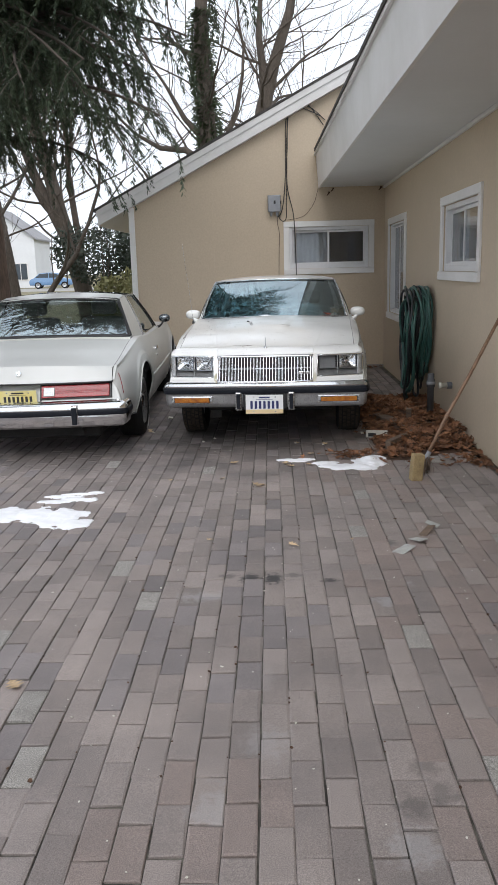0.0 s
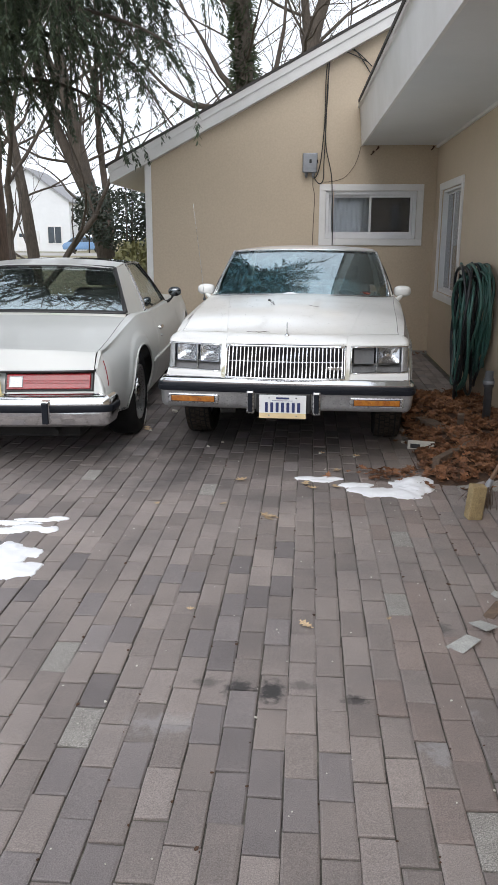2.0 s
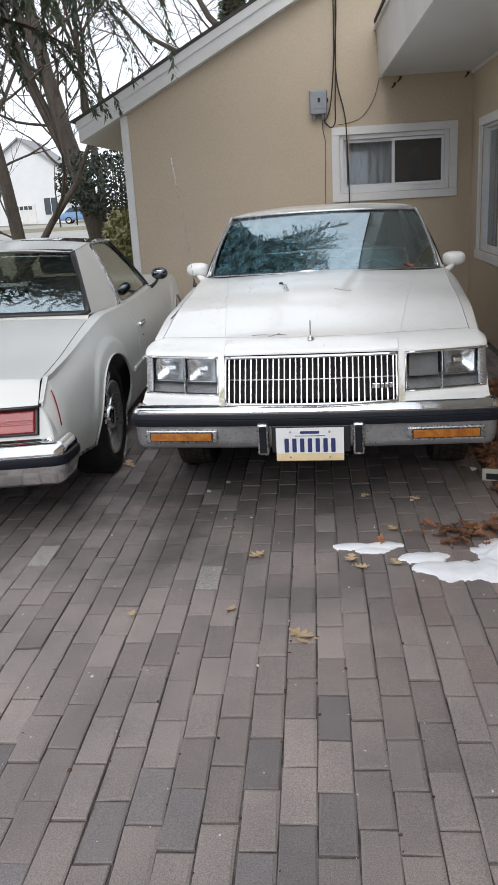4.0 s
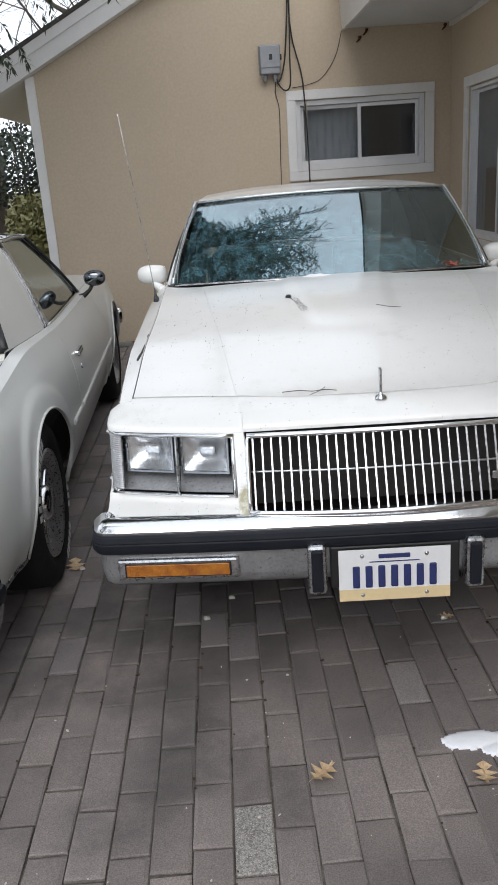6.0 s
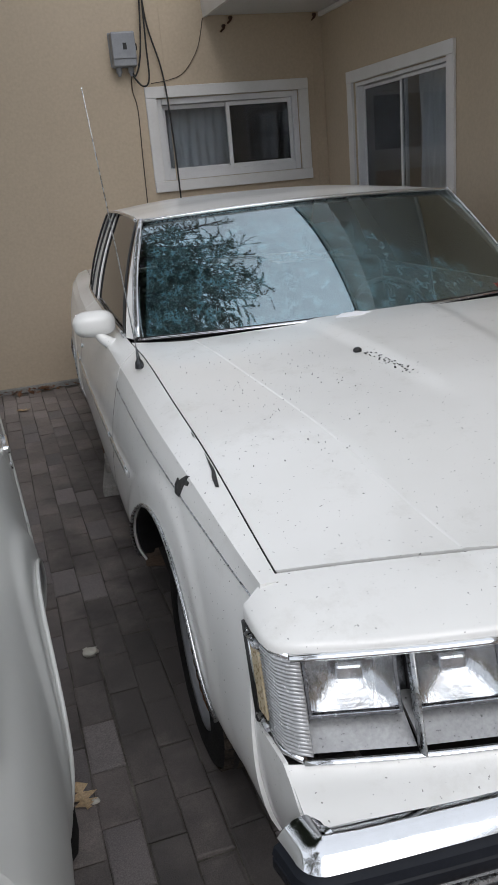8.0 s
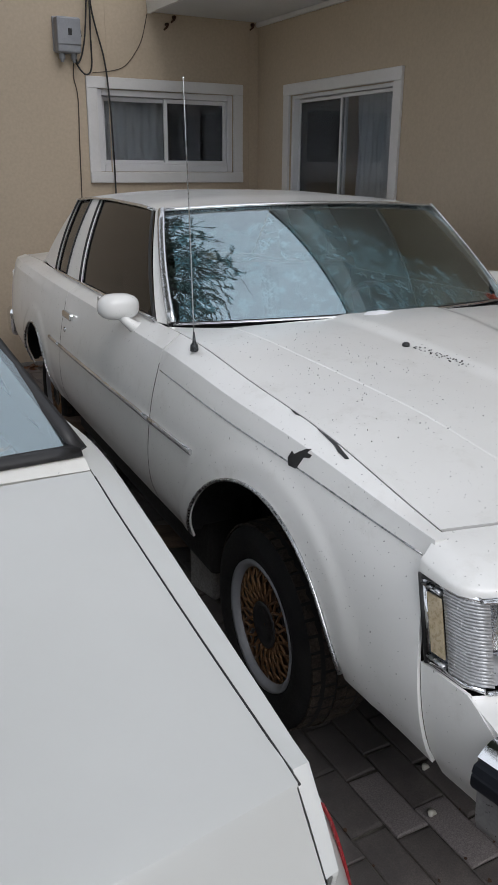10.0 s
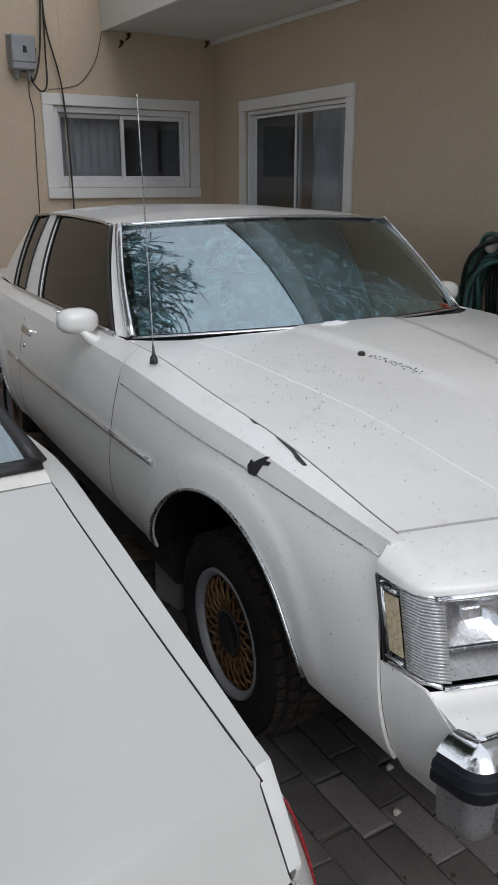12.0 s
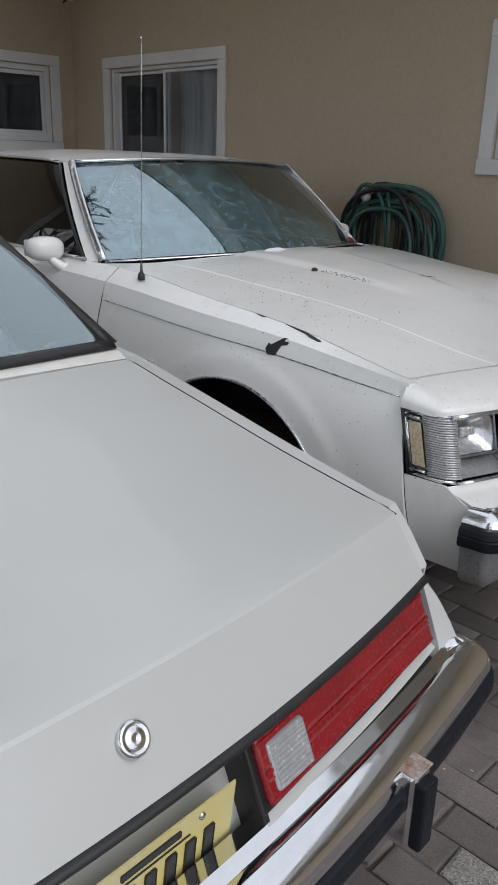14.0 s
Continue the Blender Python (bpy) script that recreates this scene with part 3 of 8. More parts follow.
tagged(part("roof_side", prism([(eave_x(E0) - 0.07, E0, SOFFIT_Z + 0.476), (eave_x(E0) + 5.0, E0, SOFFIT_Z + 1.7), (eave_x(E0) + 5.0, E0, SOFFIT_Z + 1.74), (eave_x(E0) - 0.07, E0, SOFFIT_Z + 0.51)],
                                (eave_x(E1) - eave_x(E0), E1 - E0 - 0.17, 0)), SHINGLE), "dark shingled roof over the side wing", "roof", kind="structure")
tagged(part("trim_soffit", box((WALL_B - 0.03, E0, SOFFIT_Z - 0.035), (WALL_B - 0.002, E1, SOFFIT_Z - 0.002), 0.004), TRIM), "narrow white moulding between wall and soffit", "trim", kind="structure")


# ---- windows: casing boards, vinyl frame, two sliding sashes ----
def sliding_window(name, label, width, height, m, sash_curtain=True, sill=True, casing=0.083, reverse=False, f=0.045, s=0.03):
    """Built flat in x (along the wall) and z, facing -y, its lower left clear corner at the origin."""
    w = thing(name, label, "window", m, kind="structure")
    for nm, lo, hi in (("casing_left", (-casing, -0.022, -0.002), (0, 0.0, height + 0.002)), ("casing_right", (width, -0.022, -0.002), (width + casing, 0.0, height + 0.002)),
                       ("casing_top", (-casing, -0.025, height + 0.002), (width + casing, 0.0, height + casing))):
        part("casing", box(lo, hi, 0.004), TRIM, w)
    part("window_sill", box((-casing, -0.035, -casing), (width + casing, 0.0, -0.002), 0.005), TRIM, w)
    bm = bmesh.new()
    add_box(bm, (0.001, 0.012, 0.001), (f, 0.10, height - 0.001), 0.004)
    add_box(bm, (width - f, 0.012, 0.001), (width - 0.001, 0.10, height - 0.001), 0.004)
    add_box(bm, (f, 0.012, 0.001), (width - f, 0.10, f * 1.2), 0.004)
    add_box(bm, (f, 0.012, height - f), (width - f, 0.10, height - 0.001), 0.004)
    add_box(bm, (f, 0.02, f * 1.2), (width - f, 0.03, f * 1.2 + 0.018), 0.002)
    part("window_frame", bm, VINYL, w)
    mid = width / 2
    for k, (x0, x1, y) in enumerate(((f + 0.002, mid + 0.02, 0.062), (mid - 0.02, width - f - 0.002, 0.036))):
        bm = bmesh.new()
        z0, z1 = f * 1.2 + 0.004, height - f - 0.004
        for lo, hi in (((x0, y, z0), (x0 + s, y + 0.022, z1)), ((x1 - s, y, z0), (x1, y + 0.022, z1)), ((x0 + s, y, z0), (x1 - s, y + 0.022, z0 + s)), ((x0 + s, y, z1 - s), (x1 - s, y + 0.022, z1))):
            add_box(bm, lo, hi, 0.003)
        sash = part("sash", bm, VINYL, w)
        part("pane", box((x0 + s, y + 0.008, z0 + s), (x1 - s, y + 0.013, z1 - s)), PANE, sash)
        if (k == 1) != reverse:
            part("insect_screen", box((x0 + s * 0.5, y + 0.0135, z0 + s * 0.5), (x1 - s * 0.5, y + 0.0155, z1 - s * 0.5)), SCREEN, sash, "dark grey mesh insect screen")
    return w


def curtain(m, width, height, label):
    rows = []
    for j in range(13):
        z = height * j / 12
        rows.append([(width * i / 60, 0.006 * math.sin(i * 0.9 + 0.6 * math.sin(j * 0.35)) + 0.008 * math.sin(i * 0.37 + j), z) for i in range(61)])
    bm = bmesh.new()
    add_grid(bm, rows)
    ob = part("curtain", bm, CURTAIN)
    ob.matrix_world = m
    solid = ob.modifiers.new("thickness", "SOLIDIFY")
    solid.thickness = 0.003
    return tagged(ob, label, "curtain")


MAT_A = pose(WIN_A[0], WALL_A, WIN_A[2])
sliding_window("window_1", "white vinyl sliding window with a curtain and dark screen", WIN_A[1] - WIN_A[0], WIN_A[3] - WIN_A[2], MAT_A)
MAT_B = pose(WALL_B, WIN_B[1], WIN_B[2], 0, 0, -90)
sliding_window("window_2", "tall white vinyl sliding window with curtain and screen", WIN_B[1] - WIN_B[0], WIN_B[3] - WIN_B[2], MAT_B, reverse=True, f=0.026, s=0.022)
MAT_C = pose(WALL_B, WIN_C[1], WIN_C[2], 0, 0, -90)
sliding_window("window_3", "small white vinyl sliding window with dark screen", WIN_C[1] - WIN_C[0], WIN_C[3] - WIN_C[2], MAT_C, reverse=True)
curtain(pose(WIN_A[0], WALL_A + 0.17, WIN_A[2] - 0.02), (WIN_A[1] - WIN_A[0]) * 0.52, WIN_A[3] - WIN_A[2] + 0.04, "thin white curtain hanging behind the window pane")
curtain(pose(WALL_B + 0.17, WIN_B[0] + 0.62, WIN_B[2] - 0.02, 0, 0, -90), 0.60, WIN_B[3] - WIN_B[2] + 0.04, "grey striped curtain hanging behind the tall window")
# near-black sheets whose colour stands for the unlit rooms behind the windows
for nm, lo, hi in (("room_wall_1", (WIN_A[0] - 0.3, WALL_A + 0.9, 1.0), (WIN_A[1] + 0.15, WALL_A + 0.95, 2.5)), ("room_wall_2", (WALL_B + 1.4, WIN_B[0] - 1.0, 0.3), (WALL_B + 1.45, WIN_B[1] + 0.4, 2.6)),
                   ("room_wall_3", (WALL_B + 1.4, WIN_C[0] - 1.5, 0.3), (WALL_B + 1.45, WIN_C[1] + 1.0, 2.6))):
    tagged(part(nm, box(lo, hi), DARK), "near-black sheet standing for the unlit room behind a window", "wall", kind="structure")


# ---- car building ----
def facing_out(bm, centre_of):
    """Turns all faces of an open sheet so that they look away from the car's middle."""
    bm.normal_update()
    total = sum(f.normal.dot(f.calc_center_median() - Vector(centre_of(f.calc_center_median()))) * f.calc_area() for f in bm.faces)
    if total < 0:
        bmesh.ops.reverse_faces(bm, faces=bm.faces[:])
    return bm


def give_thickness(bm, thick):
    """Backs an open sheet with an inner skin and closes its rim."""
    bm.normal_update()
    outer = bm.verts[:]
    faces = bm.faces[:]
    rim = [e for e in bm.edges if e.is_boundary]
    inner = {v: bm.verts.new(v.co - v.normal * thick) for v in outer}
    for f in faces:
        bm.faces.new([inner[v] for v in reversed(f.verts)]).smooth = f.smooth
    for e in rim:
        f = e.link_faces[0]
        vs = list(f.verts)
        a, b = e.verts
        if vs[(vs.index(a) + 1) % len(vs)] is not b:
            a, b = b, a
        bm.faces.new((b, a, inner[a], inner[b]))


def crisp(bm, split):
    """Edges that turn more than split degrees stay sharp in the shading."""
    bm.normal_update()
    for e in bm.edges:
        if len(e.link_faces) == 2 and e.calc_face_angle(0.0) > radians(split):
            e.smooth = False


def panel(name, bm, material, parent, thick=0.008, label="", split=34):
    facing_out(bm, lambda c: (0, c.y, 0.55))
    if thick:
        give_thickness(bm, thick)
    crisp(bm, split)
    return part(name, bm, material, parent, label)


def frange(a, b, step):
    k = max(1, int(round((b - a) / step)))
    return [a + (b - a) * i / k for i in range(k + 1)]


def shoulder_swell(t, swell):
    """How far the shoulder stands proud of the straight line from crease (0) to inner edge (1): a soft edge a third of the way in."""
    return swell * min(t / 0.34, (1 - t) / 0.66)


class Body:
    """The side surface of a car: half width from a plan curve, an upright profile, a shoulder crease and wheel arches."""

    def __init__(self, plan, profile, crease, inner, sill, arches, arch_z, flare=0.013, swell=0.008):
        self.swell = swell
        self.plan, self.profile, self.crease_t, self.inner_t = plan, profile, crease, inner
        self.sill_t, self.arches, self.arch_z, self.flare = sill, arches, arch_z, flare

    def crease(self, y):
        return smooth_table(self.crease_t, y)

    def sill(self, y):
        return lerp_table(self.sill_t, y)

    def inner(self, y):
        return smooth_table([(t, x) for t, x, z in self.inner_t], y), smooth_table([(t, z) for t, x, z in self.inner_t], y)

    def half(self, y, z):
        w = smooth_table(self.plan, y) + smooth_table(self.profile, z / self.crease(y))
        for yc, r in self.arches:
            d = math.hypot(y - yc, z - self.arch_z)
            if d < r + 0.12:
                t = min(1.0, max(0.0, (r + 0.105 - d) / 0.045))
                w += self.flare * t * t * (3 - 2 * t)
        return w

    def bottom(self, y):
        z = self.sill(y)
        for yc, r in self.arches:
            if abs(y - yc) < r:
                z = max(z, self.arch_z + math.sqrt(max(0.0, r * r - (y - yc) ** 2)))
        return z

    def columns(self, y0, y1):
        ys = set(frange(y0, y1, 0.045))
        for yc, r in self.arches:
            ys = {y for y in ys if not (abs(y - yc) < r + 0.02) or y in (y0, y1)}
            a0 = math.asin(max(-1.0, (self.sill(yc) - self.arch_z) / r))
            arc = [yc + r * math.cos(a0 + (math.pi - 2 * a0) * i / 26) for i in range(27)]
            arc += [arc[0] + 0.001, arc[-1] - 0.001, yc + r + 0.03, yc - r - 0.03, yc + r + 0.06, yc - r - 0.06]
            ys |= {y for y in arc if y0 < y < y1}
        return sorted(ys)

    def side(self, s, y0, y1, shoulder=True, rows=16, top_rows=9):
        bm = bmesh.new()
        lines = []
        for y in self.columns(y0, y1):
            zb, zc = self.bottom(y), self.crease(y)
            line = []
            for k in range(rows + 1):
                z = zb + (zc - zb) * k / rows
                line.append((s * self.half(y, z), y, z))
            if shoulder:
                xc = self.half(y, zc)
                xi, zi = self.inner(y)
                for k in range(1, top_rows + 1):
                    t = k / top_rows
                    bulge = shoulder_swell(t, self.swell)
                    line.append((s * (xc + (xi - xc) * t + bulge * 0.5), y, zc + (zi - zc) * t + bulge * 0.85))
            lines.append(line)
        add_grid(bm, lines)
        return bm

    def on_side(self, s, y, z, out=0.0):
        return (s * (self.half(y, z) + out), y, z)

    def arch_line(self, s, yc, r, out=0.004):
        a0 = math.asin((self.sill(yc) + 0.02 - self.arch_z) / r)
        pts = []
        for i in range(33):
            a = a0 + (math.pi - 2 * a0) * i / 32
            y, z = yc + r * math.cos(a), self.arch_z + r * math.sin(a)
            pts.append(self.on_side(s, y, z, out))
        return pts


def ruled(bottom, top, bulge=0.0, cols=14, rows=7, s=1):
    """A sheet between two lines (functions of 0..1), swelling outwards in x."""
    bm = bmesh.new()
    lines = []
    for i in range(cols + 1):
        u = i / cols
        a, b = Vector(bottom(u)), Vector(top(u))
        lines.append([(a.lerp(b, k / rows) + Vector((s * bulge * 4 * (k / rows) * (1 - k / rows), 0, 0))) for k in range(rows + 1)])
    add_grid(bm, lines)
    return bm


def screen_sheet(base, top, bow=0.02, cols=28, rows=12):
    """Windscreen or rear window: base and top are functions of -1..1; bow swells it along its normal."""
    lines = []
    for i in range(cols + 1):
        u = -1 + 2 * i / cols
        a, b = Vector(base(u)), Vector(top(u))
        d = (b - a).normalized()
        nrm = Vector((0, -d.z, d.y)) if d.y > 0 else Vector((0, d.z, -d.y))
        if nrm.z < 0:
            nrm = -nrm
        lines.append([a.lerp(b, k / rows) + nrm * bow * 4 * (k / rows) * (1 - k / rows) for k in range(rows + 1)])
    bm = bmesh.new()
    add_grid(bm, lines)
    return bm


def strip_along(points, width, height, up=(0, 0, 1)):
    """A flat bar with softened edges along points; width sideways, height along up."""
    bm = bmesh.new()
    pts = [Vector(p) for p in points]
    up = Vector(up)
    rings = []
    for i, p in enumerate(pts):
        d = (pts[min(i + 1, len(pts) - 1)] - pts[max(i - 1, 0)]).normalized()
        side = d.cross(up).normalized()
        u2 = side.cross(d).normalized()
        c = 0.3
        ring = []
        for a, b in ((-1, -c), (-1, c), (-c, 1), (c, 1), (1, c), (1, -c), (c, -1), (-c, -1)):
            ring.append(bm.verts.new(p + side * a * width / 2 + u2 * b * height / 2))
        rings.append(ring)
    for r0, r1 in zip(rings, rings[1:]):
        for k in range(8):
            bm.faces.new((r0[k], r0[(k + 1) % 8], r1[(k + 1) % 8], r1[k])).smooth = True
    bm.faces.new(rings[0][::-1])
    bm.faces.new(rings[-1])
    bmesh.ops.recalc_face_normals(bm, faces=bm.faces[:])
    return bm


def sweep_profile(path, profile):
    """A cross-section of (out, z) pairs carried along path, points (x, y, outward x, outward y)."""
    bm = bmesh.new()
    rows = [[(x + ox * o, y + oy * o, z) for o, z in profile] for x, y, ox, oy in path]
    add_grid(bm, rows, smoothed=True)
    return bm


def wheel(car, name, label, centre, s, radius, width, kind_of):
    """A wheel that turns round x; s: the side on which its face lies."""
    m = Matrix.Translation(centre) @ pose(0, 0, 0, 0, 90 * s, 0)
    w = part(name, lathe([(radius * 0.60, width * 0.30), (radius * 0.66, width * 0.46), (radius * 0.80, width * 0.52), (radius * 0.93, width * 0.47), (radius * 0.985, width * 0.38), (radius, width * 0.25),
                          (radius, -width * 0.25), (radius * 0.985, -width * 0.38), (radius * 0.9, -width * 0.5), (radius * 0.62, -width * 0.42), (radius * 0.60, -width * 0.2)], 48, m), TYRE, car, label)
    rim_r = radius * 0.64
    if kind_of == "mesh":
        part("rim", lathe([(rim_r * 1.02, width * 0.40), (rim_r * 1.0, width * 0.47), (rim_r * 0.95, width * 0.46), (rim_r * 0.89, width * 0.40), (rim_r * 0.88, width * 0.22), (rim_r * 0.86, -width * 0.3)], 48, m), METAL_GREY, w, "dull grey alloy rim lip")
        bm = bmesh.new()

        def spot(r, a, z):
            return (rim_r * r * math.cos(a), rim_r * r * math.sin(a), width * z)

        for k in range(22):
            a = 2 * math.pi * k / 22
            for turn in (0.43, -0.43):
                add_tube(bm, [spot(0.33, a, 0.35), spot(0.50, a + turn * 0.33, 0.39), spot(0.72, a + turn * 0.66, 0.39), spot(0.92, a + turn, 0.33)], [0.0052, 0.0044, 0.0044, 0.0054], 5)
        ring = [spot(0.90, 2 * math.pi * k / 48, 0.33) for k in range(49)]
        add_tube(bm, ring, 0.007, 6)
        add_lathe(bm, [(rim_r * 0.90, width * 0.12), (rim_r * 0.2, width * 0.08)], 32)
        for v in bm.verts:
            v.co = m @ v.co
        # muddy tread: ribs cut by slanting grooves
        tread = bmesh.new()
        for rib in range(5):
            z0 = width * (-0.43 + 0.176 * rib)
            for k in range(44):
                a = 2 * math.pi * (k + 0.35 * rib) / 44
                add_box(tread, (radius * 0.985 - 0.004, -0.0165, z0), (radius + 0.0035 - 0.006 * abs(rib - 2) / 2, 0.0165, z0 + width * 0.15), 0, m @ pose(0, 0, 0, 0, 0, math.degrees(a)))
        tagged(part("tread", tread, MUD_TREAD, w, "worn muddy tread blocks"), kind="stuff")
        part("lattice", bm, GOLD, w, "gold painted basket-weave lattice")
        part("hub_cap", lathe([(rim_r * 0.37, width * 0.26), (rim_r * 0.36, width * 0.39), (rim_r * 0.31, width * 0.41), (rim_r * 0.28, width * 0.36), (rim_r * 0.02, width * 0.37)], 24, m), BLACK, w, "dark hub cap")
    else:
        part("rim", lathe([(rim_r * 1.03, width * 0.42), (rim_r * 1.0, width * 0.49), (rim_r * 0.95, width * 0.46), (rim_r * 0.90, width * 0.36), (rim_r * 0.86, width * 0.34), (rim_r * 0.80, width * 0.2), (rim_r * 0.74, width * 0.16), (rim_r * 0.7, width * 0.26),
                          (rim_r * 0.45, width * 0.30), (rim_r * 0.30, width * 0.28)], 48, m), ALLOY, w, "chrome rally rim")
        for k in range(5):
            a = 2 * math.pi * k / 5
            part("rim_spoke", box((-0.022, rim_r * 0.30, width * 0.24), (0.022, rim_r * 0.80, width * 0.34), 0.008, m @ pose(0, 0, 0, 0, 0, math.degrees(a))), CHROME, w)
        part("hub_cap", lathe([(rim_r * 0.34, width * 0.26), (rim_r * 0.33, width * 0.40), (rim_r * 0.22, width * 0.46), (rim_r * 0.02, width * 0.47)], 24, m), CHROME, w)
        # raised white marks on the sidewall
        for start, marks in ((0.3, 5), (1.15, 3), (math.pi + 0.3, 5), (math.pi + 1.15, 3)):
            for i in range(marks):
                a = start + i * 0.125
                part("sidewall_mark", box((radius * 0.79, -0.012, width * 0.517), (radius * 0.90, 0.012, width * 0.523), 0.0, m @ pose(0, 0, 0, 0, 0, math.degrees(a))), WHITE_INK, w, "raised white tyre mark")
    return w


def rounded_blob(centre, size, power=2.6, nu=20, nv=12):
    """A softly squared egg."""
    bm = bmesh.new()
    bmesh.ops.create_uvsphere(bm, u_segments=nu, v_segments=nv, radius=1.0)
    for v in bm.verts:
        c = v.co.copy()
        k = (abs(c.x) ** power + abs(c.y) ** power + abs(c.z) ** power) ** (-1 / power)
        c *= k
        v.co = Vector(centre) + Vector((c.x * size[0], c.y * size[1], c.z * size[2]))
    return smooth(bm)


def seats(car, material, dash_y, seat_y, rear_y, floor=0.28):
    part("cabin_floor", box((-0.60, dash_y - 0.35, 0.2), (0.60, rear_y + 0.65, floor), 0.02), UNDER, car)
    part("dashboard", box((-0.70, dash_y - 0.12, 0.66), (0.70, dash_y + 0.28, 0.93), 0.05, None, 3), DARK, car)
    for x in (-0.36, 0.36):
        st = part("seat", box((x - 0.26, seat_y - 0.05, floor + 0.1), (x + 0.26, seat_y + 0.5, floor + 0.32), 0.06, None, 3), material, car)
        part("seat_back", box((-0.25, 0, 0), (0.25, 0.13, 0.58), 0.055, pose(x, seat_y + 0.46, floor + 0.25, -16), 3), material, st)
        part("head_rest", box((-0.13, 0, 0), (0.13, 0.09, 0.15), 0.04, pose(x, seat_y + 0.64, floor + 0.83, -16), 3), material, st)
    st = part("rear_seat", box((-0.58, rear_y, floor + 0.1), (0.58, rear_y + 0.45, floor + 0.30), 0.05, None, 3), material, car)
    part("seat_back", box((-0.58, 0, 0), (0.58, 0.14, 0.50), 0.05, pose(0, rear_y + 0.42, floor + 0.25, -18), 3), material, st)
    wheel_x = 0.36
    bm = bmesh.new()
    ring = [(0.185 * math.cos(2 * math.pi * i / 28), 0.185 * math.sin(2 * math.pi * i / 28), 0) for i in range(29)]
    add_tube(bm, ring, 0.012, 8)
    for a in (0.2, math.pi - 0.2, -math.pi / 2):
        add_tube(bm, [(0, 0, -0.01), (0.18 * math.cos(a), 0.18 * math.sin(a), 0)], 0.012, 6)
    return bm


# ---- white coupe, nose towards the drive ----
BUICK_M = pose(-0.276, 6.44, 0.0, 0, 0, -2.7)
buick = thing("car", "white eighties two-door coupe with an upright chrome grille, dusty and chipped", "car", BUICK_M)
B_AXLE_F, B_AXLE_R, B_LEN = 0.97, 3.72, 5.05
bb = Body(plan=[(0.10, 0.795), (0.30, 0.815), (0.55, 0.842), (0.9, 0.872), (1.4, 0.893), (2.2, 0.902), (3.2, 0.900), (4.0, 0.885), (4.6, 0.855), (5.0, 0.80)],
          profile=[(0.20, -0.115), (0.40, -0.062), (0.50, -0.026), (0.545, -0.010), (0.64, 0.0), (0.76, -0.006), (0.88, -0.022), (1.0, -0.050)],
          crease=[(0.2, 0.832), (0.39, 0.838), (0.85, 0.874), (1.2, 0.886), (1.75, 0.912), (2.2, 0.922), (3.0, 0.925), (4.2, 0.92), (5.0, 0.90)],
          inner=[(0.2, 0.735, 0.848), (0.42, 0.740, 0.862), (0.85, 0.750, 0.932), (1.25, 0.757, 0.965), (1.6, 0.766, 1.000), (1.9, 0.778, 1.010), (2.6, 0.782, 1.008), (3.4, 0.770, 1.0), (3.9, 0.735, 0.985), (4.3, 0.71, 0.98), (4.9, 0.68, 0.955)],
          sill=[(0.0, 0.395), (0.30, 0.405), (0.56, 0.445), (1.45, 0.435), (3.2, 0.405), (4.0, 0.40), (5.0, 0.40)],
          arches=[(B_AXLE_F + 0.03, 0.430), (B_AXLE_R, 0.39)], arch_z=0.325, flare=0.006, swell=0.019)
B_DOOR = (1.75, 3.06)
GAP = 0.0035


def nose_lean(z):
    """The nose leans forward towards its foot."""
    return 0.22 * max(0.0, 0.803 - z)


def leaned(bm, y0, y1):
    """Leans the front end of a sheet forward, fading out from y0 to y1."""
    for v in bm.verts:
        t = min(1.0, max(0.0, (y1 - v.co.y) / (y1 - y0)))
        v.co.y -= nose_lean(v.co.z) * t
    return bm


def door_seam(y, s, z_low, z_high):
    """A dark strip that paints the shade of a panel gap, from the sill over the shoulder."""
    pts = [bb.on_side(s, y, z_low + (z_high - z_low) * k / 16, -0.0012) for k in range(17)]
    xi, zi = bb.inner(y)
    pts.append((s * (xi - 0.004), y, zi - 0.002))
    return strip_along(pts, 0.0064, 0.003, (s, 0, 0.35))


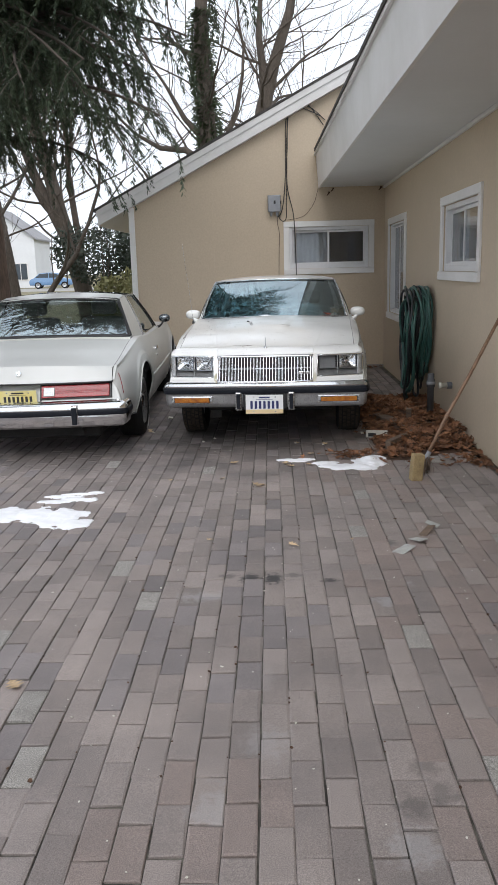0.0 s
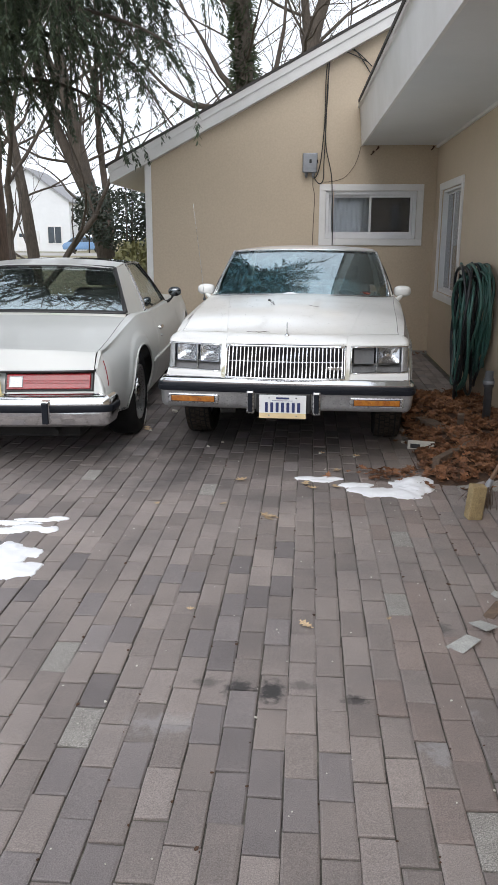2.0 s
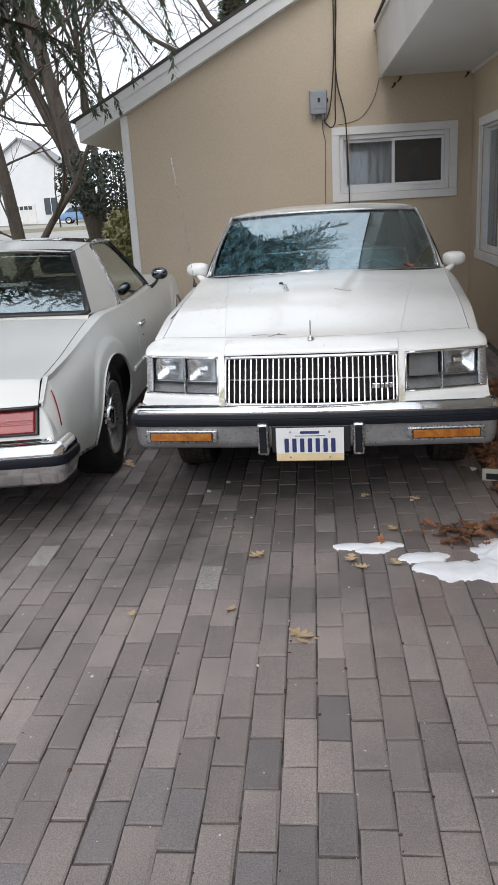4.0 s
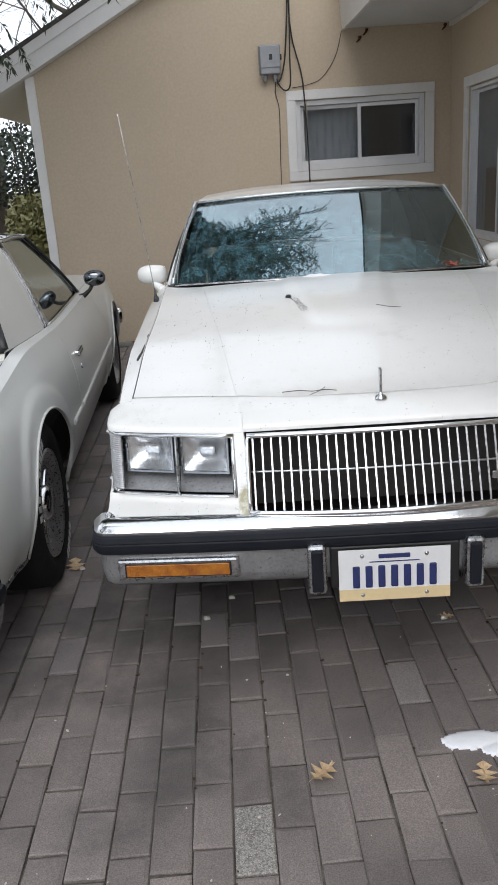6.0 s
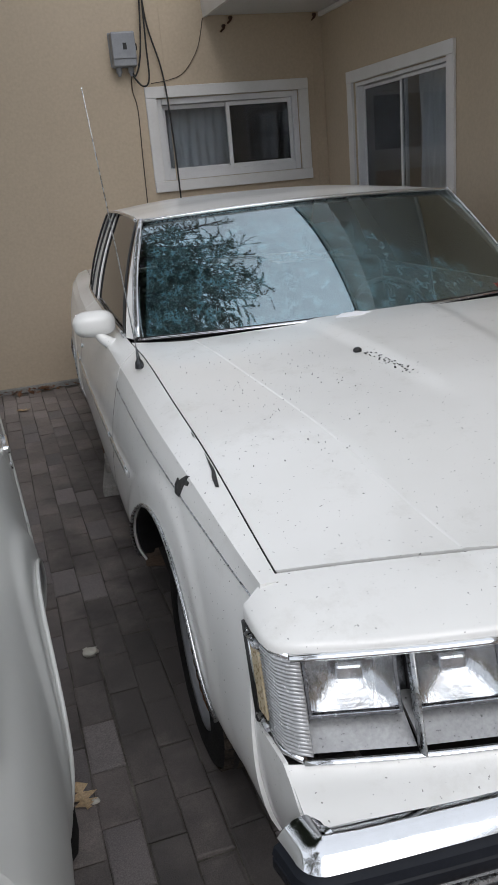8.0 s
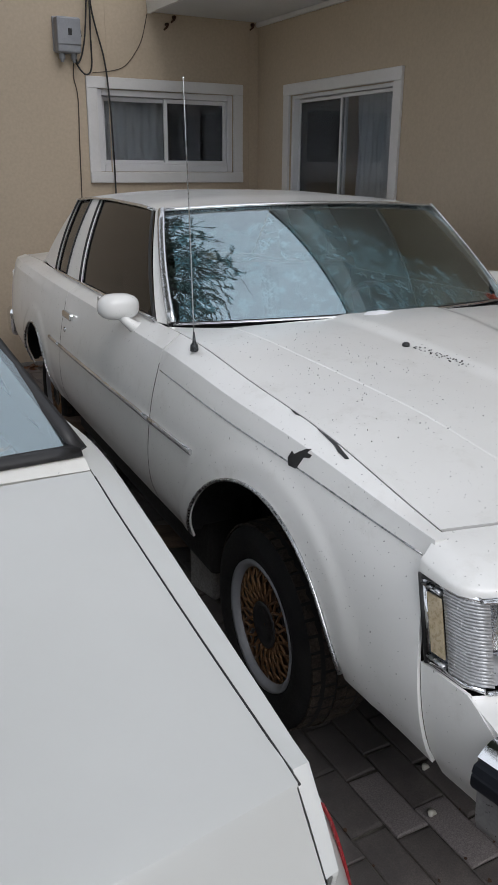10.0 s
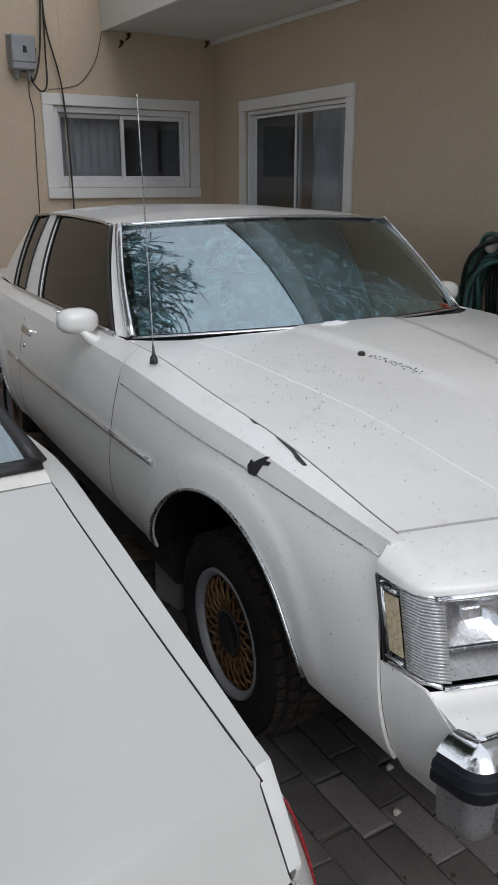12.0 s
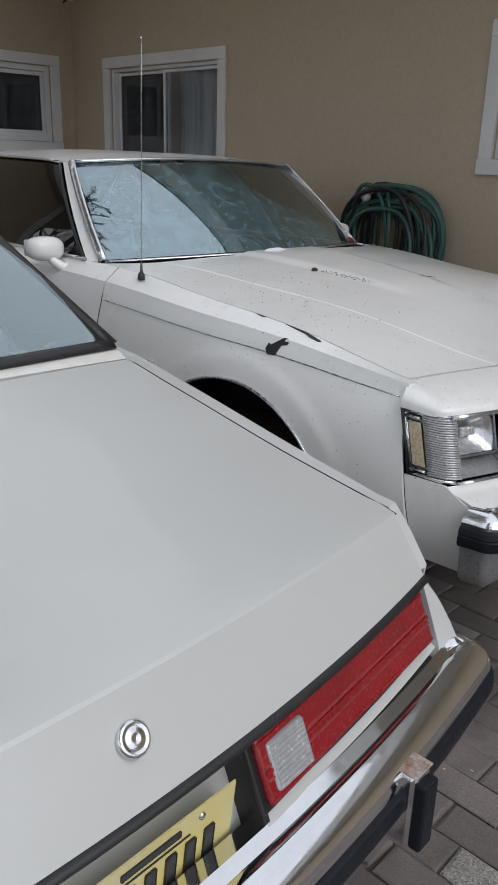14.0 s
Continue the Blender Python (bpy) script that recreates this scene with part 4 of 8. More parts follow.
for s in (-1, 1):
    f = panel("front_fender", leaned(bb.side(s, 0.40, B_DOOR[0] - GAP), 0.40, 0.53), PAINT_WHITE, buick, split=20)
    # dark strips set into the door and hood gaps, coloured as their shade
    for y in B_DOOR:
        part("door_jamb", door_seam(y, s, bb.sill(y), bb.crease(y)), UNDER, buick, "dark strip standing for the shade in the door gap")
    part("hood_gap", strip_along([(s * (bb.inner(y)[0] - 0.003), y, bb.inner(y)[1] - 0.004) for y in frange(0.42, 1.86, 0.06)], 0.006, 0.004), UNDER, buick, "dark strip standing for the shade in the gap beside the hood")
    panel("door", bb.side(s, B_DOOR[0] + GAP, B_DOOR[1] - GAP), PAINT_WHITE, buick, split=20)
    panel("quarter_panel", bb.side(s, B_DOOR[1] + GAP, 4.98), PAINT_WHITE, buick, split=20)
    # front corner below and behind the lamps
    nose = bmesh.new()
    lines = []
    for k in range(15):
        z = lerp_table([(0, 0.395), (4, 0.458), (5, 0.470), (11, 0.585), (14, 0.632)], k)
        y0 = lerp_table([(0.40, 0.170), (0.585, 0.150), (0.632, 0.240)], z)
        y1 = 0.40 - GAP - nose_lean(z)
        row = [y0 + (y1 - y0) * j / 8 for j in range(9)]
        lines.append([(s * (bb.half(max(y, 0.2), z) - 0.03 * max(0.0, 0.2 - y)), y, z) for y in row])
    add_grid(nose, lines)
    panel("nose_corner", nose, PAINT_WHITE, buick, split=24)
    for yc, r in bb.arches:
        part("arch_moulding", strip_along(bb.arch_line(s, yc, r), 0.010, 0.010, (s, 0, 0)), DULL_CHROME, f, "thin bright wheel arch moulding")
        rim = bb.arch_line(s, yc, r + 0.003, -0.012)
        liner = bmesh.new()
        add_grid(liner, [[p, (p[0] - s * 0.025, p[1], p[2]), (p[0] - s * 0.03, p[1], p[2] + 0.012), (p[0] - s * 0.20, p[1], p[2] + 0.015)] for p in rim])
        liner_part = part("arch_liner", liner, BLACK, f, "dark grey inner fender with bolts")
        for k in (22, 25, 28, 31):
            p = rim[k]
            part("bolt", lathe([(0.010, 0.0), (0.010, 0.006), (0.006, 0.010), (0.001, 0.010)], 8, pose(p[0] - s * 0.07, p[1] - 0.002, p[2] - 0.004) @ pose(0, 0, 0, -90)), METAL_GREY, liner_part)
    def mould(y0, y1):
        return [bb.on_side(s, y, 0.728 - 0.006 * (y - 1.5), 0.004) for y in frange(y0, y1, 0.06)]
    part("side_moulding", strip_along(mould(1.385, B_DOOR[0] - 0.006), 0.020, 0.012, (s, 0, 0)), STEEL_TRIM, buick, "narrow chrome side moulding")
    part("side_moulding", strip_along(mould(B_DOOR[0] + 0.006, B_DOOR[1] - 0.006), 0.020, 0.012, (s, 0, 0)), STEEL_TRIM, buick, "narrow chrome side moulding")
    part("side_moulding", strip_along(mould(B_DOOR[1] + 0.006, B_AXLE_R - 0.42), 0.020, 0.012, (s, 0, 0)), STEEL_TRIM, buick, "narrow chrome side moulding")
    part("crease_line", strip_along([bb.on_side(s, y, bb.crease(y) - 0.016, 0.0) for y in frange(0.42, B_DOOR[0] - 0.02, 0.06)], 0.004, 0.004, (s, 0, 0)), DULL_CHROME, f, "thin pinstripe under the fender crease")
    h = part("door_handle", box((-0.012, -0.075, -0.016), (0.014, 0.075, 0.016), 0.008, pose(*bb.on_side(s, 2.94, 0.878, 0.008))), CHROME, buick, "chrome pull-up door handle")
    part("door_lock", lathe([(0.013, 0.0), (0.012, 0.006), (0.001, 0.007)], 16, pose(*bb.on_side(s, 2.985, 0.808, 0.0)) @ pose(0, 0, 0, 0, 90 * s)), CHROME, buick)
    # mirror on a stalk
    mx, my, mz = s * 0.868, 2.13, 1.044
    mir = part("wing_mirror", rounded_blob((mx, my, mz), (0.076, 0.055, 0.047), 2.7), PAINT_WHITE, buick, "white rounded door mirror on a stalk")
    part("stalk", tube([(s * 0.80, 2.07, 0.965), (s * 0.822, 2.08, 0.972), (s * 0.85, 2.095, 0.995), (s * 0.868, 2.11, 1.025)], [0.030, 0.024, 0.018, 0.020], 12), PAINT_WHITE, mir)
    part("mirror_pane", box((mx - 0.060, my + 0.0545, mz - 0.031), (mx + 0.060, my + 0.058, mz + 0.031), 0.001), MIRROR, mir)


# hood, with a raised middle, long creases and a low bulge
def hood_edge(y):
    return bb.inner(y)


def hood_ridge(y):
    return 0.405 + 0.13 * (y - 0.3)


def hood_z(u, y):
    xe, ze = hood_edge(y)
    x = abs(u * xe)
    z = ze + lerp_table([(0.25, 0.012), (0.5, 0.020), (1.25, 0.047), (1.5, 0.040), (1.8, 0.020)], y) * (1 - u * u)
    ridge = hood_ridge(y)
    t = min(1.0, max(0.0, (ridge + 0.004 - x) / 0.004))
    z += 0.0018 * t
    # the low power bulge before the windscreen
    half = 0.135 + 0.11 * (y - 0.85)
    t = min(1.0, max(0.0, (half + 0.035 - x) / 0.07))
    r = min(1.0, max(0.0, (y - 0.82) / 0.22))
    z += 0.011 * t * t * (3 - 2 * t) * r * r * (3 - 2 * r)
    return z


def hood_front(u):
    return smooth_table([(0.0, 0.300), (0.40, 0.322), (0.56, 0.356), (0.80, 0.398), (1.0, 0.428)], abs(u))


def hood_rear(u):
    return 1.86 - 0.20 * (1 - u * u)


def hood_row(front, rear, n_u=90, n_flank=16, n_v=40, lift=0.0):
    bm = bmesh.new()
    lines = []
    # columns as shares: -1..1 is the raised middle up to its ridge, beyond that the flanks
    inner = [-1 + 2 * k / n_u for k in range(n_u + 1)]
    cols = [-2 + k / n_flank for k in range(n_flank)] + [-1.02] + inner + [1.02] + [1 + k / n_flank for k in range(1, n_flank + 1)]
    for q in cols:
        g = math.copysign(min(abs(q), 1.0), q)
        rough_u = g * 0.565 if abs(q) <= 1 else math.copysign(0.565 + 0.435 * (abs(q) - 1), q)
        a, b = front(rough_u), rear(rough_u)
        line = []
        for k in range(n_v + 1):
            y = a + (b - a) * k / n_v
            xe, _ = hood_edge(y)
            ridge = hood_ridge(y)
            x = ridge * q if abs(q) <= 1 else math.copysign(ridge + (xe - 0.004 - ridge) * (abs(q) - 1), q)
            if abs(abs(q) - 1.02) < 1e-6:
                x = math.copysign(ridge + 0.004, q)
            line.append((x, y, hood_z(x / xe, y) + lift))
        lines.append(line)
    add_grid(bm, lines)
    return bm


hood = panel("hood", hood_row(lambda u: hood_front(u) + 0.004, hood_rear), PAINT_WHITE, buick, split=13)
# shade of the front hood gap, laid in as a dark strip
part("hood_gap", strip_along([(u * 0.738, hood_front(u), hood_z(u, hood_front(u)) - 0.006) for u in [-1 + i / 16 for i in range(33)]], 0.008, 0.004), UNDER, buick, "dark strip standing for the shade in the gap before the hood")
part("cowl", box((-0.74, 1.60, 0.90), (0.74, 2.0, 0.985), 0.01), BLACK, buick)


# header panel: from the hood's edge down to the lamps and the grille
def face_y(x):
    return 0.178 + 0.085 * max(0.0, (abs(x) - 0.39) / 0.37) ** 1.3


def lip_point(s, k):
    """The plan line of the nose from the fender's front (k=0) round the corner to the grille (k=12)."""
    x, y = ((0.808, 0.3965), (0.807, 0.355), (0.804, 0.318), (0.798, 0.294), (0.787, 0.278), (0.770, 0.268), (0.745, 0.259), (0.70, 0.2445), (0.62, 0.2205), (0.50, 0.1945), (0.430, 0.1825), (0.416, 0.1805), (0.402, 0.1790))[k]
    return Vector((s * x, y, 0.0))


def hood_corner(x):
    u = max(-1.0, min(1.0, x / 0.738))
    y = hood_front(u) - 0.002
    return Vector((u * 0.738, y, hood_z(u, y) - 0.002))


path = [lip_point(-1, k) for k in range(13)] + [Vector((x, 0.176, 0)) for x in (-0.396, -0.27, -0.13, 0.0, 0.13, 0.27, 0.396)] + [lip_point(1, k) for k in range(12, -1, -1)]
bm = bmesh.new()
lines = []
for i, p in enumerate(path):
    d = (path[min(i + 1, len(path) - 1)] - path[max(i - 1, 0)]).normalized()
    inward = Vector((-d.y, d.x, 0))
    if abs(p.x) < 0.4:
        low, lip = 0.812, 0.832
    else:
        low = 0.806
        lip = lerp_table([(0.25, 0.824), (0.30, 0.828), (0.3965, 0.840)], p.y)
    e = hood_corner(p.x)
    line = [p + Vector((0, 0, low)), p + Vector((0, 0, lip - 0.012)), p + inward * 0.003 + Vector((0, 0, lip - 0.005)), p + inward * 0.010 + Vector((0, 0, lip))]
    a = line[-1]
    line += [a.lerp(e, t / 6) + Vector((0, 0, 0.006 * 4 * (t / 6) * (1 - t / 6))) for t in range(1, 7)]
    lines.append(line)
add_grid(bm, lines)
panel("header_panel", bm, PAINT_WHITE, buick, split=38)

# apron under the lamps, sloping out to the bumper, and posts beside the grille
for s in (-1, 1):
    bm = bmesh.new()
    lines = []
    for i in range(15):
        x = 0.405 + (0.799 - 0.405) * i / 14
        yt, yb = face_y(x) - 0.004 - 0.24 * 0.17 + 0.004 * (i / 14) ** 6, 0.085 + 0.058 * (i / 14) ** 3
        lines.append([(s * x, yt, 0.632), (s * x, yt - 0.006, 0.624)] + [(s * x, yt - 0.01 + (yb - yt) * (k / 6), 0.618 - 0.024 * (k / 6) ** 1.5) for k in range(1, 7)])
    add_grid(bm, lines)
    panel("lamp_apron", bm, PAINT_WHITE, buick)
    bm = bmesh.new()
    add_prism(bm, [(s * 0.396, 0.175, 0.812), (s * 0.424, 0.178, 0.812), (s * 0.420, 0.09, 0.60), (s * 0.390, 0.085, 0.60)], (0, 0.09, 0))
    bmesh.ops.recalc_face_normals(bm, faces=bm.faces[:])
    part("grille_post", bm, PAINT_WHITE, buick)


# grille: chrome frame, mid bar and upright bars before a dark back; it bows and leans forward at its foot
def grille_pt(x, z):
    t = (0.806 - z) / 0.206
    bow = 0.035 * (1 - (x / 0.39) ** 2)
    return Vector((x, 0.172 - 0.085 * t - bow * (0.35 + 0.65 * t), z))


grille = part("grille", tube([grille_pt(-0.388 + 0.776 * i / 24, 0.802) for i in range(25)], 0.008, 8), CHROME, buick, "upright chrome grille with many thin vertical bars")
for sx in (-1, 1):
    part("grille_frame", tube([grille_pt(sx * 0.388, 0.802 - 0.198 * i / 6) for i in range(7)], 0.007, 8), CHROME, grille)
part("grille_frame", tube([grille_pt(-0.388 + 0.776 * i / 24, 0.604) for i in range(25)], 0.009, 8), CHROME, grille)
part("grille_mid_bar", tube([grille_pt(-0.385 + 0.77 * i / 24, 0.706) + Vector((0, 0.012, 0)) for i in range(25)], 0.003, 6), DULL_CHROME, grille)
for i in range(30):
    x = -0.372 + 0.744 * i / 29
    a, b = grille_pt(x, 0.796), grille_pt(x, 0.608)
    bm = bmesh.new()
    add_prism(bm, [a + Vector((-0.0025, 0, 0)), a + Vector((0.0025, 0, 0)), a + Vector((0.0006, 0.010, 0)), a + Vector((-0.0006, 0.010, 0))], b - a)
    bmesh.ops.recalc_face_normals(bm, faces=bm.faces[:])
    part("grille_bar", bm, DULL_CHROME, grille)
part("grille_back", prism([(-0.385, 0.215, 0.80), (0.385, 0.215, 0.80), (0.385, 0.15, 0.605), (-0.385, 0.15, 0.605)], (0, 0.01, 0)), UNDER, grille)
bm = bmesh.new()
for i in range(5):
    p = grille_pt(0.285 + i * 0.019, 0.672)
    add_box(bm, (p.x - 0.0075, p.y - 0.006, p.z - 0.011), (p.x + 0.0075, p.y + 0.002, p.z + 0.011), 0.002)
part("grille_badge", bm, CHROME, grille, "small chrome badge shapes")

# headlamps
LAMP_MARK = set(bpy.data.objects)
for s in (-1, 1):
    lampset = part("headlamp_housing", prism([(s * 0.428, face_y(0.428) + 0.09, 0.80), (s * 0.778, face_y(0.76) + 0.10, 0.80), (s * 0.778, face_y(0.76) + 0.10, 0.636), (s * 0.428, face_y(0.428) + 0.09, 0.636)], (0, 0.012, 0)), SMOKED, buick, "deep headlamp housing of smoked chrome")
    edge = [(0.428, 0.803), (0.76, 0.803)], [(0.428, 0.636), (0.76, 0.636)]
    part("lamp_bezel", strip_along([(s * x, face_y(x) - 0.004, 0.803) for x in frange(0.425, 0.772, 0.05)], 0.014, 0.012), CHROME, lampset)
    part("lamp_bezel", strip_along([(s * x, face_y(x) - 0.004, 0.636) for x in frange(0.425, 0.772, 0.05)], 0.012, 0.009), CHROME, lampset)
    part("lamp_bezel", strip_along([(s * 0.429, face_y(0.43) - 0.003, 0.636), (s * 0.429, face_y(0.43) - 0.003, 0.803)], 0.012, 0.012, (0, 1, 0)), CHROME, lampset)
    part("lamp_divider", strip_along([(s * 0.592, face_y(0.59) + 0.0, 0.640), (s * 0.592, face_y(0.59) + 0.002, 0.80)], 0.010, 0.03, (0, 1, 0)), DULL_CHROME, lampset)
    # sloped shelf under the beams
    bm = bmesh.new()
    for x0, x1 in ((0.434, 0.588), (0.596, 0.760)):
        add_prism(bm, [(s * x0, face_y(x0) + 0.01, 0.641), (s * x1, face_y(x1) + 0.01, 0.641), (s * (x1 + 0.004), face_y(x1) + 0.078, 0.690), (s * (x0 - 0.003), face_y(x0) + 0.078, 0.690)], (0, 0.01, -0.006))
    bmesh.ops.recalc_face_normals(bm, faces=bm.faces[:])
    part("lamp_shelf", bm, PLASTIC_GREY, lampset, "sloping bright shelf below the beams")
    for k, (x0, x1) in enumerate(((0.440, 0.584), (0.600, 0.752))):
        y0, y1 = face_y(x0) + 0.030, face_y(x1) + 0.030
        xc, yc = (x0 + x1) / 2, (y0 + y1) / 2
        turn = math.degrees(math.atan2(y1 - y0, x1 - x0)) * s
        m = pose(s * xc, yc, 0.742, 0, 0, turn)
        w2, h2 = (x1 - x0) / 2 - 0.004, 0.052
        dulled = s > 0 and k == 0
        beam = part("headlamp", box((-w2 - 0.006, 0.048, -h2 - 0.006), (w2 + 0.006, 0.062, h2 + 0.004), 0.005, m), BLACK, lampset, "rectangular sealed-beam headlamp")
        bm = bmesh.new()
        lines = []
        for i in range(17):
            px = -w2 + 2 * w2 * i / 16
            lines.append([m @ Vector((px, 0.008 + 0.036 * (1 - (px / w2) ** 2) * (1 - (pz / h2) ** 2), pz)) for pz in [-h2 + 2 * h2 * j / 10 for j in range(11)]])
        add_grid(bm, lines)
        if dulled:
            part("lens", box((-w2, 0.0, -h2), (w2, 0.014, h2), 0.004, m), LAMP_DULL, beam, "clouded grey lamp lens")
        else:
            part("reflector", bm, LAMP_SILVER, beam)
            part("bulb_shield", box((-0.022, 0.018, -0.010), (0.022, 0.032, 0.014), 0.005, m), LAMP_SILVER, beam)
            for rim_lo, rim_hi in (((-w2 - 0.003, -0.006, h2 - 0.003), (w2 + 0.003, 0.004, h2 + 0.003)), ((-w2 - 0.003, -0.006, -h2 - 0.003), (w2 + 0.003, 0.004, -h2 + 0.003)), ((-w2 - 0.003, -0.006, -h2), (-w2 + 0.003, 0.004, h2)), ((w2 - 0.003, -0.006, -h2), (w2 + 0.003, 0.004, h2))):
                part("lamp_ring", box(rim_lo, rim_hi, 0.001, m), SMOKED, beam)
            part("lens", box((-w2, -0.004, -h2), (w2, 0.002, h2), 0.002, m), LAMP_GLASS, beam)
    # wrap-round corner lamp with ribs and an amber side
    bm = bmesh.new()
    add_grid(bm, [[(s * 0.757, face_y(0.757) + 0.004, 0.642), (s * 0.757, face_y(0.757) + 0.004, 0.80)], [(s * 0.774, 0.276, 0.642), (s * 0.774, 0.276, 0.80)], [(s * 0.794, 0.317, 0.642), (s * 0.794, 0.317, 0.80)], [(s * 0.800, 0.39, 0.642), (s * 0.800, 0.39, 0.80)]])
    corner = panel("corner_lamp", bm, SMOKED, buick, 0.006, "ribbed clear corner lamp wrapping the fender")
    for j in range(25):
        z = 0.647 + 0.148 * j / 24
        part("lens_rib", tube([(s * 0.757, face_y(0.757) - 0.002, z), (s * 0.776, 0.272, z), (s * 0.790, 0.288, z), (s * 0.797, 0.315, z), (s * 0.801, 0.333, z)], 0.0031, 6), CLEAR_RIB, corner)
    part("side_marker", prism([(s * 0.801, 0.340, 0.664), (s * 0.805, 0.374, 0.664), (s * 0.805, 0.374, 0.778), (s * 0.801, 0.340, 0.778)], (s * 0.004, 0, 0)), AMBER_OLD, corner, "faded amber side marker")
    for pts in ([(s * 0.77, 0.268, 0.803), (s * 0.793, 0.30, 0.803), (s * 0.806, 0.388, 0.800)], [(s * 0.77, 0.268, 0.637), (s * 0.793, 0.30, 0.637), (s * 0.806, 0.388, 0.640)]):
        part("lamp_bezel", tube(pts, 0.006, 8), CHROME, corner)
    part("lamp_bezel", strip_along([(s * 0.806, 0.384, 0.642), (s * 0.806, 0.384, 0.798)], 0.012, 0.008, (s, 0, 0)), CHROME, corner)
    for z in (0.652, 0.790):
        part("lamp_bezel", strip_along([(s * 0.8045, 0.336, z), (s * 0.8065, 0.384, z)], 0.008, 0.016, (s, 0, 0)), DULL_CHROME, corner)
    part("lamp_seal", strip_along([(s * 0.808, 0.391, 0.634), (s * 0.808, 0.391, 0.806)], 0.01, 0.012, (s, 0, 0)), BLACK, corner)


# the lamps lean forward at their foot like the whole nose
for ob in [o for o in bpy.data.objects if o not in LAMP_MARK and o.type == "MESH"]:
    for v in ob.data.vertices:
        v.co.y -= 0.24 * max(0.0, 0.803 - v.co.z)

# front bumper: chrome top, black strip, grey lower face, swept along a bowed path
def bumper_path(yc, half, wrap, n=30, bow=0.03, radius=0.07):
    pts = []
    for i in range(n + 1):
        x = -half + radius + (2 * half - 2 * radius) * i / n
        pts.append((x, yc + bow * (x / half) ** 2, 0.0, -1.0))
    left, right = [], []
    for k in range(1, 7):
        a = math.pi / 2 * k / 6
        yy = yc + bow * ((half - radius) / half) ** 2 + radius
        left.append((-half + radius - radius * math.sin(a), yy - radius * math.cos(a), -math.sin(a), -math.cos(a)))
        right.append((half - radius + radius * math.sin(a), yy - radius * math.cos(a), math.sin(a), -math.cos(a)))
    left.append((-half - 0.01, yy + wrap, -1, 0))
    right.append((half + 0.01, yy + wrap, 1, 0))
    return left[::-1] + pts + right


bp = bumper_path(0.045, 0.828, 0.045, 30, 0.03, 0.04)
bumper = panel("front_bumper", sweep_profile(bp, [(-0.055, 0.600), (-0.040, 0.604), (-0.020, 0.600), (-0.004, 0.588), (0.006, 0.576), (0.004, 0.566)]), CHROME, buick, 0.006, "chrome topped bumper with a black rub strip")
panel("rub_strip", sweep_profile(bp, [(0.003, 0.567), (0.012, 0.562), (0.016, 0.548), (0.012, 0.545), (0.016, 0.541), (0.016, 0.522), (0.010, 0.512), (0.000, 0.510)]), RUBBER, bumper, 0.004, "black rubber rub strip")
panel("bumper_face", sweep_profile([q for q in bp], [(0.0, 0.511), (-0.002, 0.50), (-0.006, 0.44), (-0.012, 0.415), (-0.03, 0.398), (-0.06, 0.392)]), PLASTIC_GREY, bumper, 0.006, "dull grey lower bumper face")
for s in (-1, 1):
    lamp_m = pose(s * 0.60, 0.0625, 0.0, 0, 0, 3.0 * s)
    tl = part("turn_lamp", box((-0.172, -0.010, 0.430), (0.172, 0.012, 0.494), 0.008, lamp_m), DULL_CHROME, bumper, "amber turn lamp in a dull chrome frame")
    part("lamp_bed", box((-0.150, -0.0125, 0.440), (0.150, -0.009, 0.484), 0.003, lamp_m), BLACK, tl)
    part("lens", box((-0.145, -0.0165, 0.444), (0.145, -0.012, 0.480), 0.002, lamp_m), AMBER, tl, "ribbed amber lens")
    for q in range(14):
        part("lens_rib", box((-0.140 + q * 0.0208, -0.0185, 0.446), (-0.134 + q * 0.0208, -0.0163, 0.478), 0.0, lamp_m), AMBER, tl)
    g = part("bumper_guard", box((s * 0.215 - 0.026, 0.012, 0.378), (s * 0.215 + 0.026, 0.09, 0.528), 0.010), DULL_CHROME, bumper, "upright bumper guard with a black pad")
    part("guard_pad", box((s * 0.215 - 0.016, 0.004, 0.390), (s * 0.215 + 0.016, 0.016, 0.516), 0.005), RUBBER, g)
part("plate_recess", box((-0.178, 0.036, 0.385), (0.178, 0.05, 0.512), 0.006), BLACK, bumper)


def number_plate(car, m, ground, ink, band_mat, bars, caption):
    pl = part("number_plate", box((-0.1525, 0, 0), (0.1525, 0.003, 0.1525), 0.0, m), ground, car, "metal number plate with plain bars")
    if band_mat:
        part("plate_band", box((-0.1525, -0.0012, 0.0), (0.1525, -0.0002, 0.034), 0.0, m), band_mat, pl)
    for i in range(bars):
        x = (i - (bars - 1) / 2) * 0.035
        part("plate_mark", box((x - 0.0095, -0.003, 0.040), (x + 0.0095, -0.0005, 0.104), 0.003, m), ink, pl, "plain dark bar")
    part("plate_caption", box((-caption / 2, -0.002, 0.126), (caption / 2, -0.0005, 0.138), 0.002, m), ink, pl, "plain caption bar")
    part("plate_caption", box((-0.068, -0.002, 0.1145), (0.068, -0.0005, 0.117), 0.0, m), ink, pl, "plain caption bar")
    for x in (-0.088, 0.088):
        for z in (0.134, 0.017):
            part("plate_bolt", lathe([(0.006, 0), (0.005, 0.003), (0.0005, 0.004)], 10, m @ pose(x, 0, z, 90)), DULL_CHROME, pl)


number_plate(buick, pose(-0.004, 0.018, 0.352, -2), PLATE_WHITE, PLATE_BLUE, PLATE_CREAM, 7, 0.086)

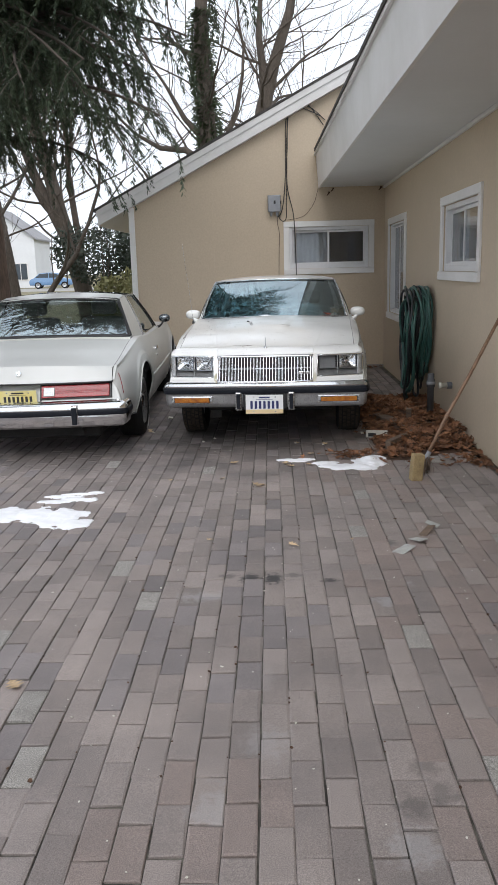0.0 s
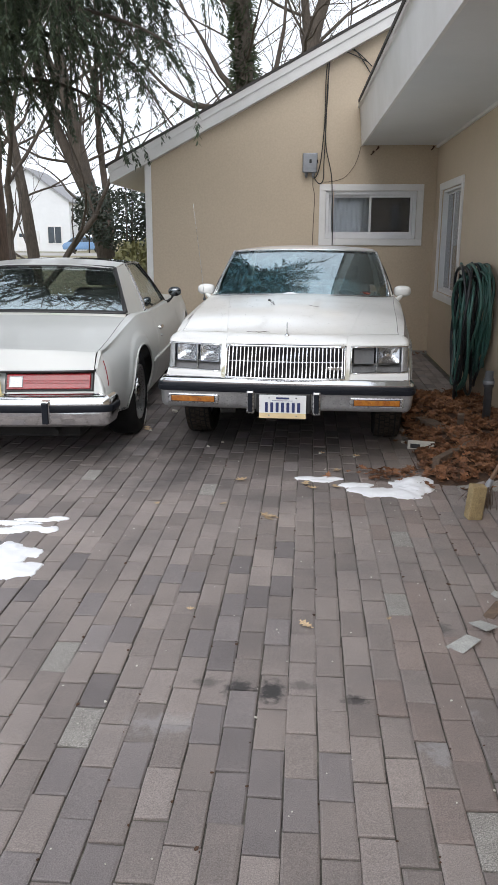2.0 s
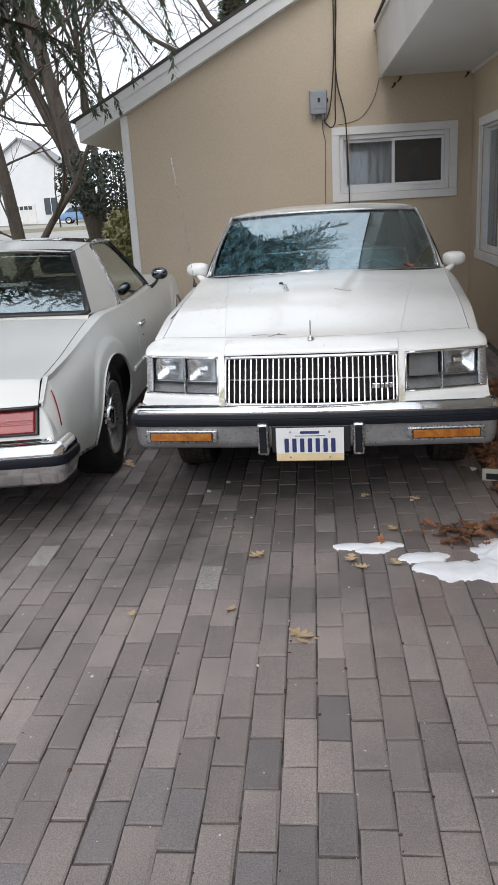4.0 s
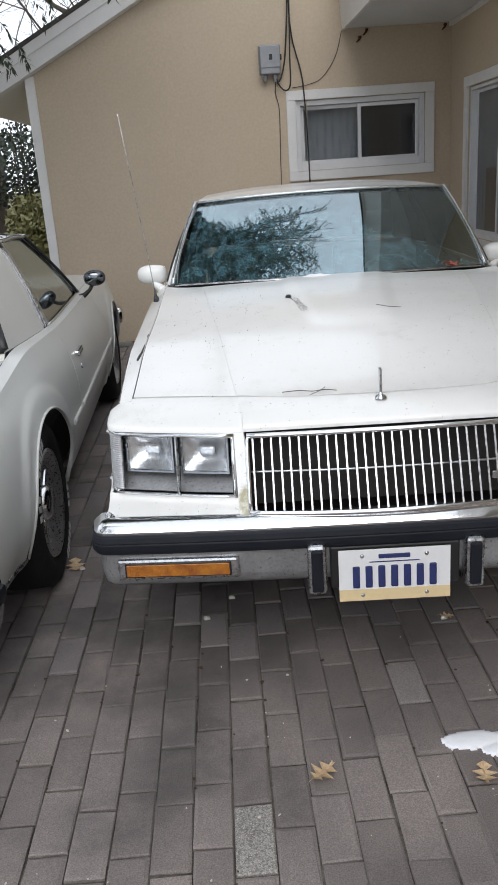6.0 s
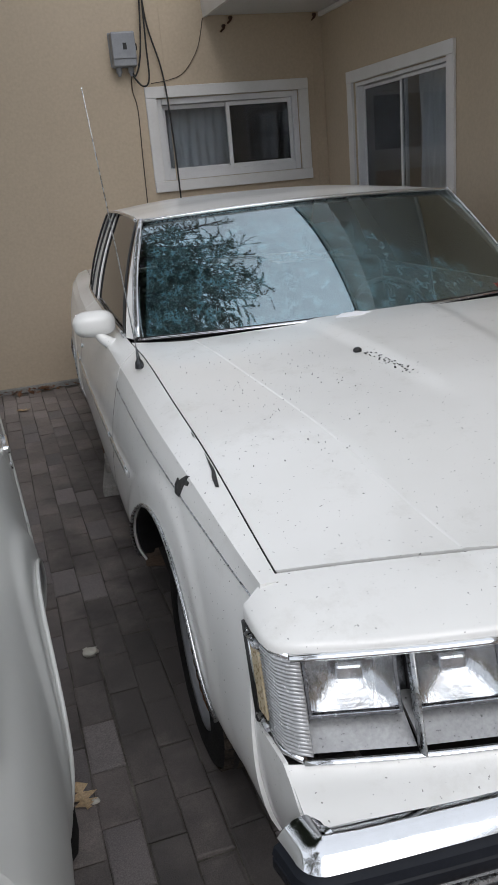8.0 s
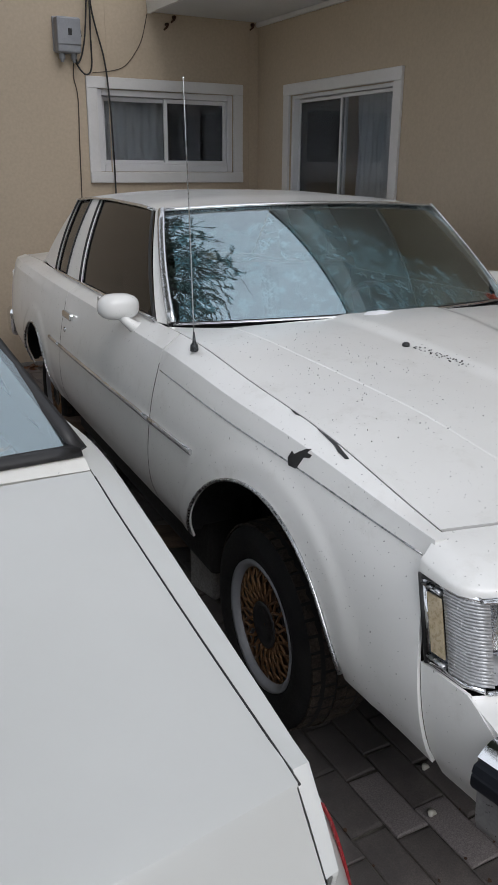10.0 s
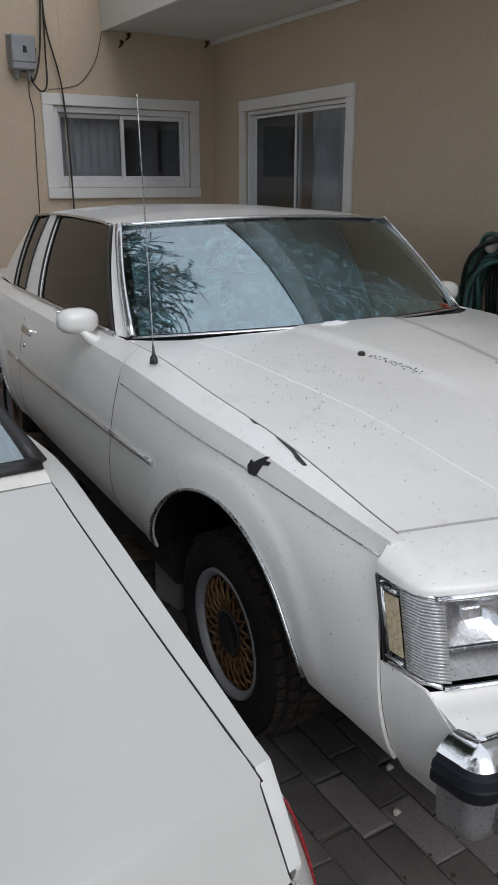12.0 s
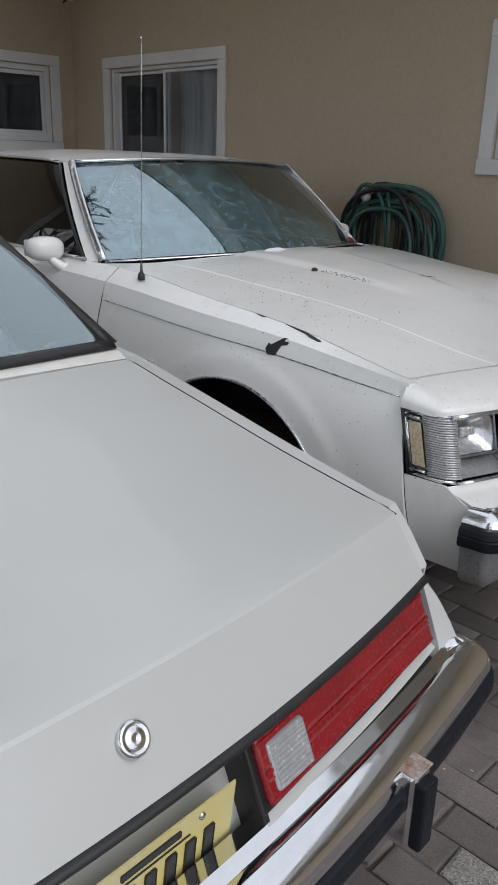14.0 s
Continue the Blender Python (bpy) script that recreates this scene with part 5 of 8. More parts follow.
# hood ornament
orn = part("hood_ornament", lathe([(0.017, 0.0), (0.015, 0.006), (0.006, 0.011), (0.004, 0.018)], 16, pose(0.0, 0.262, hood_z(0, 0.28) - 0.004)), CHROME, buick, "slim upright chrome hood ornament")
part("blade", prism([(-0.003, 0.256, hood_z(0, 0.28) + 0.014), (-0.003, 0.270, hood_z(0, 0.28) + 0.014), (-0.003, 0.284, hood_z(0, 0.28) + 0.080), (-0.003, 0.258, hood_z(0, 0.28) + 0.080)], (0.006, 0, 0)), DULL_CHROME, orn)


# greenhouse
def ws_base(u):
    return (u * 0.745, 1.90 - 0.235 * (1 - u * u), 1.006 + 0.028 * (1 - u * u))


def ws_top(u):
    return (u * 0.630, 2.30 - 0.09 * (1 - u * u), 1.366 + 0.022 * (1 - u * u))


panel("windscreen", screen_sheet(ws_base, ws_top, 0.022), WINDSCREEN, buick, 0.005, "tinted raked windscreen, frosted on one side").visible_shadow = False
# a film of frost crystals on the glass
frost_bm = screen_sheet(lambda u: ws_base(u * 0.965), lambda u: ws_top(u * 0.965), 0.022, 150, 50)
bmesh.ops.translate(frost_bm, verts=frost_bm.verts[:], vec=(0, 0.0060, -0.0080))
bare = []
for fc in frost_bm.faces:
    c = fc.calc_center_median()
    u, v = c.x / 0.69, (c.z - 1.0) / 0.37
    if v + 0.85 * max(0.0, u + 0.05) + 0.22 * noise.noise(c * 7) + 0.14 * noise.noise(c * 26) > 0.90:
        bare.append(fc)
bmesh.ops.delete(frost_bm, geom=bare, context="FACES")
tagged(part("frost", frost_bm, FROST, buick, "thin bluish frost film"), kind="stuff")
us = [-1 + 2 * i / 24 for i in range(25)]
part("windscreen_trim", strip_along([ws_base(u) for u in us], 0.012, 0.02), BLACK, buick)
part("windscreen_trim", strip_along([Vector(ws_top(u)) + Vector((0, -0.004, 0.004)) for u in us], 0.034, 0.014), STEEL_TRIM, buick, "bright steel windscreen trim")
part("windscreen_trim", strip_along([Vector(ws_base(u)) + Vector((0, -0.014, 0.004)) for u in us], 0.016, 0.010), STEEL_TRIM, buick, "bright steel windscreen trim")


def roof_rail(y):
    return lerp_table([(2.2, 0.635), (2.6, 0.622), (3.4, 0.612)], y), lerp_table([(2.2, 1.356), (2.5, 1.376), (3.0, 1.384), (3.4, 1.376), (3.8, 1.350)], y)


bm = bmesh.new()
lines = []
for i in range(41):
    u = -1 + 2 * i / 40
    a = 2.308 - 0.09 * (1 - u * u)
    b = 3.72 + 0.07 * (1 - u * u)
    line = []
    for k in range(25):
        y = a + (b - a) * k / 24
        xr, zr = roof_rail(y)
        line.append((u * xr, y, zr + 0.034 * (1 - abs(u) ** 2.6) + 0.004))
    lines.append(line)
add_grid(bm, lines)
panel("roof", bm, PAINT_WHITE, buick)


def rw_base(u):
    return (u * 0.70, 4.24 + 0.06 * (1 - u * u), 0.985 + 0.02 * (1 - u * u))


def rw_top(u):
    return (u * 0.595, 3.74 + 0.07 * (1 - u * u), 1.345 + 0.026 * (1 - u * u))


panel("rear_window", screen_sheet(rw_base, rw_top, 0.015), CAR_GLASS_DARK, buick, 0.005, "dark steep rear window")


def belt(s, y):
    x, z = bb.inner(y)
    return Vector((s * x, y, z))


def rail(s, y):
    x, z = roof_rail(y)
    return Vector((s * x, y, z))


for s in (-1, 1):
    # pillars of the cabin side, from front to rear: y at the belt and y at the roof
    def sheet(b0, b1, t0, t1, bulge=0.016, inset=0.0):
        off = Vector((-s * inset, 0, 0))
        return ruled(lambda u: belt(s, b0 + (b1 - b0) * u) + off, lambda u: rail(s, t0 + (t1 - t0) * u) + off, bulge, 8, 8, s)
    bm = ruled(lambda u: Vector(ws_base(s)).lerp(belt(s, 1.965), u), lambda u: Vector(ws_top(s)).lerp(rail(s, 2.37), u), 0.012, 4, 10, s)
    panel("front_pillar", bm, PAINT_WHITE, buick)
    part("windscreen_trim", strip_along([Vector(ws_base(s)).lerp(Vector(ws_top(s)), k / 10) + Vector((s * (0.004 + 0.012 * 4 * (k / 10) * (1 - k / 10)), -0.006, 0.006)) for k in range(11)], 0.032, 0.016, (s, -0.6, 0.3)), STEEL_TRIM, buick, "bright windscreen pillar trim")
    panel("side_window", sheet(1.985, 3.06, 2.40, 3.20, 0.016, 0.008), CAR_GLASS_DARK, buick, 0.004, "dark tinted door window")
    panel("door_pillar", sheet(3.06, 3.36, 3.20, 3.36), PAINT_WHITE, buick)
    panel("side_window", sheet(3.365, 3.70, 3.365, 3.64, 0.016, 0.008), CAR_GLASS_DARK, buick, 0.004, "dark narrow quarter window")
    panel("rear_pillar", ruled(lambda u: belt(s, 3.705).lerp(Vector(rw_base(s)), u), lambda u: rail(s, 3.645).lerp(Vector(rw_top(s)), u), 0.012, 6, 8, s), PAINT_WHITE, buick)
    for b0, t0 in ((3.06, 3.20), (3.36, 3.36), (3.70, 3.64), (1.98, 2.395)):
        part("window_trim", strip_along([belt(s, b0).lerp(rail(s, t0), k / 8) + Vector((s * (0.003 + 0.016 * 4 * (k / 8) * (1 - k / 8)), 0, 0)) for k in range(9)], 0.014, 0.010, (s, 0, 0.4)), BLACK, buick, "black window seal")
    part("window_trim", strip_along([belt(s, y) + Vector((s * 0.004, 0, 0.006)) for y in frange(1.965, 3.70, 0.1)], 0.012, 0.012), STEEL_TRIM, buick)
    part("window_trim", strip_along([rail(s, y) + Vector((s * 0.006, 0, -0.002)) for y in frange(2.38, 3.64, 0.08)], 0.014, 0.012), STEEL_TRIM, buick)

# deck and tail
bm = bmesh.new()
lines = []
for i in range(25):
    u = -1 + 2 * i / 24
    line = []
    for k in range(17):
        y = 4.26 + 0.06 * (1 - u * u) + (4.93 - 4.26) * k / 16
        x, z = bb.inner(y)
        line.append((u * (x - 0.004), y, z + 0.022 * (1 - u * u)))
    line += [(u * 0.675, 4.985, 0.93), (u * 0.672, 5.0, 0.88), (u * 0.67, 5.01, 0.62)]
    lines.append(line)
add_grid(bm, lines)
panel("trunk_lid", bm, PAINT_WHITE, buick)
part("tail_panel", box((-0.78, 4.95, 0.40), (0.78, 4.99, 0.86), 0.02), PAINT_WHITE, buick)
for s in (-1, 1):
    part("tail_lamp", box((s * 0.62 - 0.14, 4.98, 0.64), (s * 0.62 + 0.14, 5.005, 0.80), 0.01), RED_LENS, buick)
part("rear_bumper", box((-0.83, 4.93, 0.40), (0.83, 5.08, 0.60), 0.04, None, 3), CHROME, buick)

# underside, cabin and running gear
part("underbody", box((-0.56, 0.75, 0.25), (0.56, 4.95, 0.38), 0.02), UNDER, buick)
part("engine_bay", box((-0.58, 0.30, 0.36), (0.58, 1.60, 0.82), 0.03), UNDER, buick)
part("boot_box", box((-0.60, 3.7, 0.36), (0.60, 4.9, 0.90), 0.03), UNDER, buick)
for s in (-1, 1):
    part("sill_inner", box((s * 0.70 - 0.08, 1.48, 0.24), (s * 0.70 + 0.08, 3.25, 0.5), 0.02), UNDER, buick)
wheel_ring = seats(buick, SEAT, 1.95, 2.25, 3.05)
for v in wheel_ring.verts:
    v.co = pose(0.36, 2.28, 0.86, 68) @ v.co
part("steering_wheel", wheel_ring, DARK, buick)
for yc, axle in ((B_AXLE_F, "front"), (B_AXLE_R, "rear")):
    for s in (-1, 1):
        wheel(buick, "wheel", "black tyre on a gold mesh wheel", Vector((s * 0.715, yc + (0.10 if axle == "front" else 0.0), 0.298)), s, 0.296, 0.205, "mesh")
part("axle", tube([(-0.66, B_AXLE_R, 0.32), (0.66, B_AXLE_R, 0.32)], 0.05, 10), UNDER, buick)
part("axle", tube([(-0.66, B_AXLE_F + 0.10, 0.28), (0.66, B_AXLE_F + 0.10, 0.28)], 0.04, 10), UNDER, buick)

# aerial on the fender
ant = part("aerial", tube([(-0.789, 1.583, 0.985), (-0.789, 1.583, 1.004), (-0.790, 1.580, 1.012), (-0.792, 1.577, 1.045)], [0.014, 0.012, 0.006, 0.003], 12), MIRROR_SHELL, buick, "thin chrome whip aerial on a dark foot")
part("whip", tube([(-0.792, 1.577, 1.04), (-0.812, 1.540, 1.30), (-0.832, 1.505, 1.52), (-0.852, 1.470, 1.745)], [0.0020, 0.0018, 0.0016, 0.0014], 6), DULL_CHROME, ant)
part("whip_tip", rounded_blob((-0.852, 1.470, 1.746), (0.003, 0.003, 0.004), 2.0, 8, 6), STEEL_TRIM, ant)


# ---- greyed white coupe, tail towards the drive ----
OLDS_M = pose(-2.403, 11.310, -0.013, 0, 0, 181.9)
olds = thing("car", "greyish white seventies two-door coupe with rally wheels and red tail lamps", "car", OLDS_M)
O_AXLE_F, O_AXLE_R, O_LEN = 1.175, 3.92, 4.95
ob_ = Body(plan=[(0.05, 0.74), (0.3, 0.80), (0.8, 0.86), (1.4, 0.885), (2.4, 0.895), (3.4, 0.897), (3.9, 0.885), (4.4, 0.852), (4.7, 0.825), (4.87, 0.802)],
           profile=[(0.25, -0.085), (0.38, -0.045), (0.52, -0.010), (0.64, 0.0), (0.80, -0.010), (0.92, -0.036), (1.0, -0.066)],
           crease=[(0.2, 0.77), (0.6, 0.83), (1.2, 0.862), (1.9, 0.872), (2.6, 0.866), (3.1, 0.868), (3.5, 0.880), (3.8, 0.882), (4.1, 0.842), (4.45, 0.786), (4.70, 0.750), (4.768, 0.741), (4.80, 0.695), (4.87, 0.61)],
           inner=[(0.2, 0.70, 0.79), (0.6, 0.74, 0.85), (1.2, 0.755, 0.885), (1.9, 0.765, 0.900), (2.6, 0.772, 0.893), (3.1, 0.772, 0.893), (3.5, 0.765, 0.912), (3.8, 0.757, 0.922), (4.1, 0.745, 0.876), (4.45, 0.738, 0.811), (4.70, 0.731, 0.774), (4.768, 0.729, 0.764), (4.80, 0.727, 0.715), (4.87, 0.725, 0.63)],
           sill=[(0.1, 0.34), (0.8, 0.27), (1.6, 0.235), (3.4, 0.235), (4.35, 0.29), (4.87, 0.36)],
           arches=[(O_AXLE_F, 0.385), (O_AXLE_R, 0.375)], arch_z=0.335, flare=0.012, swell=0.021)
O_DOOR = (1.82, 3.17)
TAIL_Y = 4.84
TAIL_BOW = 0.065


def bowed(bm):
    """Bends the car's tail outwards in plan."""
    for v in bm.verts:
        v.co.y += 0.04 + 0.45 * (0.59 - v.co.z) + TAIL_BOW * (1 - min(1.0, abs(v.co.x) / 0.735) ** 2)
    return bm

for s in (-1, 1):
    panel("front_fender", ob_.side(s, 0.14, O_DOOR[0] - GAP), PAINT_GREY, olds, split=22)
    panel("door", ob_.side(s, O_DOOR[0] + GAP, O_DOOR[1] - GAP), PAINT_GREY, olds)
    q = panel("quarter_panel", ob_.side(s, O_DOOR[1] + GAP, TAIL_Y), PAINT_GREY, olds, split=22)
    for yc, r in ob_.arches:
        part("arch_moulding", strip_along(ob_.arch_line(s, yc, r), 0.010, 0.010, (s, 0, 0)), PAINT_GREY, olds)
    # end of the quarter panel beside the lamps
    bm = bmesh.new()
    rows = []
    for k in range(9):
        z = 0.48 + (ob_.crease(TAIL_Y) - 0.48) * k / 8
        back = TAIL_Y + 0.006 + 0.42 * max(0.0, 0.65 - z)
        xo = ob_.half(TAIL_Y, z)
        rows.append([(s * 0.724, back - 0.05, z), (s * 0.726, back - 0.004, z), (s * 0.732, back, z), (s * (xo - 0.010), back, z), (s * (xo - 0.003), back - 0.006, z), (s * (xo - 0.001), TAIL_Y - 0.002, z)])
    add_grid(bm, rows)
    facing_out(bm, lambda c: (0, 0, 0.6))
    give_thickness(bm, 0.008)
    crisp(bm, 34)
    part("quarter_end", bm, PAINT_GREY, olds)

    part("side_marker", strip_along([ob_.on_side(s, 4.800 - 0.030 * k / 6, 0.545 + 0.165 * k / 6, 0.001) for k in range(7)], 0.013, 0.005, (s, 0, 0)), RED_LENS, olds, "tall narrow red side marker")
    def omould(y0, y1):
        return [ob_.on_side(s, y, 0.520 + 0.012 * (3.2 - y), 0.005) for y in frange(y0, y1, 0.07)]
    for a, b in ((1.60, O_DOOR[0] - 0.006), (O_DOOR[0] + 0.006, O_DOOR[1] - 0.006), (O_DOOR[1] + 0.006, O_DOOR[1] + 0.27)):
        part("side_moulding", strip_along(omould(a, b), 0.028, 0.014, (s, 0, 0)), PAINT_GREY, olds, "body-coloured side moulding with a bright edge")
    part("sill_moulding", strip_along([ob_.on_side(s, y, ob_.sill(y) + 0.008, 0.003) for y in frange(O_AXLE_R + 0.40, TAIL_Y - 0.05, 0.05)], 0.018, 0.010, (s, 0, 0)), DULL_CHROME, olds)
    part("door_handle", box((-0.012, -0.075, -0.014), (0.016, 0.075, 0.014), 0.008, pose(*ob_.on_side(s, 2.97, 0.742, 0.008))), CHROME, olds, "chrome pull-up door handle")
    part("door_lock", lathe([(0.013, 0.0), (0.012, 0.006), (0.001, 0.007)], 16, pose(*ob_.on_side(s, 2.99, 0.672, 0.0)) @ pose(0, 0, 0, 0, 90 * s)), CHROME, olds)
    # black strip that paints the shade of the gap beside the trunk lid
    part("trunk_gap", strip_along([(s * (ob_.inner(y)[0] - 0.001), y, ob_.inner(y)[1] - 0.0005) for y in frange(3.93, 4.77, 0.06)], 0.004, 0.004), BLACK, olds, "dark strip standing for the shade in the gap beside the trunk lid")
    mx, my, mz = s * 0.895, 2.10, 0.992
    mir = part("wing_mirror", rounded_blob((mx, my, mz), (0.064, 0.032, 0.046), 2.3), MIRROR_SHELL, olds, "oval dark door mirror on a stalk")
    part("mirror_pane", rounded_blob((mx, my + 0.018, mz), (0.055, 0.022, 0.038), 2.3), MIRROR_DIM, mir)
    part("stalk", tube([(s * 0.80, 2.10, 0.885), (s * 0.83, 2.10, 0.90), (s * 0.86, 2.10, 0.925), (s * 0.875, 2.10, 0.95)], [0.02, 0.014, 0.011, 0.011], 10), BLACK, mir)

def odeck_z(u, y):
    x, z = ob_.inner(y)
    return z + 0.026 * (1 - u * u)


# trunk lid: top, break, slanted rear face, bowed in plan
def otrunk_row(u):
    a = 3.905 + 0.035 * (1 - u * u)
    bow = TAIL_BOW * (1 - u * u)
    line = []
    for k in range(23):
        y = a + (4.768 - a) * k / 22
        x, z = ob_.inner(y)
        line.append(Vector((u * (x - 0.003), y + bow * 1.0 * (k / 22) ** 2, odeck_z(u, y))))
    last = line[-1]
    for k, (dy, f) in enumerate(((0.005, 0.035), (0.022, 0.26), (0.040, 0.48), (0.058, 0.70), (0.074, 0.90), (0.082, 1.0))):
        line.append(Vector((u * 0.722, 4.768 + dy + bow, last.z + (0.657 - last.z) * f)))
    line.append(Vector((u * 0.716, 4.842 + bow, 0.652)))
    return line


bm = bmesh.new()
add_grid(bm, [otrunk_row(-1 + 2 * i / 40) for i in range(41)])
trunk = panel("trunk_lid", bm, PAINT_GREY, olds, split=15)
part("trunk_lock", lathe([(0.024, 0.0), (0.024, 0.006), (0.019, 0.010), (0.017, 0.007), (0.012, 0.010), (0.006, 0.011), (0.001, 0.009)], 24, pose(0.024, 4.872, 0.731, -53.0)), CHROME, trunk, "round chrome trunk lock")
part("trunk_seal", strip_along([(u * 0.722, 4.850 + TAIL_BOW * (1 - u * u), 0.652) for u in us], 0.022, 0.014), BLACK, olds, "black trim above the tail lamps")
# panel below the rear window
bm = bmesh.new()
rows = []
for i in range(31):
    u = -1 + 2 * i / 30
    rows.append([(u * 0.748, 3.835 + 0.035 * (1 - u * u), 0.932 + 0.012 * (1 - u * u)), (u * 0.752, 3.87 + 0.035 * (1 - u * u), 0.925 + 0.016 * (1 - u * u)), (u * 0.752, 3.898 + 0.035 * (1 - u * u), odeck_z(u, 3.9) - 0.001)])
add_grid(bm, rows)
panel("tulip_panel", bm, PATCH_WHITE, olds)

# tail: lamp panel, lamps, plate
PLATE_BAY = (-0.158, 0.228)
for x0, x1 in ((-0.728, PLATE_BAY[0]), (PLATE_BAY[1], 0.728)):
    bm = bmesh.new()
    add_grid(bm, [[(x, 4.800, 0.66), (x, 4.806, 0.65), (x, 4.806, 0.525), (x, 4.77, 0.51)] for x in frange(x0, x1, 0.06)])
    panel("lamp_panel", bowed(bm), BLACK, olds, 0.01)
bm = bmesh.new()
add_grid(bm, [[(x, 4.745, 0.66), (x, 4.742, 0.42)] for x in frange(*PLATE_BAY, 0.06)])
panel("plate_bay", bowed(bm), PAINT_GREY, olds, 0.008)
for x in PLATE_BAY:
    part("plate_side", bowed(prism([(x - 0.006, 4.72, 0.655), (x - 0.006, 4.812, 0.655), (x - 0.006, 4.812, 0.515), (x - 0.006, 4.74, 0.47), (x - 0.006, 4.72, 0.47)], (0.012, 0, 0))), BLACK, olds)
for x0, x1 in ((-0.724, PLATE_BAY[0]), (PLATE_BAY[1], 0.724)):
    bm = bmesh.new()
    add_grid(bm, [[(x, 4.785, 0.532), (x, 4.800, 0.526), (x, 4.815, 0.512), (x, 4.815, 0.47)] for x in frange(x0, x1, 0.06)])
    panel("tail_sill", bowed(bm), PAINT_GREY, olds, 0.008)
for s, mid, half in ((-1, -0.4335, 0.270), (1, 0.467, 0.236)):
    tl = part("tail_lamp", bowed(box((mid - half - 0.014, 4.80, 0.528), (mid + half + 0.014, 4.818, 0.650), 0.005)), BLACK, olds, "wide red tail lamp with a clear reversing lamp")
    part("lens", bowed(box((mid - half, 4.812, 0.541), (mid + half, 4.830, 0.636), 0.006)), RED_LENS, tl, "wide red ribbed lens")
    for k in range(3):
        part("lens_bar", bowed(box((mid - half + 0.004, 4.829, 0.577 + 0.009 * k), (mid + half - 0.004, 4.8335, (0.5815 if k == 1 else 0.5788) + 0.009 * k), 0.0005)), RED_LENS if k == 1 else RED_PALE, tl)
    for z in (0.546, 0.627):
        part("lens_edge", bowed(box((mid - half + 0.003, 4.828, z), (mid + half - 0.003, 4.832, z + 0.004), 0.001)), RED_LENS, tl)
    xc = mid - s * (half - 0.062)
    clear = part("reversing_lens", bowed(box((xc - 0.044, 4.822, 0.556), (xc + 0.044, 4.834, 0.622), 0.004)), CLEAR_RIB, tl, "clear ribbed reversing lens")
    for k in range(9):
        rib = part("lens_rib", bowed(box((xc - 0.040, 4.833, 0.559 + k * 0.0068), (xc + 0.040, 4.836, 0.5630 + k * 0.0068), 0.001)), CLEAR_RIB, tl)
number_plate(olds, pose(0.035, 4.905, 0.452, 6, 0, 180), PLATE_YELLOW, PLATE_BLACK, None, 7, 0.10)

# rear bumper: chrome with a black rub strip and upright guards
obp = [(x, 5.030 - y, ox, -oy) for x, y, ox, oy in bumper_path(0.0, 0.848, 0.14, 30, 0.065, 0.06)]
obumper = panel("rear_bumper", sweep_profile(obp, [(-0.11, 0.510), (-0.080, 0.514), (-0.060, 0.504), (-0.050, 0.508), (-0.030, 0.504), (-0.008, 0.490), (0.004, 0.472), (0.004, 0.450)]), CHROME, olds, 0.005, "chrome rear bumper with a black rub strip")
panel("rub_strip", sweep_profile(obp, [(0.002, 0.451), (0.012, 0.447), (0.015, 0.436), (0.015, 0.415), (0.010, 0.404), (0.002, 0.402)]), RUBBER, obumper, 0.004, "black rubber rub strip")
panel("bumper_foot", sweep_profile(obp, [(0.003, 0.403), (0.002, 0.385), (-0.004, 0.355), (-0.016, 0.318), (-0.045, 0.300)]), CHROME, obumper, 0.005, "lower chrome face of the bumper")
for s in (-1, 1):
    g = part("bumper_guard", box((s * 0.44 - 0.026, 4.955, 0.335), (s * 0.44 + 0.026, 5.042, 0.484), 0.010), CHROME, obumper, "upright chrome guard with rust on top")
    part("guard_pad", box((s * 0.44 - 0.021, 5.036, 0.335), (s * 0.44 + 0.021, 5.060, 0.472), 0.006), RUBBER, g)
    part("guard_cap", box((s * 0.44 - 0.027, 4.975, 0.4825), (s * 0.44 + 0.027, 5.043, 0.4865), 0.002), RUST, g, "rust-pitted chrome cap")


# greenhouse
def o_base(u):
    return (u * 0.748, 3.84 + 0.035 * (1 - u * u), 0.934 + 0.012 * (1 - u * u))


def o_top(u):
    return (u * 0.585, 3.42 + 0.03 * (1 - u * u), 1.255 + 0.022 * (1 - u * u))


panel("rear_window", screen_sheet(o_base, o_top, 0.018), CAR_GLASS, olds, 0.005, "tinted sloping rear window with a black edge").visible_shadow = False
for pts in ([o_base(u) for u in us], [o_top(u) for u in us], [Vector(o_base(-1)).lerp(Vector(o_top(-1)), k / 8) for k in range(9)], [Vector(o_base(1)).lerp(Vector(o_top(1)), k / 8) for k in range(9)]):
    part("rear_window_seal", strip_along([Vector(p) + Vector((0, 0.008, 0.008)) for p in pts], 0.034, 0.012, (0, 0.6, 0.8)), BLACK, olds)


def ow_base(u):
    return (u * 0.74, 1.90 - 0.20 * (1 - u * u), 0.900 + 0.02 * (1 - u * u))


def ow_top(u):
    return (u * 0.60, 2.42 - 0.08 * (1 - u * u), 1.272 + 0.022 * (1 - u * u))


panel("windscreen", screen_sheet(ow_base, ow_top, 0.02), CAR_GLASS, olds, 0.005, "tinted raked windscreen").visible_shadow = False
part("windscreen_trim", strip_along([Vector(ow_top(u)) + Vector((0, 0, 0.004)) for u in us], 0.02, 0.012), DULL_CHROME, olds)


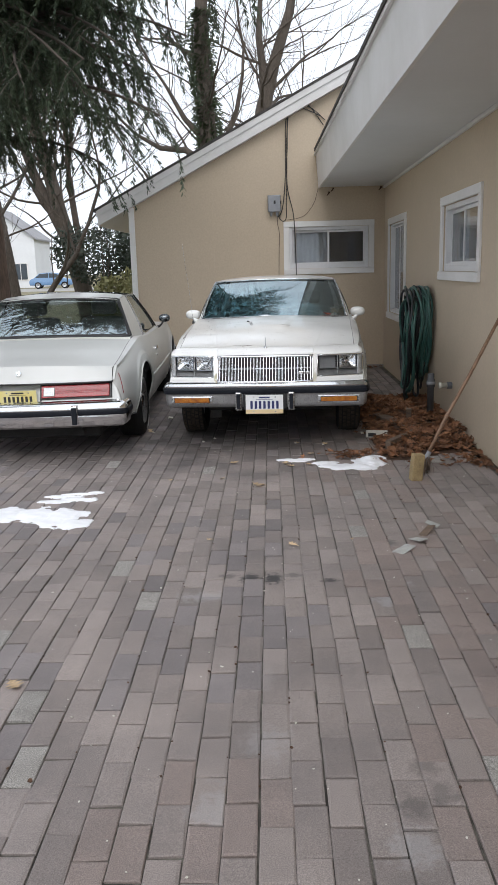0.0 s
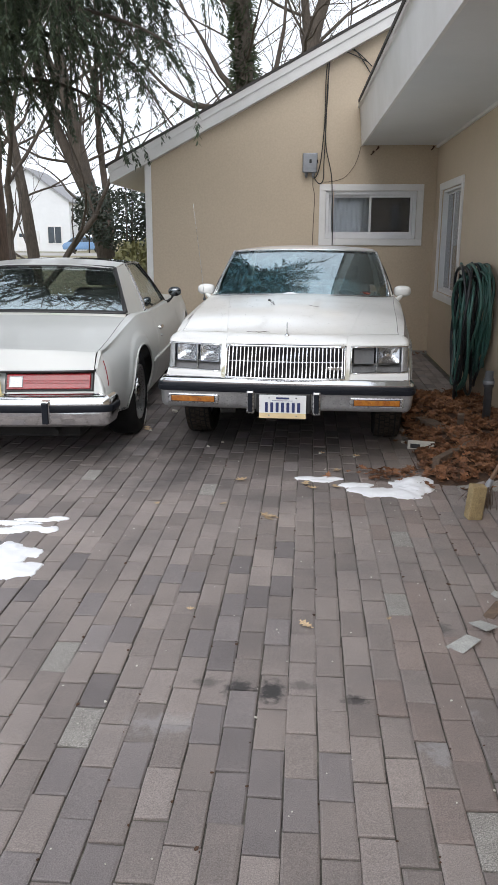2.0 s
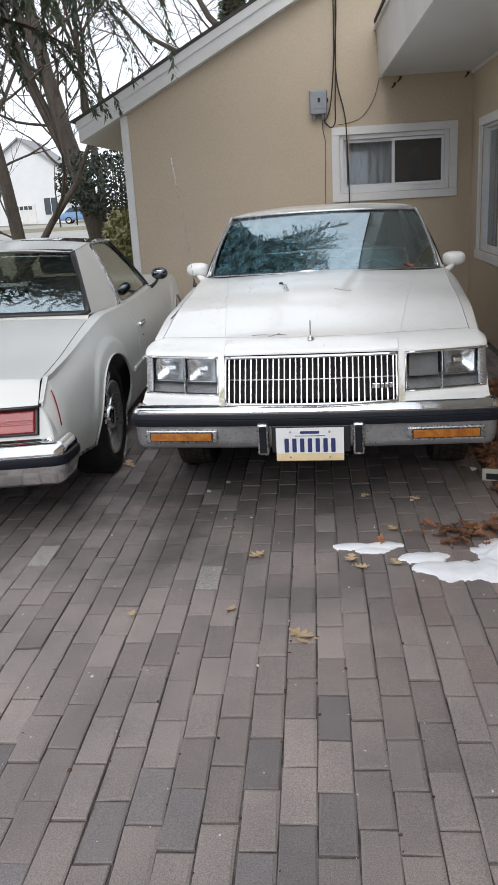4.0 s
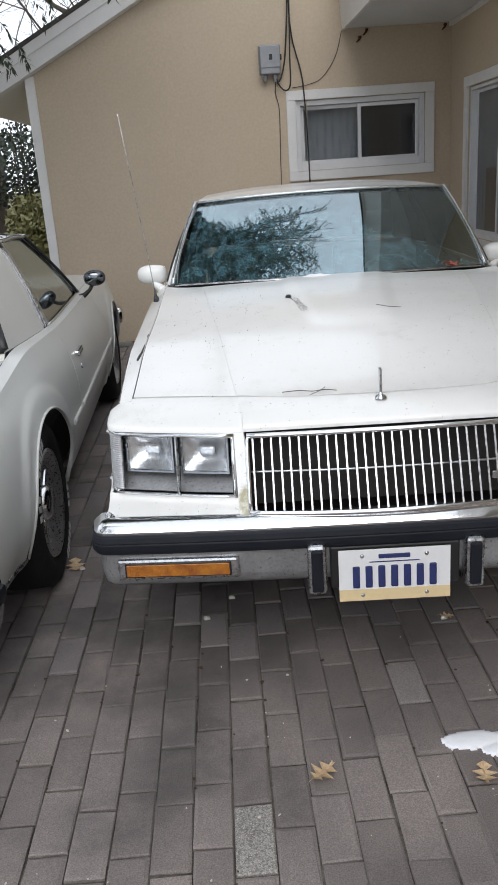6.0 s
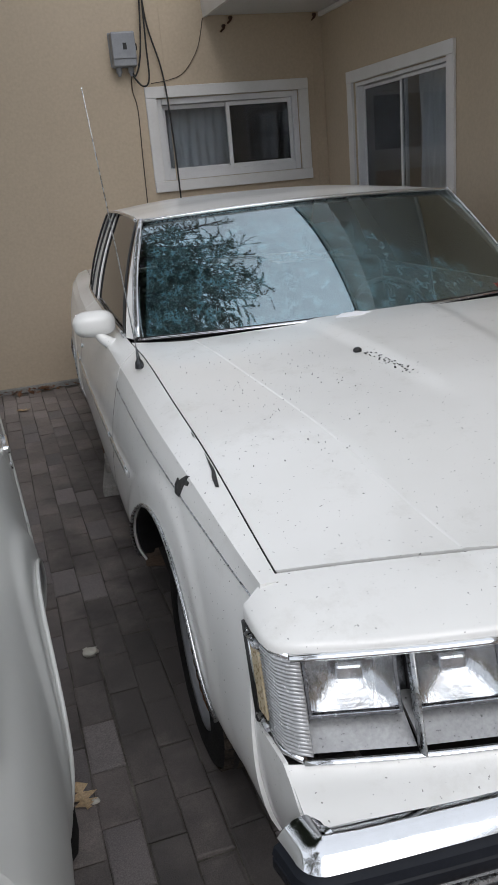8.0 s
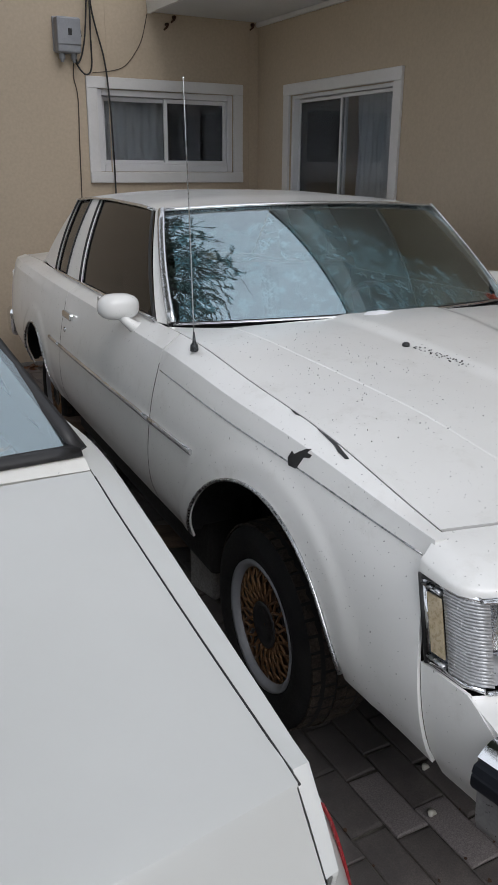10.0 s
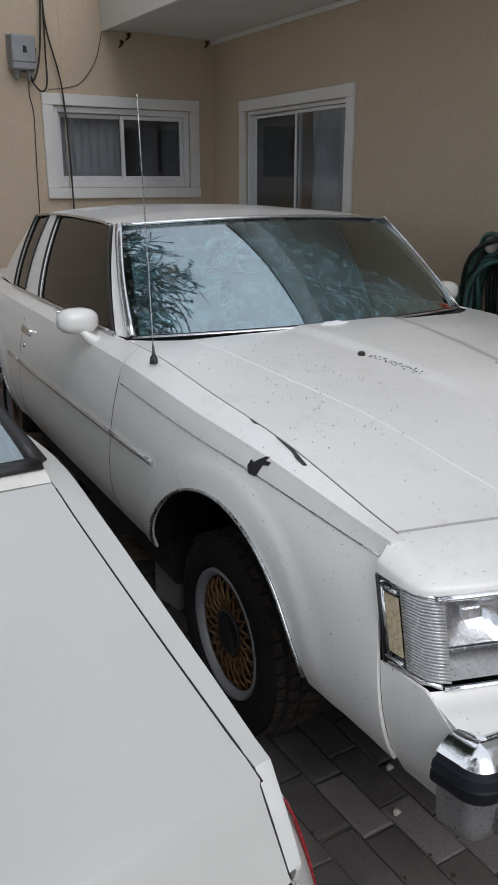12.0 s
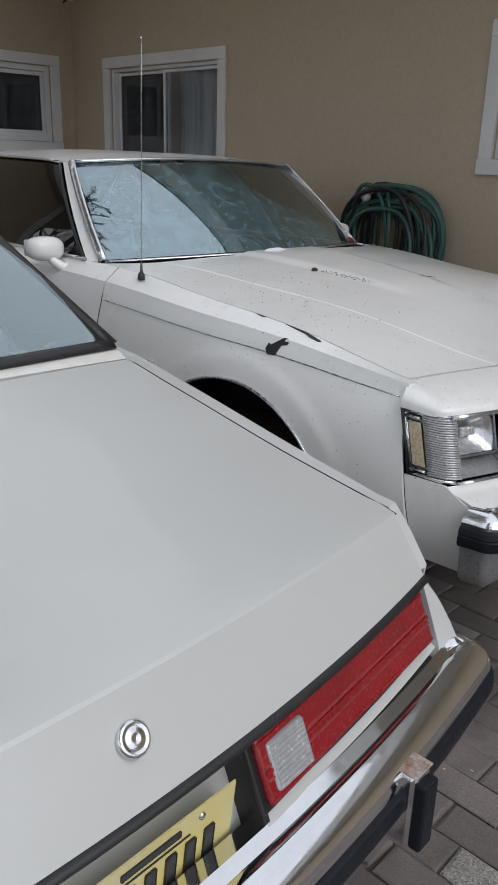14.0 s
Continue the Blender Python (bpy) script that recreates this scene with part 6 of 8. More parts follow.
def o_rail(y):
    return lerp_table([(2.3, 0.602), (3.0, 0.592), (3.5, 0.588)], y), lerp_table([(2.3, 1.262), (2.7, 1.286), (3.1, 1.286), (3.5, 1.252)], y)


def o_roof(y0, y1, u0, u1, lift=0.0):
    bm = bmesh.new()
    rows = []
    for i in range(21):
        u = u0 + (u1 - u0) * i / 20
        row = []
        for k in range(13):
            y = y0(u) + (y1(u) - y0(u)) * k / 12
            x, z = o_rail(y)
            row.append((u * x, y, z + 0.036 * (1 - abs(u) ** 2.4) + 0.004 + lift))
        rows.append(row)
    add_grid(bm, rows)
    return bm


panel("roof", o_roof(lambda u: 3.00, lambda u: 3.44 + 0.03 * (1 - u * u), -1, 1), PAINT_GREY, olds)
panel("roof_strip", o_roof(lambda u: 2.44 - 0.08 * (1 - u * u), lambda u: 2.996, -0.22, 0.22), PAINT_GREY, olds)
panel("roof_front", o_roof(lambda u: 2.43 - 0.08 * (1 - u * u), lambda u: 2.50 - 0.06 * (1 - u * u), -1, 1, 0.003), PAINT_GREY, olds)
for s in (-1, 1):
    panel("roof_glass", o_roof(lambda u: 2.505 - 0.06 * (1 - u * u), lambda u: 2.992, s * 0.225, s * 1.0, 0.004), CAR_GLASS_DARK, olds, 0.006, "dark lift-out glass roof panel")


def obelt(s, y):
    x, z = ob_.inner(y)
    return Vector((s * x, y, z))


def orail(s, y):
    x, z = o_rail(y)
    return Vector((s * x, y, z))


for s in (-1, 1):
    def osheet(b0, b1, t0, t1, bulge=0.014, inset=0.0):
        off = Vector((-s * inset, 0, 0))
        return ruled(lambda u: obelt(s, b0 + (b1 - b0) * u) + off, lambda u: orail(s, t0 + (t1 - t0) * u) + off, bulge, 8, 8, s)
    panel("front_pillar", ruled(lambda u: Vector(ow_base(s)).lerp(obelt(s, 1.97), u), lambda u: Vector(ow_top(s)).lerp(orail(s, 2.49), u), 0.010, 4, 10, s), PAINT_GREY, olds)
    panel("side_window", osheet(1.985, 3.03, 2.50, 2.95, 0.014, 0.008), CAR_GLASS, olds, 0.004, "tinted door window")
    panel("door_pillar", osheet(3.03, 3.085, 2.95, 2.985), DULL_CHROME, olds, 0.008, "bright door pillar trim")
    panel("side_window", osheet(3.088, 3.16, 2.988, 3.035, 0.014, 0.010), CAR_GLASS_DARK, olds, 0.004, "narrow dark opera window")
    panel("rear_pillar", ruled(lambda u: obelt(s, 3.163).lerp(Vector(o_base(s)) + Vector((s * 0.004, 0, -0.004)), u), lambda u: orail(s, 3.038).lerp(Vector(o_top(s)) + Vector((s * 0.003, 0, 0)), u), 0.012, 8, 8, s), PAINT_GREY, olds)
    part("window_trim", strip_along([obelt(s, y) + Vector((s * 0.004, 0, 0.005)) for y in frange(1.97, 3.10, 0.1)], 0.014, 0.012), CHROME, olds)
    part("window_trim", strip_along([orail(s, y) + Vector((s * 0.006, 0, -0.002)) for y in frange(2.46, 3.04, 0.06)], 0.014, 0.012), DULL_CHROME, olds)
    part("window_trim", strip_along([obelt(s, 1.975).lerp(orail(s, 2.49), k / 8) + Vector((s * (0.006 + 0.010 * 4 * (k / 8) * (1 - k / 8)), 0, 0)) for k in range(9)], 0.014, 0.016, (s, 0, 0.4)), BLACK, olds)

# hood and nose, mostly hidden against the house
bm = bmesh.new()
rows = []
for i in range(25):
    u = -1 + 2 * i / 24
    row = []
    for k in range(17):
        y = 0.30 + (1.86 - 0.18 * (1 - u * u) - 0.30) * k / 16
        x, z = ob_.inner(y)
        row.append((u * (x - 0.004), y, z + 0.03 * (1 - u * u)))
    rows.append(row)
add_grid(bm, rows)
panel("hood", bm, PAINT_GREY, olds)
part("nose_panel", box((-0.74, 0.12, 0.45), (0.74, 0.30, 0.80), 0.05, None, 3), PAINT_GREY, olds)
part("front_bumper", box((-0.84, 0.0, 0.38), (0.84, 0.14, 0.52), 0.04, None, 3), CHROME, olds)
part("underbody", box((-0.60, 0.25, 0.19), (0.60, 4.80, 0.34), 0.02), UNDER, olds)
part("engine_bay", box((-0.58, 0.30, 0.34), (0.58, 1.60, 0.78), 0.03), UNDER, olds)
part("boot_box", box((-0.60, 3.85, 0.34), (0.60, 4.72, 0.70), 0.03), UNDER, olds)
part("parcel_shelf", box((-0.66, 3.42, 0.80), (0.66, 3.85, 0.885), 0.01), SEAT_PALE, olds)
for s in (-1, 1):
    part("sill_inner", box((s * 0.70 - 0.08, 1.62, 0.24), (s * 0.70 + 0.08, 3.45, 0.5), 0.02), UNDER, olds)
ring = seats(olds, SEAT_PALE, 1.95, 2.25, 2.95)
for v in ring.verts:
    v.co = pose(0.36, 2.28, 0.80, 68) @ v.co
part("steering_wheel", ring, DARK, olds)
for yc in (O_AXLE_F, O_AXLE_R):
    for s in (-1, 1):
        wheel(olds, "wheel", "black tyre with raised white marks on a chrome rally wheel", Vector((s * 0.748, yc, 0.341)), s, 0.328, 0.225, "rally")
part("axle", tube([(-0.66, O_AXLE_R, 0.32), (0.66, O_AXLE_R, 0.32)], 0.05, 10), UNDER, olds)
part("axle", tube([(-0.66, O_AXLE_F, 0.28), (0.66, O_AXLE_F, 0.28)], 0.04, 10), UNDER, olds)
part("exhaust", tube([(-0.45, 4.2, 0.24), (-0.45, 4.88, 0.24)], 0.025, 10), UNDER, olds)


# ---- trees ----
def grow(bm, rng, start, heading, length, radius, level, spread=0.55, kinks=5, up=0.12, tips=None, sides=(9, 7, 6, 5, 4, 3, 3), forks=(3, 4), taper=0.72, min_r=0.004):
    """A limb with kinks, then its forks; tips collects the ends."""
    pts, rad = [Vector(start)], [radius]
    d = Vector(heading).normalized()
    end_r = radius * taper
    for k in range(kinks):
        d = (d + Vector((rng.gauss(0, 0.12), rng.gauss(0, 0.12), rng.gauss(0, 0.06) + up * 0.35))).normalized()
        pts.append(pts[-1] + d * length / kinks)
        rad.append(radius + (end_r - radius) * (k + 1) / kinks)
    add_tube(bm, pts, rad, sides[min(level, len(sides) - 1)], False)
    if level >= len(sides) - 1 or end_r < min_r:
        if tips is not None:
            tips.append((pts[-1], d))
        return
    n = rng.randint(*forks)
    for i in range(n):
        at = len(pts) - 1 if i == 0 else rng.randint(max(1, kinks // 2), kinks)
        swing = spread * (0.5 if i == 0 else 1.0)
        side = d.orthogonal().normalized()
        side.rotate(Matrix.Rotation(rng.uniform(0, 2 * math.pi), 3, d))
        dd = (d * (1 - swing * 0.5) + side * swing * rng.uniform(0.7, 1.3)).normalized()
        grow(bm, rng, pts[at], dd, length * rng.uniform(0.60, 0.82), rad[at] * (0.80 if i == 0 else rng.uniform(0.45, 0.65)), level + 1, spread, max(3, kinks - 1), up, tips, sides, forks, taper, min_r)


def trunk_tree(name, label, at, stems, seed, bark, spread=0.5, forks=(2, 3), up=0.14, levels=6):
    """stems: (points, radii) of limbs with a known lean; small limbs grow from their upper parts."""
    rng = random.Random(seed)
    t = thing(name, label, "tree", pose(*at))
    bm = bmesh.new()
    for points, radii in stems:
        pts = [Vector(p) for p in points]
        add_tube(bm, pts, radii, 12, False)
        sides = (8, 7, 6, 5, 4, 3, 3)[:levels + 1]
        d = (pts[-1] - pts[-2]).normalized()
        grow(bm, rng, pts[-1], d, 1.8, radii[-1] * 0.9, 1, spread, 5, up, None, sides, forks)
        for k in range(len(pts) + 2):
            i = rng.randint(max(1, len(pts) // 2), len(pts) - 1)
            f = rng.random()
            p, r = pts[i - 1].lerp(pts[i], f), radii[i] * rng.uniform(0.16, 0.34)
            side = Vector((rng.gauss(0, 1), rng.gauss(0, 0.6), rng.uniform(0.2, 0.9))).normalized()
            grow(bm, rng, p, side, rng.uniform(1.1, 2.0), r, 2, spread, 5, up, None, sides, forks)
    smooth(bm)
    part("trunk", bm, bark, t)
    return t


def bare_tree(name, label, at, stems, seed, bark, levels=6, spread=0.55, forks=(2, 4), up=0.12):
    """stems: (heading, length, radius) of each stem that leaves the ground."""
    rng = random.Random(seed)
    t = thing(name, label, "tree", pose(*at))
    bm = bmesh.new()
    for heading, length, radius in stems:
        base = Vector((rng.uniform(-0.1, 0.1), rng.uniform(-0.1, 0.1), -0.1)) if len(stems) > 1 else Vector((0, 0, -0.1))
        add_tube(bm, [base, base + Vector((0, 0, 0.18)), base + Vector((0, 0, 0.5))], [radius * 1.5, radius * 1.15, radius], 10, False)
        grow(bm, rng, base + Vector((0, 0, 0.12)), heading, length, radius, 0, spread, 6, up, None, (10, 8, 6, 5, 4, 3, 3)[:levels + 1], forks)
    smooth(bm)
    part("trunk", bm, bark, t)
    return t


def add_blade(bm, p, d, side, length, width):
    a = bm.verts.new(p - side * width * 0.25)
    b = bm.verts.new(p + d * length * 0.45 + side * width)
    c = bm.verts.new(p + d * length)
    e = bm.verts.new(p + d * length * 0.45 - side * width)
    bm.faces.new((a, b, c, e))


def needle_spray(bm, rng, start, heading, length, droop, density=26, blade=0.075):
    """A drooping twig clothed in flat needle sprays."""
    pts = [Vector(start)]
    d = Vector(heading).normalized()
    steps = 6
    for k in range(steps):
        d = (d + Vector((rng.gauss(0, 0.10), rng.gauss(0, 0.10), -droop / steps * 1.6))).normalized()
        pts.append(pts[-1] + d * length / steps)
    n = int(density * length / 0.4)
    for i in range(n):
        f = rng.random() * steps
        k = min(steps - 1, int(f))
        p = pts[k].lerp(pts[k + 1], f - k)
        dd = (pts[k + 1] - pts[k]).normalized()
        side = dd.orthogonal().normalized()
        side.rotate(Matrix.Rotation(rng.uniform(0, 2 * math.pi), 3, dd))
        out = (dd * 0.65 + side * 0.75 + Vector((0, 0, -0.25))).normalized()
        add_blade(bm, p, out, out.cross(dd).normalized(), blade * rng.uniform(0.6, 1.35), blade * 0.13)
    return pts


def hemlock(name, label, at, height, trunk_r, limbs, seed, needles, bark, z_low, reach, blade=0.075, twigs=13, only=None, extra=()):
    """A conifer with drooping limbs; only: (from, to) compass range in degrees that carries limbs."""
    rng = random.Random(seed)
    t = thing(name, label, "tree", pose(*at))
    wood, leaf = bmesh.new(), bmesh.new()
    pts = [Vector((0.03 * math.sin(k * 1.3), 0.03 * math.cos(k * 1.7), height * k / 10 - 0.1)) for k in range(11)]
    trunk = bmesh.new()
    add_tube(trunk, pts, [trunk_r * (1.25 if k == 0 else 1.0) * (1 - 0.085 * k) for k in range(11)], 14, False)
    plan = []
    for i in range(limbs):
        z = z_low + (height - z_low) * (i / limbs) ** 1.15
        plan.append((z, rng.uniform(*(only or (0, 360))), reach * (1 - 0.75 * (z - z_low) / (height - z_low)) * rng.uniform(0.65, 1.1)))
    for z0, number, far, compass in extra[:3]:
        plan += [(z0 + rng.uniform(0, 3.2), rng.uniform(*compass), far * rng.uniform(0.75, 1.05)) for i in range(number)]
    high = random.Random(seed + 100)
    for z0, number, far, compass in extra[3:]:
        plan += [(z0 + high.uniform(0, 3.2), high.uniform(*compass), far * high.uniform(0.75, 1.05)) for i in range(number)]
    for z, a, r in plan:
        a = radians(a)
        d = Vector((math.cos(a), math.sin(a), 0.18))
        limb = [Vector((0, 0, z))]
        for k in range(8):
            d = (d + Vector((rng.gauss(0, 0.06), rng.gauss(0, 0.06), -0.085))).normalized()
            limb.append(limb[-1] + d * r / 8)
        add_tube(wood, limb, [trunk_r * 0.22 * (1 - k / 9.5) + 0.004 for k in range(9)], 5, False)
        for j in range(twigs):
            f = 1.2 + (j + rng.random()) / twigs * 6.8
            k = min(7, int(f))
            p = limb[k].lerp(limb[k + 1], f - k)
            dd = (limb[k + 1] - limb[k]).normalized()
            side = dd.cross(Vector((0, 0, 1))).normalized() * rng.choice((-1, 1))
            head = (dd * 0.6 + side * rng.uniform(0.3, 1.0) + Vector((0, 0, -0.2))).normalized()
            tw = needle_spray(leaf, rng, p, head, rng.uniform(0.45, 1.0), rng.uniform(0.5, 1.5), 34 if blade > 0.07 else 52, blade)
            add_tube(wood, tw[:5], [0.006, 0.005, 0.004, 0.003, 0.002], 3, False)
    part("trunk", smooth(trunk), bark, t)
    part("limb", smooth(wood), TWIG, t)
    tagged(part("crown", leaf, needles, t), kind="stuff")
    return t


def leafy_mass(name, label, category, at, size, count, seed, material, blade, stems=0, stem_mat=None):
    rng = random.Random(seed)
    t = thing(name, label, category, pose(*at))
    bm = bmesh.new()
    for i in range(count):
        while True:
            p = Vector((rng.uniform(-1, 1), rng.uniform(-1, 1), rng.uniform(-1, 1)))
            if p.length < 1 and p.length > rng.random() ** 0.6 * 0.9:
                break
        q = Vector((p.x * size[0], p.y * size[1], (p.z + 1) * size[2] * (1 + 0.25 * noise.noise((p.x * 2 + seed, p.y * 2, 1)))))
        d = Vector((rng.gauss(0, 1), rng.gauss(0, 1), rng.gauss(-0.2, 0.8))).normalized()
        add_blade(bm, q, d, d.orthogonal().normalized(), blade * rng.uniform(0.6, 1.4), blade * 0.3)
    tagged(part("crown", bm, material, t), kind="stuff")
    if stems:
        bm = bmesh.new()
        for i in range(stems):
            x, y = rng.uniform(-0.9, 0.9) * size[0], rng.uniform(-0.9, 0.9) * size[1]
            h = size[2] * rng.uniform(1.3, 2.2)
            add_tube(bm, [(x, y, -0.05), (x + rng.gauss(0, 0.05), y, h * 0.5), (x + rng.gauss(0, 0.15), y, h)], [0.02, 0.016, 0.006], 5, False)
        tagged(part("stems", bm, stem_mat or TWIG, t), kind="stuff")
    return t


# hemlock beside the parked coupe, its limbs hanging over the drive
hemlock("conifer", "tall hemlock with drooping dark green sprays over the drive", (-4.12, 11.5, 0), 12.0, 0.17, 96, 11, NEEDLE, BARK_RED, 3.2, 2.6, 0.062, 24, (-170, -18), ((5.0, 44, 4.6, (-82, -36)), (3.7, 60, 4.4, (-78, -40)), (4.2, 22, 3.0, (-110, -35)), (8.6, 36, 4.9, (-42, 10))))
hemlock("conifer", "hemlock with hanging dark green sprays behind the house corner", (-9.5, 17.5, 0), 11.0, 0.2, 46, 12, NEEDLE, BARK_RED, 2.6, 3.6, 0.11, 12)
# conifers on the near side of the drive, out of the direct view
hemlock("conifer", "tall hemlock with drooping dark green sprays beside the drive", (-5.6, 4.6, 0), 12.5, 0.2, 60, 13, NEEDLE, BARK_RED, 3.4, 3.6, 0.11, 12)
# many-stemmed small tree, bare
bare_tree("bare_tree", "bare many-stemmed small tree with crooked dark limbs", (-5.9, 17.4, 0), [((-0.32, 0.1, 1), 2.3, 0.085), ((0.10, 0.05, 1), 2.5, 0.09), ((0.62, -0.1, 1), 2.4, 0.075)], 21, BARK, 6, 0.62, (2, 3), 0.10)
trunk_tree("bare_tree", "tall bare tree with a leaning forked trunk", (-5.5, 23.0, 0), [
    ([(0.10, 0, -0.1), (0.02, 0, 0.4), (-0.12, 0, 1.1), (-0.36, 0.05, 2.1), (-0.62, 0.05, 3.1), (-0.92, 0, 4.6), (-1.20, 0.1, 6.2), (-1.3, 0.1, 8.0)], [0.36, 0.27, 0.25, 0.24, 0.20, 0.17, 0.14, 0.10]),
    ([(-0.42, 0.05, 2.3), (-0.85, 0.1, 3.2), (-1.30, 0.15, 4.2), (-1.75, 0.2, 5.6), (-1.95, 0.2, 7.2)], [0.17, 0.15, 0.13, 0.11, 0.08]),
    ([(-0.75, 0, 3.7), (-1.0, -0.1, 4.9), (-1.55, -0.1, 6.3), (-1.7, 0, 7.8)], [0.12, 0.11, 0.09, 0.06])], 22, BARK)
trunk_tree("bare_tree", "slim bare tree beside the forked tree", (-7.3, 22.0, 0), [([(0.1, 0, -0.1), (0.05, 0, 0.8), (-0.1, 0, 2.2), (-0.35, 0, 4.0), (-0.5, 0, 6.0)], [0.20, 0.16, 0.14, 0.11, 0.08])], 26, BARK)
IVY_TRUNK = [(0, 0, -0.1), (0.02, 0, 2.0), (0.05, 0, 4.0), (-0.02, 0, 6.0), (-0.12, 0, 8.0), (-0.02, 0, 10.5)]
trunk_tree("bare_tree", "tall ivy-clad bare tree behind the roof", (-2.05, 25.5, 0), [
    (IVY_TRUNK, [0.40, 0.32, 0.30, 0.26, 0.22, 0.15]),
    ([(0.0, 0, 4.6), (-0.7, 0.1, 5.1), (-1.5, 0.2, 5.2), (-2.2, 0.2, 5.6)], [0.12, 0.10, 0.08, 0.05]),
    ([(0.0, 0, 4.9), (0.55, 0, 5.4), (0.9, 0, 6.2), (1.1, 0, 7.2)], [0.11, 0.09, 0.07, 0.05]),
    ([(-0.05, 0, 5.3), (-0.7, 0, 6.0), (-1.2, 0, 6.9)], [0.11, 0.08, 0.05])], 23, BARK)
trunk_tree("bare_tree", "tall bare tree with spreading limbs behind the roof", (-0.75, 28.0, 0), [
    ([(0, 0, -0.1), (0.1, 0, 3.0), (0.25, 0, 5.6), (0.36, 0, 6.6), (0.75, 0, 8.0), (1.3, 0, 9.6), (1.6, 0, 11.5)], [0.38, 0.32, 0.28, 0.25, 0.20, 0.15, 0.09]),
    ([(0.42, 0, 6.9), (0.40, 0, 7.8), (0.28, 0, 8.9), (0.4, 0, 10.6)], [0.16, 0.14, 0.11, 0.06])], 24, BARK)
rng = random.Random(9)
for k, (x, y, h) in enumerate(((-10.5, 26, 4.6), (-8.0, 33, 5.2), (-13.5, 36, 5.5), (-4.0, 38, 5.4), (1.5, 41, 6.0), (4.5, 35, 6.0))):
    bare_tree("bare_tree", "slender bare tree in the distance", (x, y, 0), [((rng.uniform(-0.1, 0.1), 0, 1), h, 0.16)], 40 + k, TWIG, 6, 0.55, (2, 4), 0.14)
# ivy on the tall trunk
ivy_rng = random.Random(3)
bm = bmesh.new()
for i in range(5200):
    a, z = ivy_rng.uniform(0, 2 * math.pi), ivy_rng.uniform(1.5, 9.0)
    r = 0.30 - 0.012 * z + 0.34 * max(0.0, noise.noise((math.cos(a) * 2.5, math.sin(a) * 2.5, z * 1.3)) + ivy_rng.uniform(-0.15, 0.25))
    d = Vector((math.cos(a), math.sin(a), ivy_rng.uniform(-0.9, 0.4))).normalized()
    add_blade(bm, Vector((-2.05 + lerp_table([(q[2], q[0]) for q in IVY_TRUNK], z) + r * math.cos(a), 25.5 + r * math.sin(a), z)), d, d.orthogonal().normalized(), 0.13, 0.04)
tagged(part("ivy", bm, IVY), "dark green ivy climbing the tall bare trunk", "ivy", kind="stuff")
leafy_mass("evergreen_bush", "dark yew with spreading branches by the house corner", "bush", (-4.6, 22.0, 1.15), (1.6, 1.2, 0.85), 4200, 31, NEEDLE_DARK, 0.105, 10, BARK)
leafy_mass("evergreen_bush", "dark yew with spreading branches by the house corner", "bush", (-3.5, 21.5, 1.3), (0.9, 0.9, 0.80), 2600, 32, NEEDLE_DARK, 0.10, 8, BARK)
leafy_mass("bamboo_thicket", "pale green bamboo thicket behind the house corner", "thicket", (-3.9, 20.6, 0.0), (0.95, 0.45, 0.72), 3600, 33, BAMBOO, 0.12, 40, BAMBOO)

# ---- across the street ----
def far_house(at, turn, label, wide, deep, high, ridge, windows, garage=None):
    h = thing("house", label, "house", pose(*at, 0, 0, turn))
    bm = bmesh.new()
    add_prism(bm, [(0, 0, -0.3), (wide, 0, -0.3), (wide, 0, high), (wide / 2, 0, high + ridge), (0, 0, high)], (0, deep, 0))
    bmesh.ops.recalc_face_normals(bm, faces=bm.faces[:])
    part("wall", bm, FAR_WHITE, h)
    for sgn in (0, 1):
        x0, x1 = (-0.4, wide / 2) if sgn == 0 else (wide + 0.4, wide / 2)
        z0 = high - 0.4 * ridge / (wide / 2)
        part("roof", prism([(x0, -0.4, z0 + 0.02), (x1, -0.4, high + ridge + 0.02), (x1, -0.4, high + ridge + 0.22), (x0, -0.4, z0 + 0.22)], (0, deep + 0.8, 0)), FAR_ROOF, h)
    for x, z, w, t in windows:
        f = part("window", box((x - w / 2 - 0.12, -0.06, z - 0.12), (x + w / 2 + 0.12, 0.02, z + t + 0.12), 0.02), TRIM, h)
        part("pane", box((x - w / 2, -0.075, z), (x - 0.04, -0.05, z + t)), FAR_GLASS, f)
        part("pane", box((x + 0.04, -0.075, z), (x + w / 2, -0.05, z + t)), FAR_GLASS, f)
    if garage:
        x, w, t = garage
        g = part("garage_door", box((x - w / 2, -0.08, 0), (x + w / 2, 0.02, t), 0.02), TRIM, h)
        for k in range(4):
            part("pane", box((x - w / 2 + 0.3 + k * (w - 0.6) / 4, -0.1, t - 0.65), (x - w / 2 + 0.2 + (k + 1) * (w - 0.6) / 4, -0.07, t - 0.25)), FAR_GLASS, g)
    return h


far_house((-36.9, 93, 0), 4, "white two-storey house with a garage across the street", 9.2, 9, 5.6, 3.4, [(7.4, 0.9, 1.5, 1.8), (2.0, 3.2, 1.2, 1.5)], (4.3, 2.6, 2.2))
far_house((-54, 90, 0), 4, "white two-storey house beyond bare trees", 13, 9, 5.4, 3.6, [(10.2, 3.3, 1.2, 1.5), (7.2, 3.3, 1.2, 1.5), (11.0, 0.9, 1.2, 1.4), (3.5, 3.3, 1.2, 1.5)])


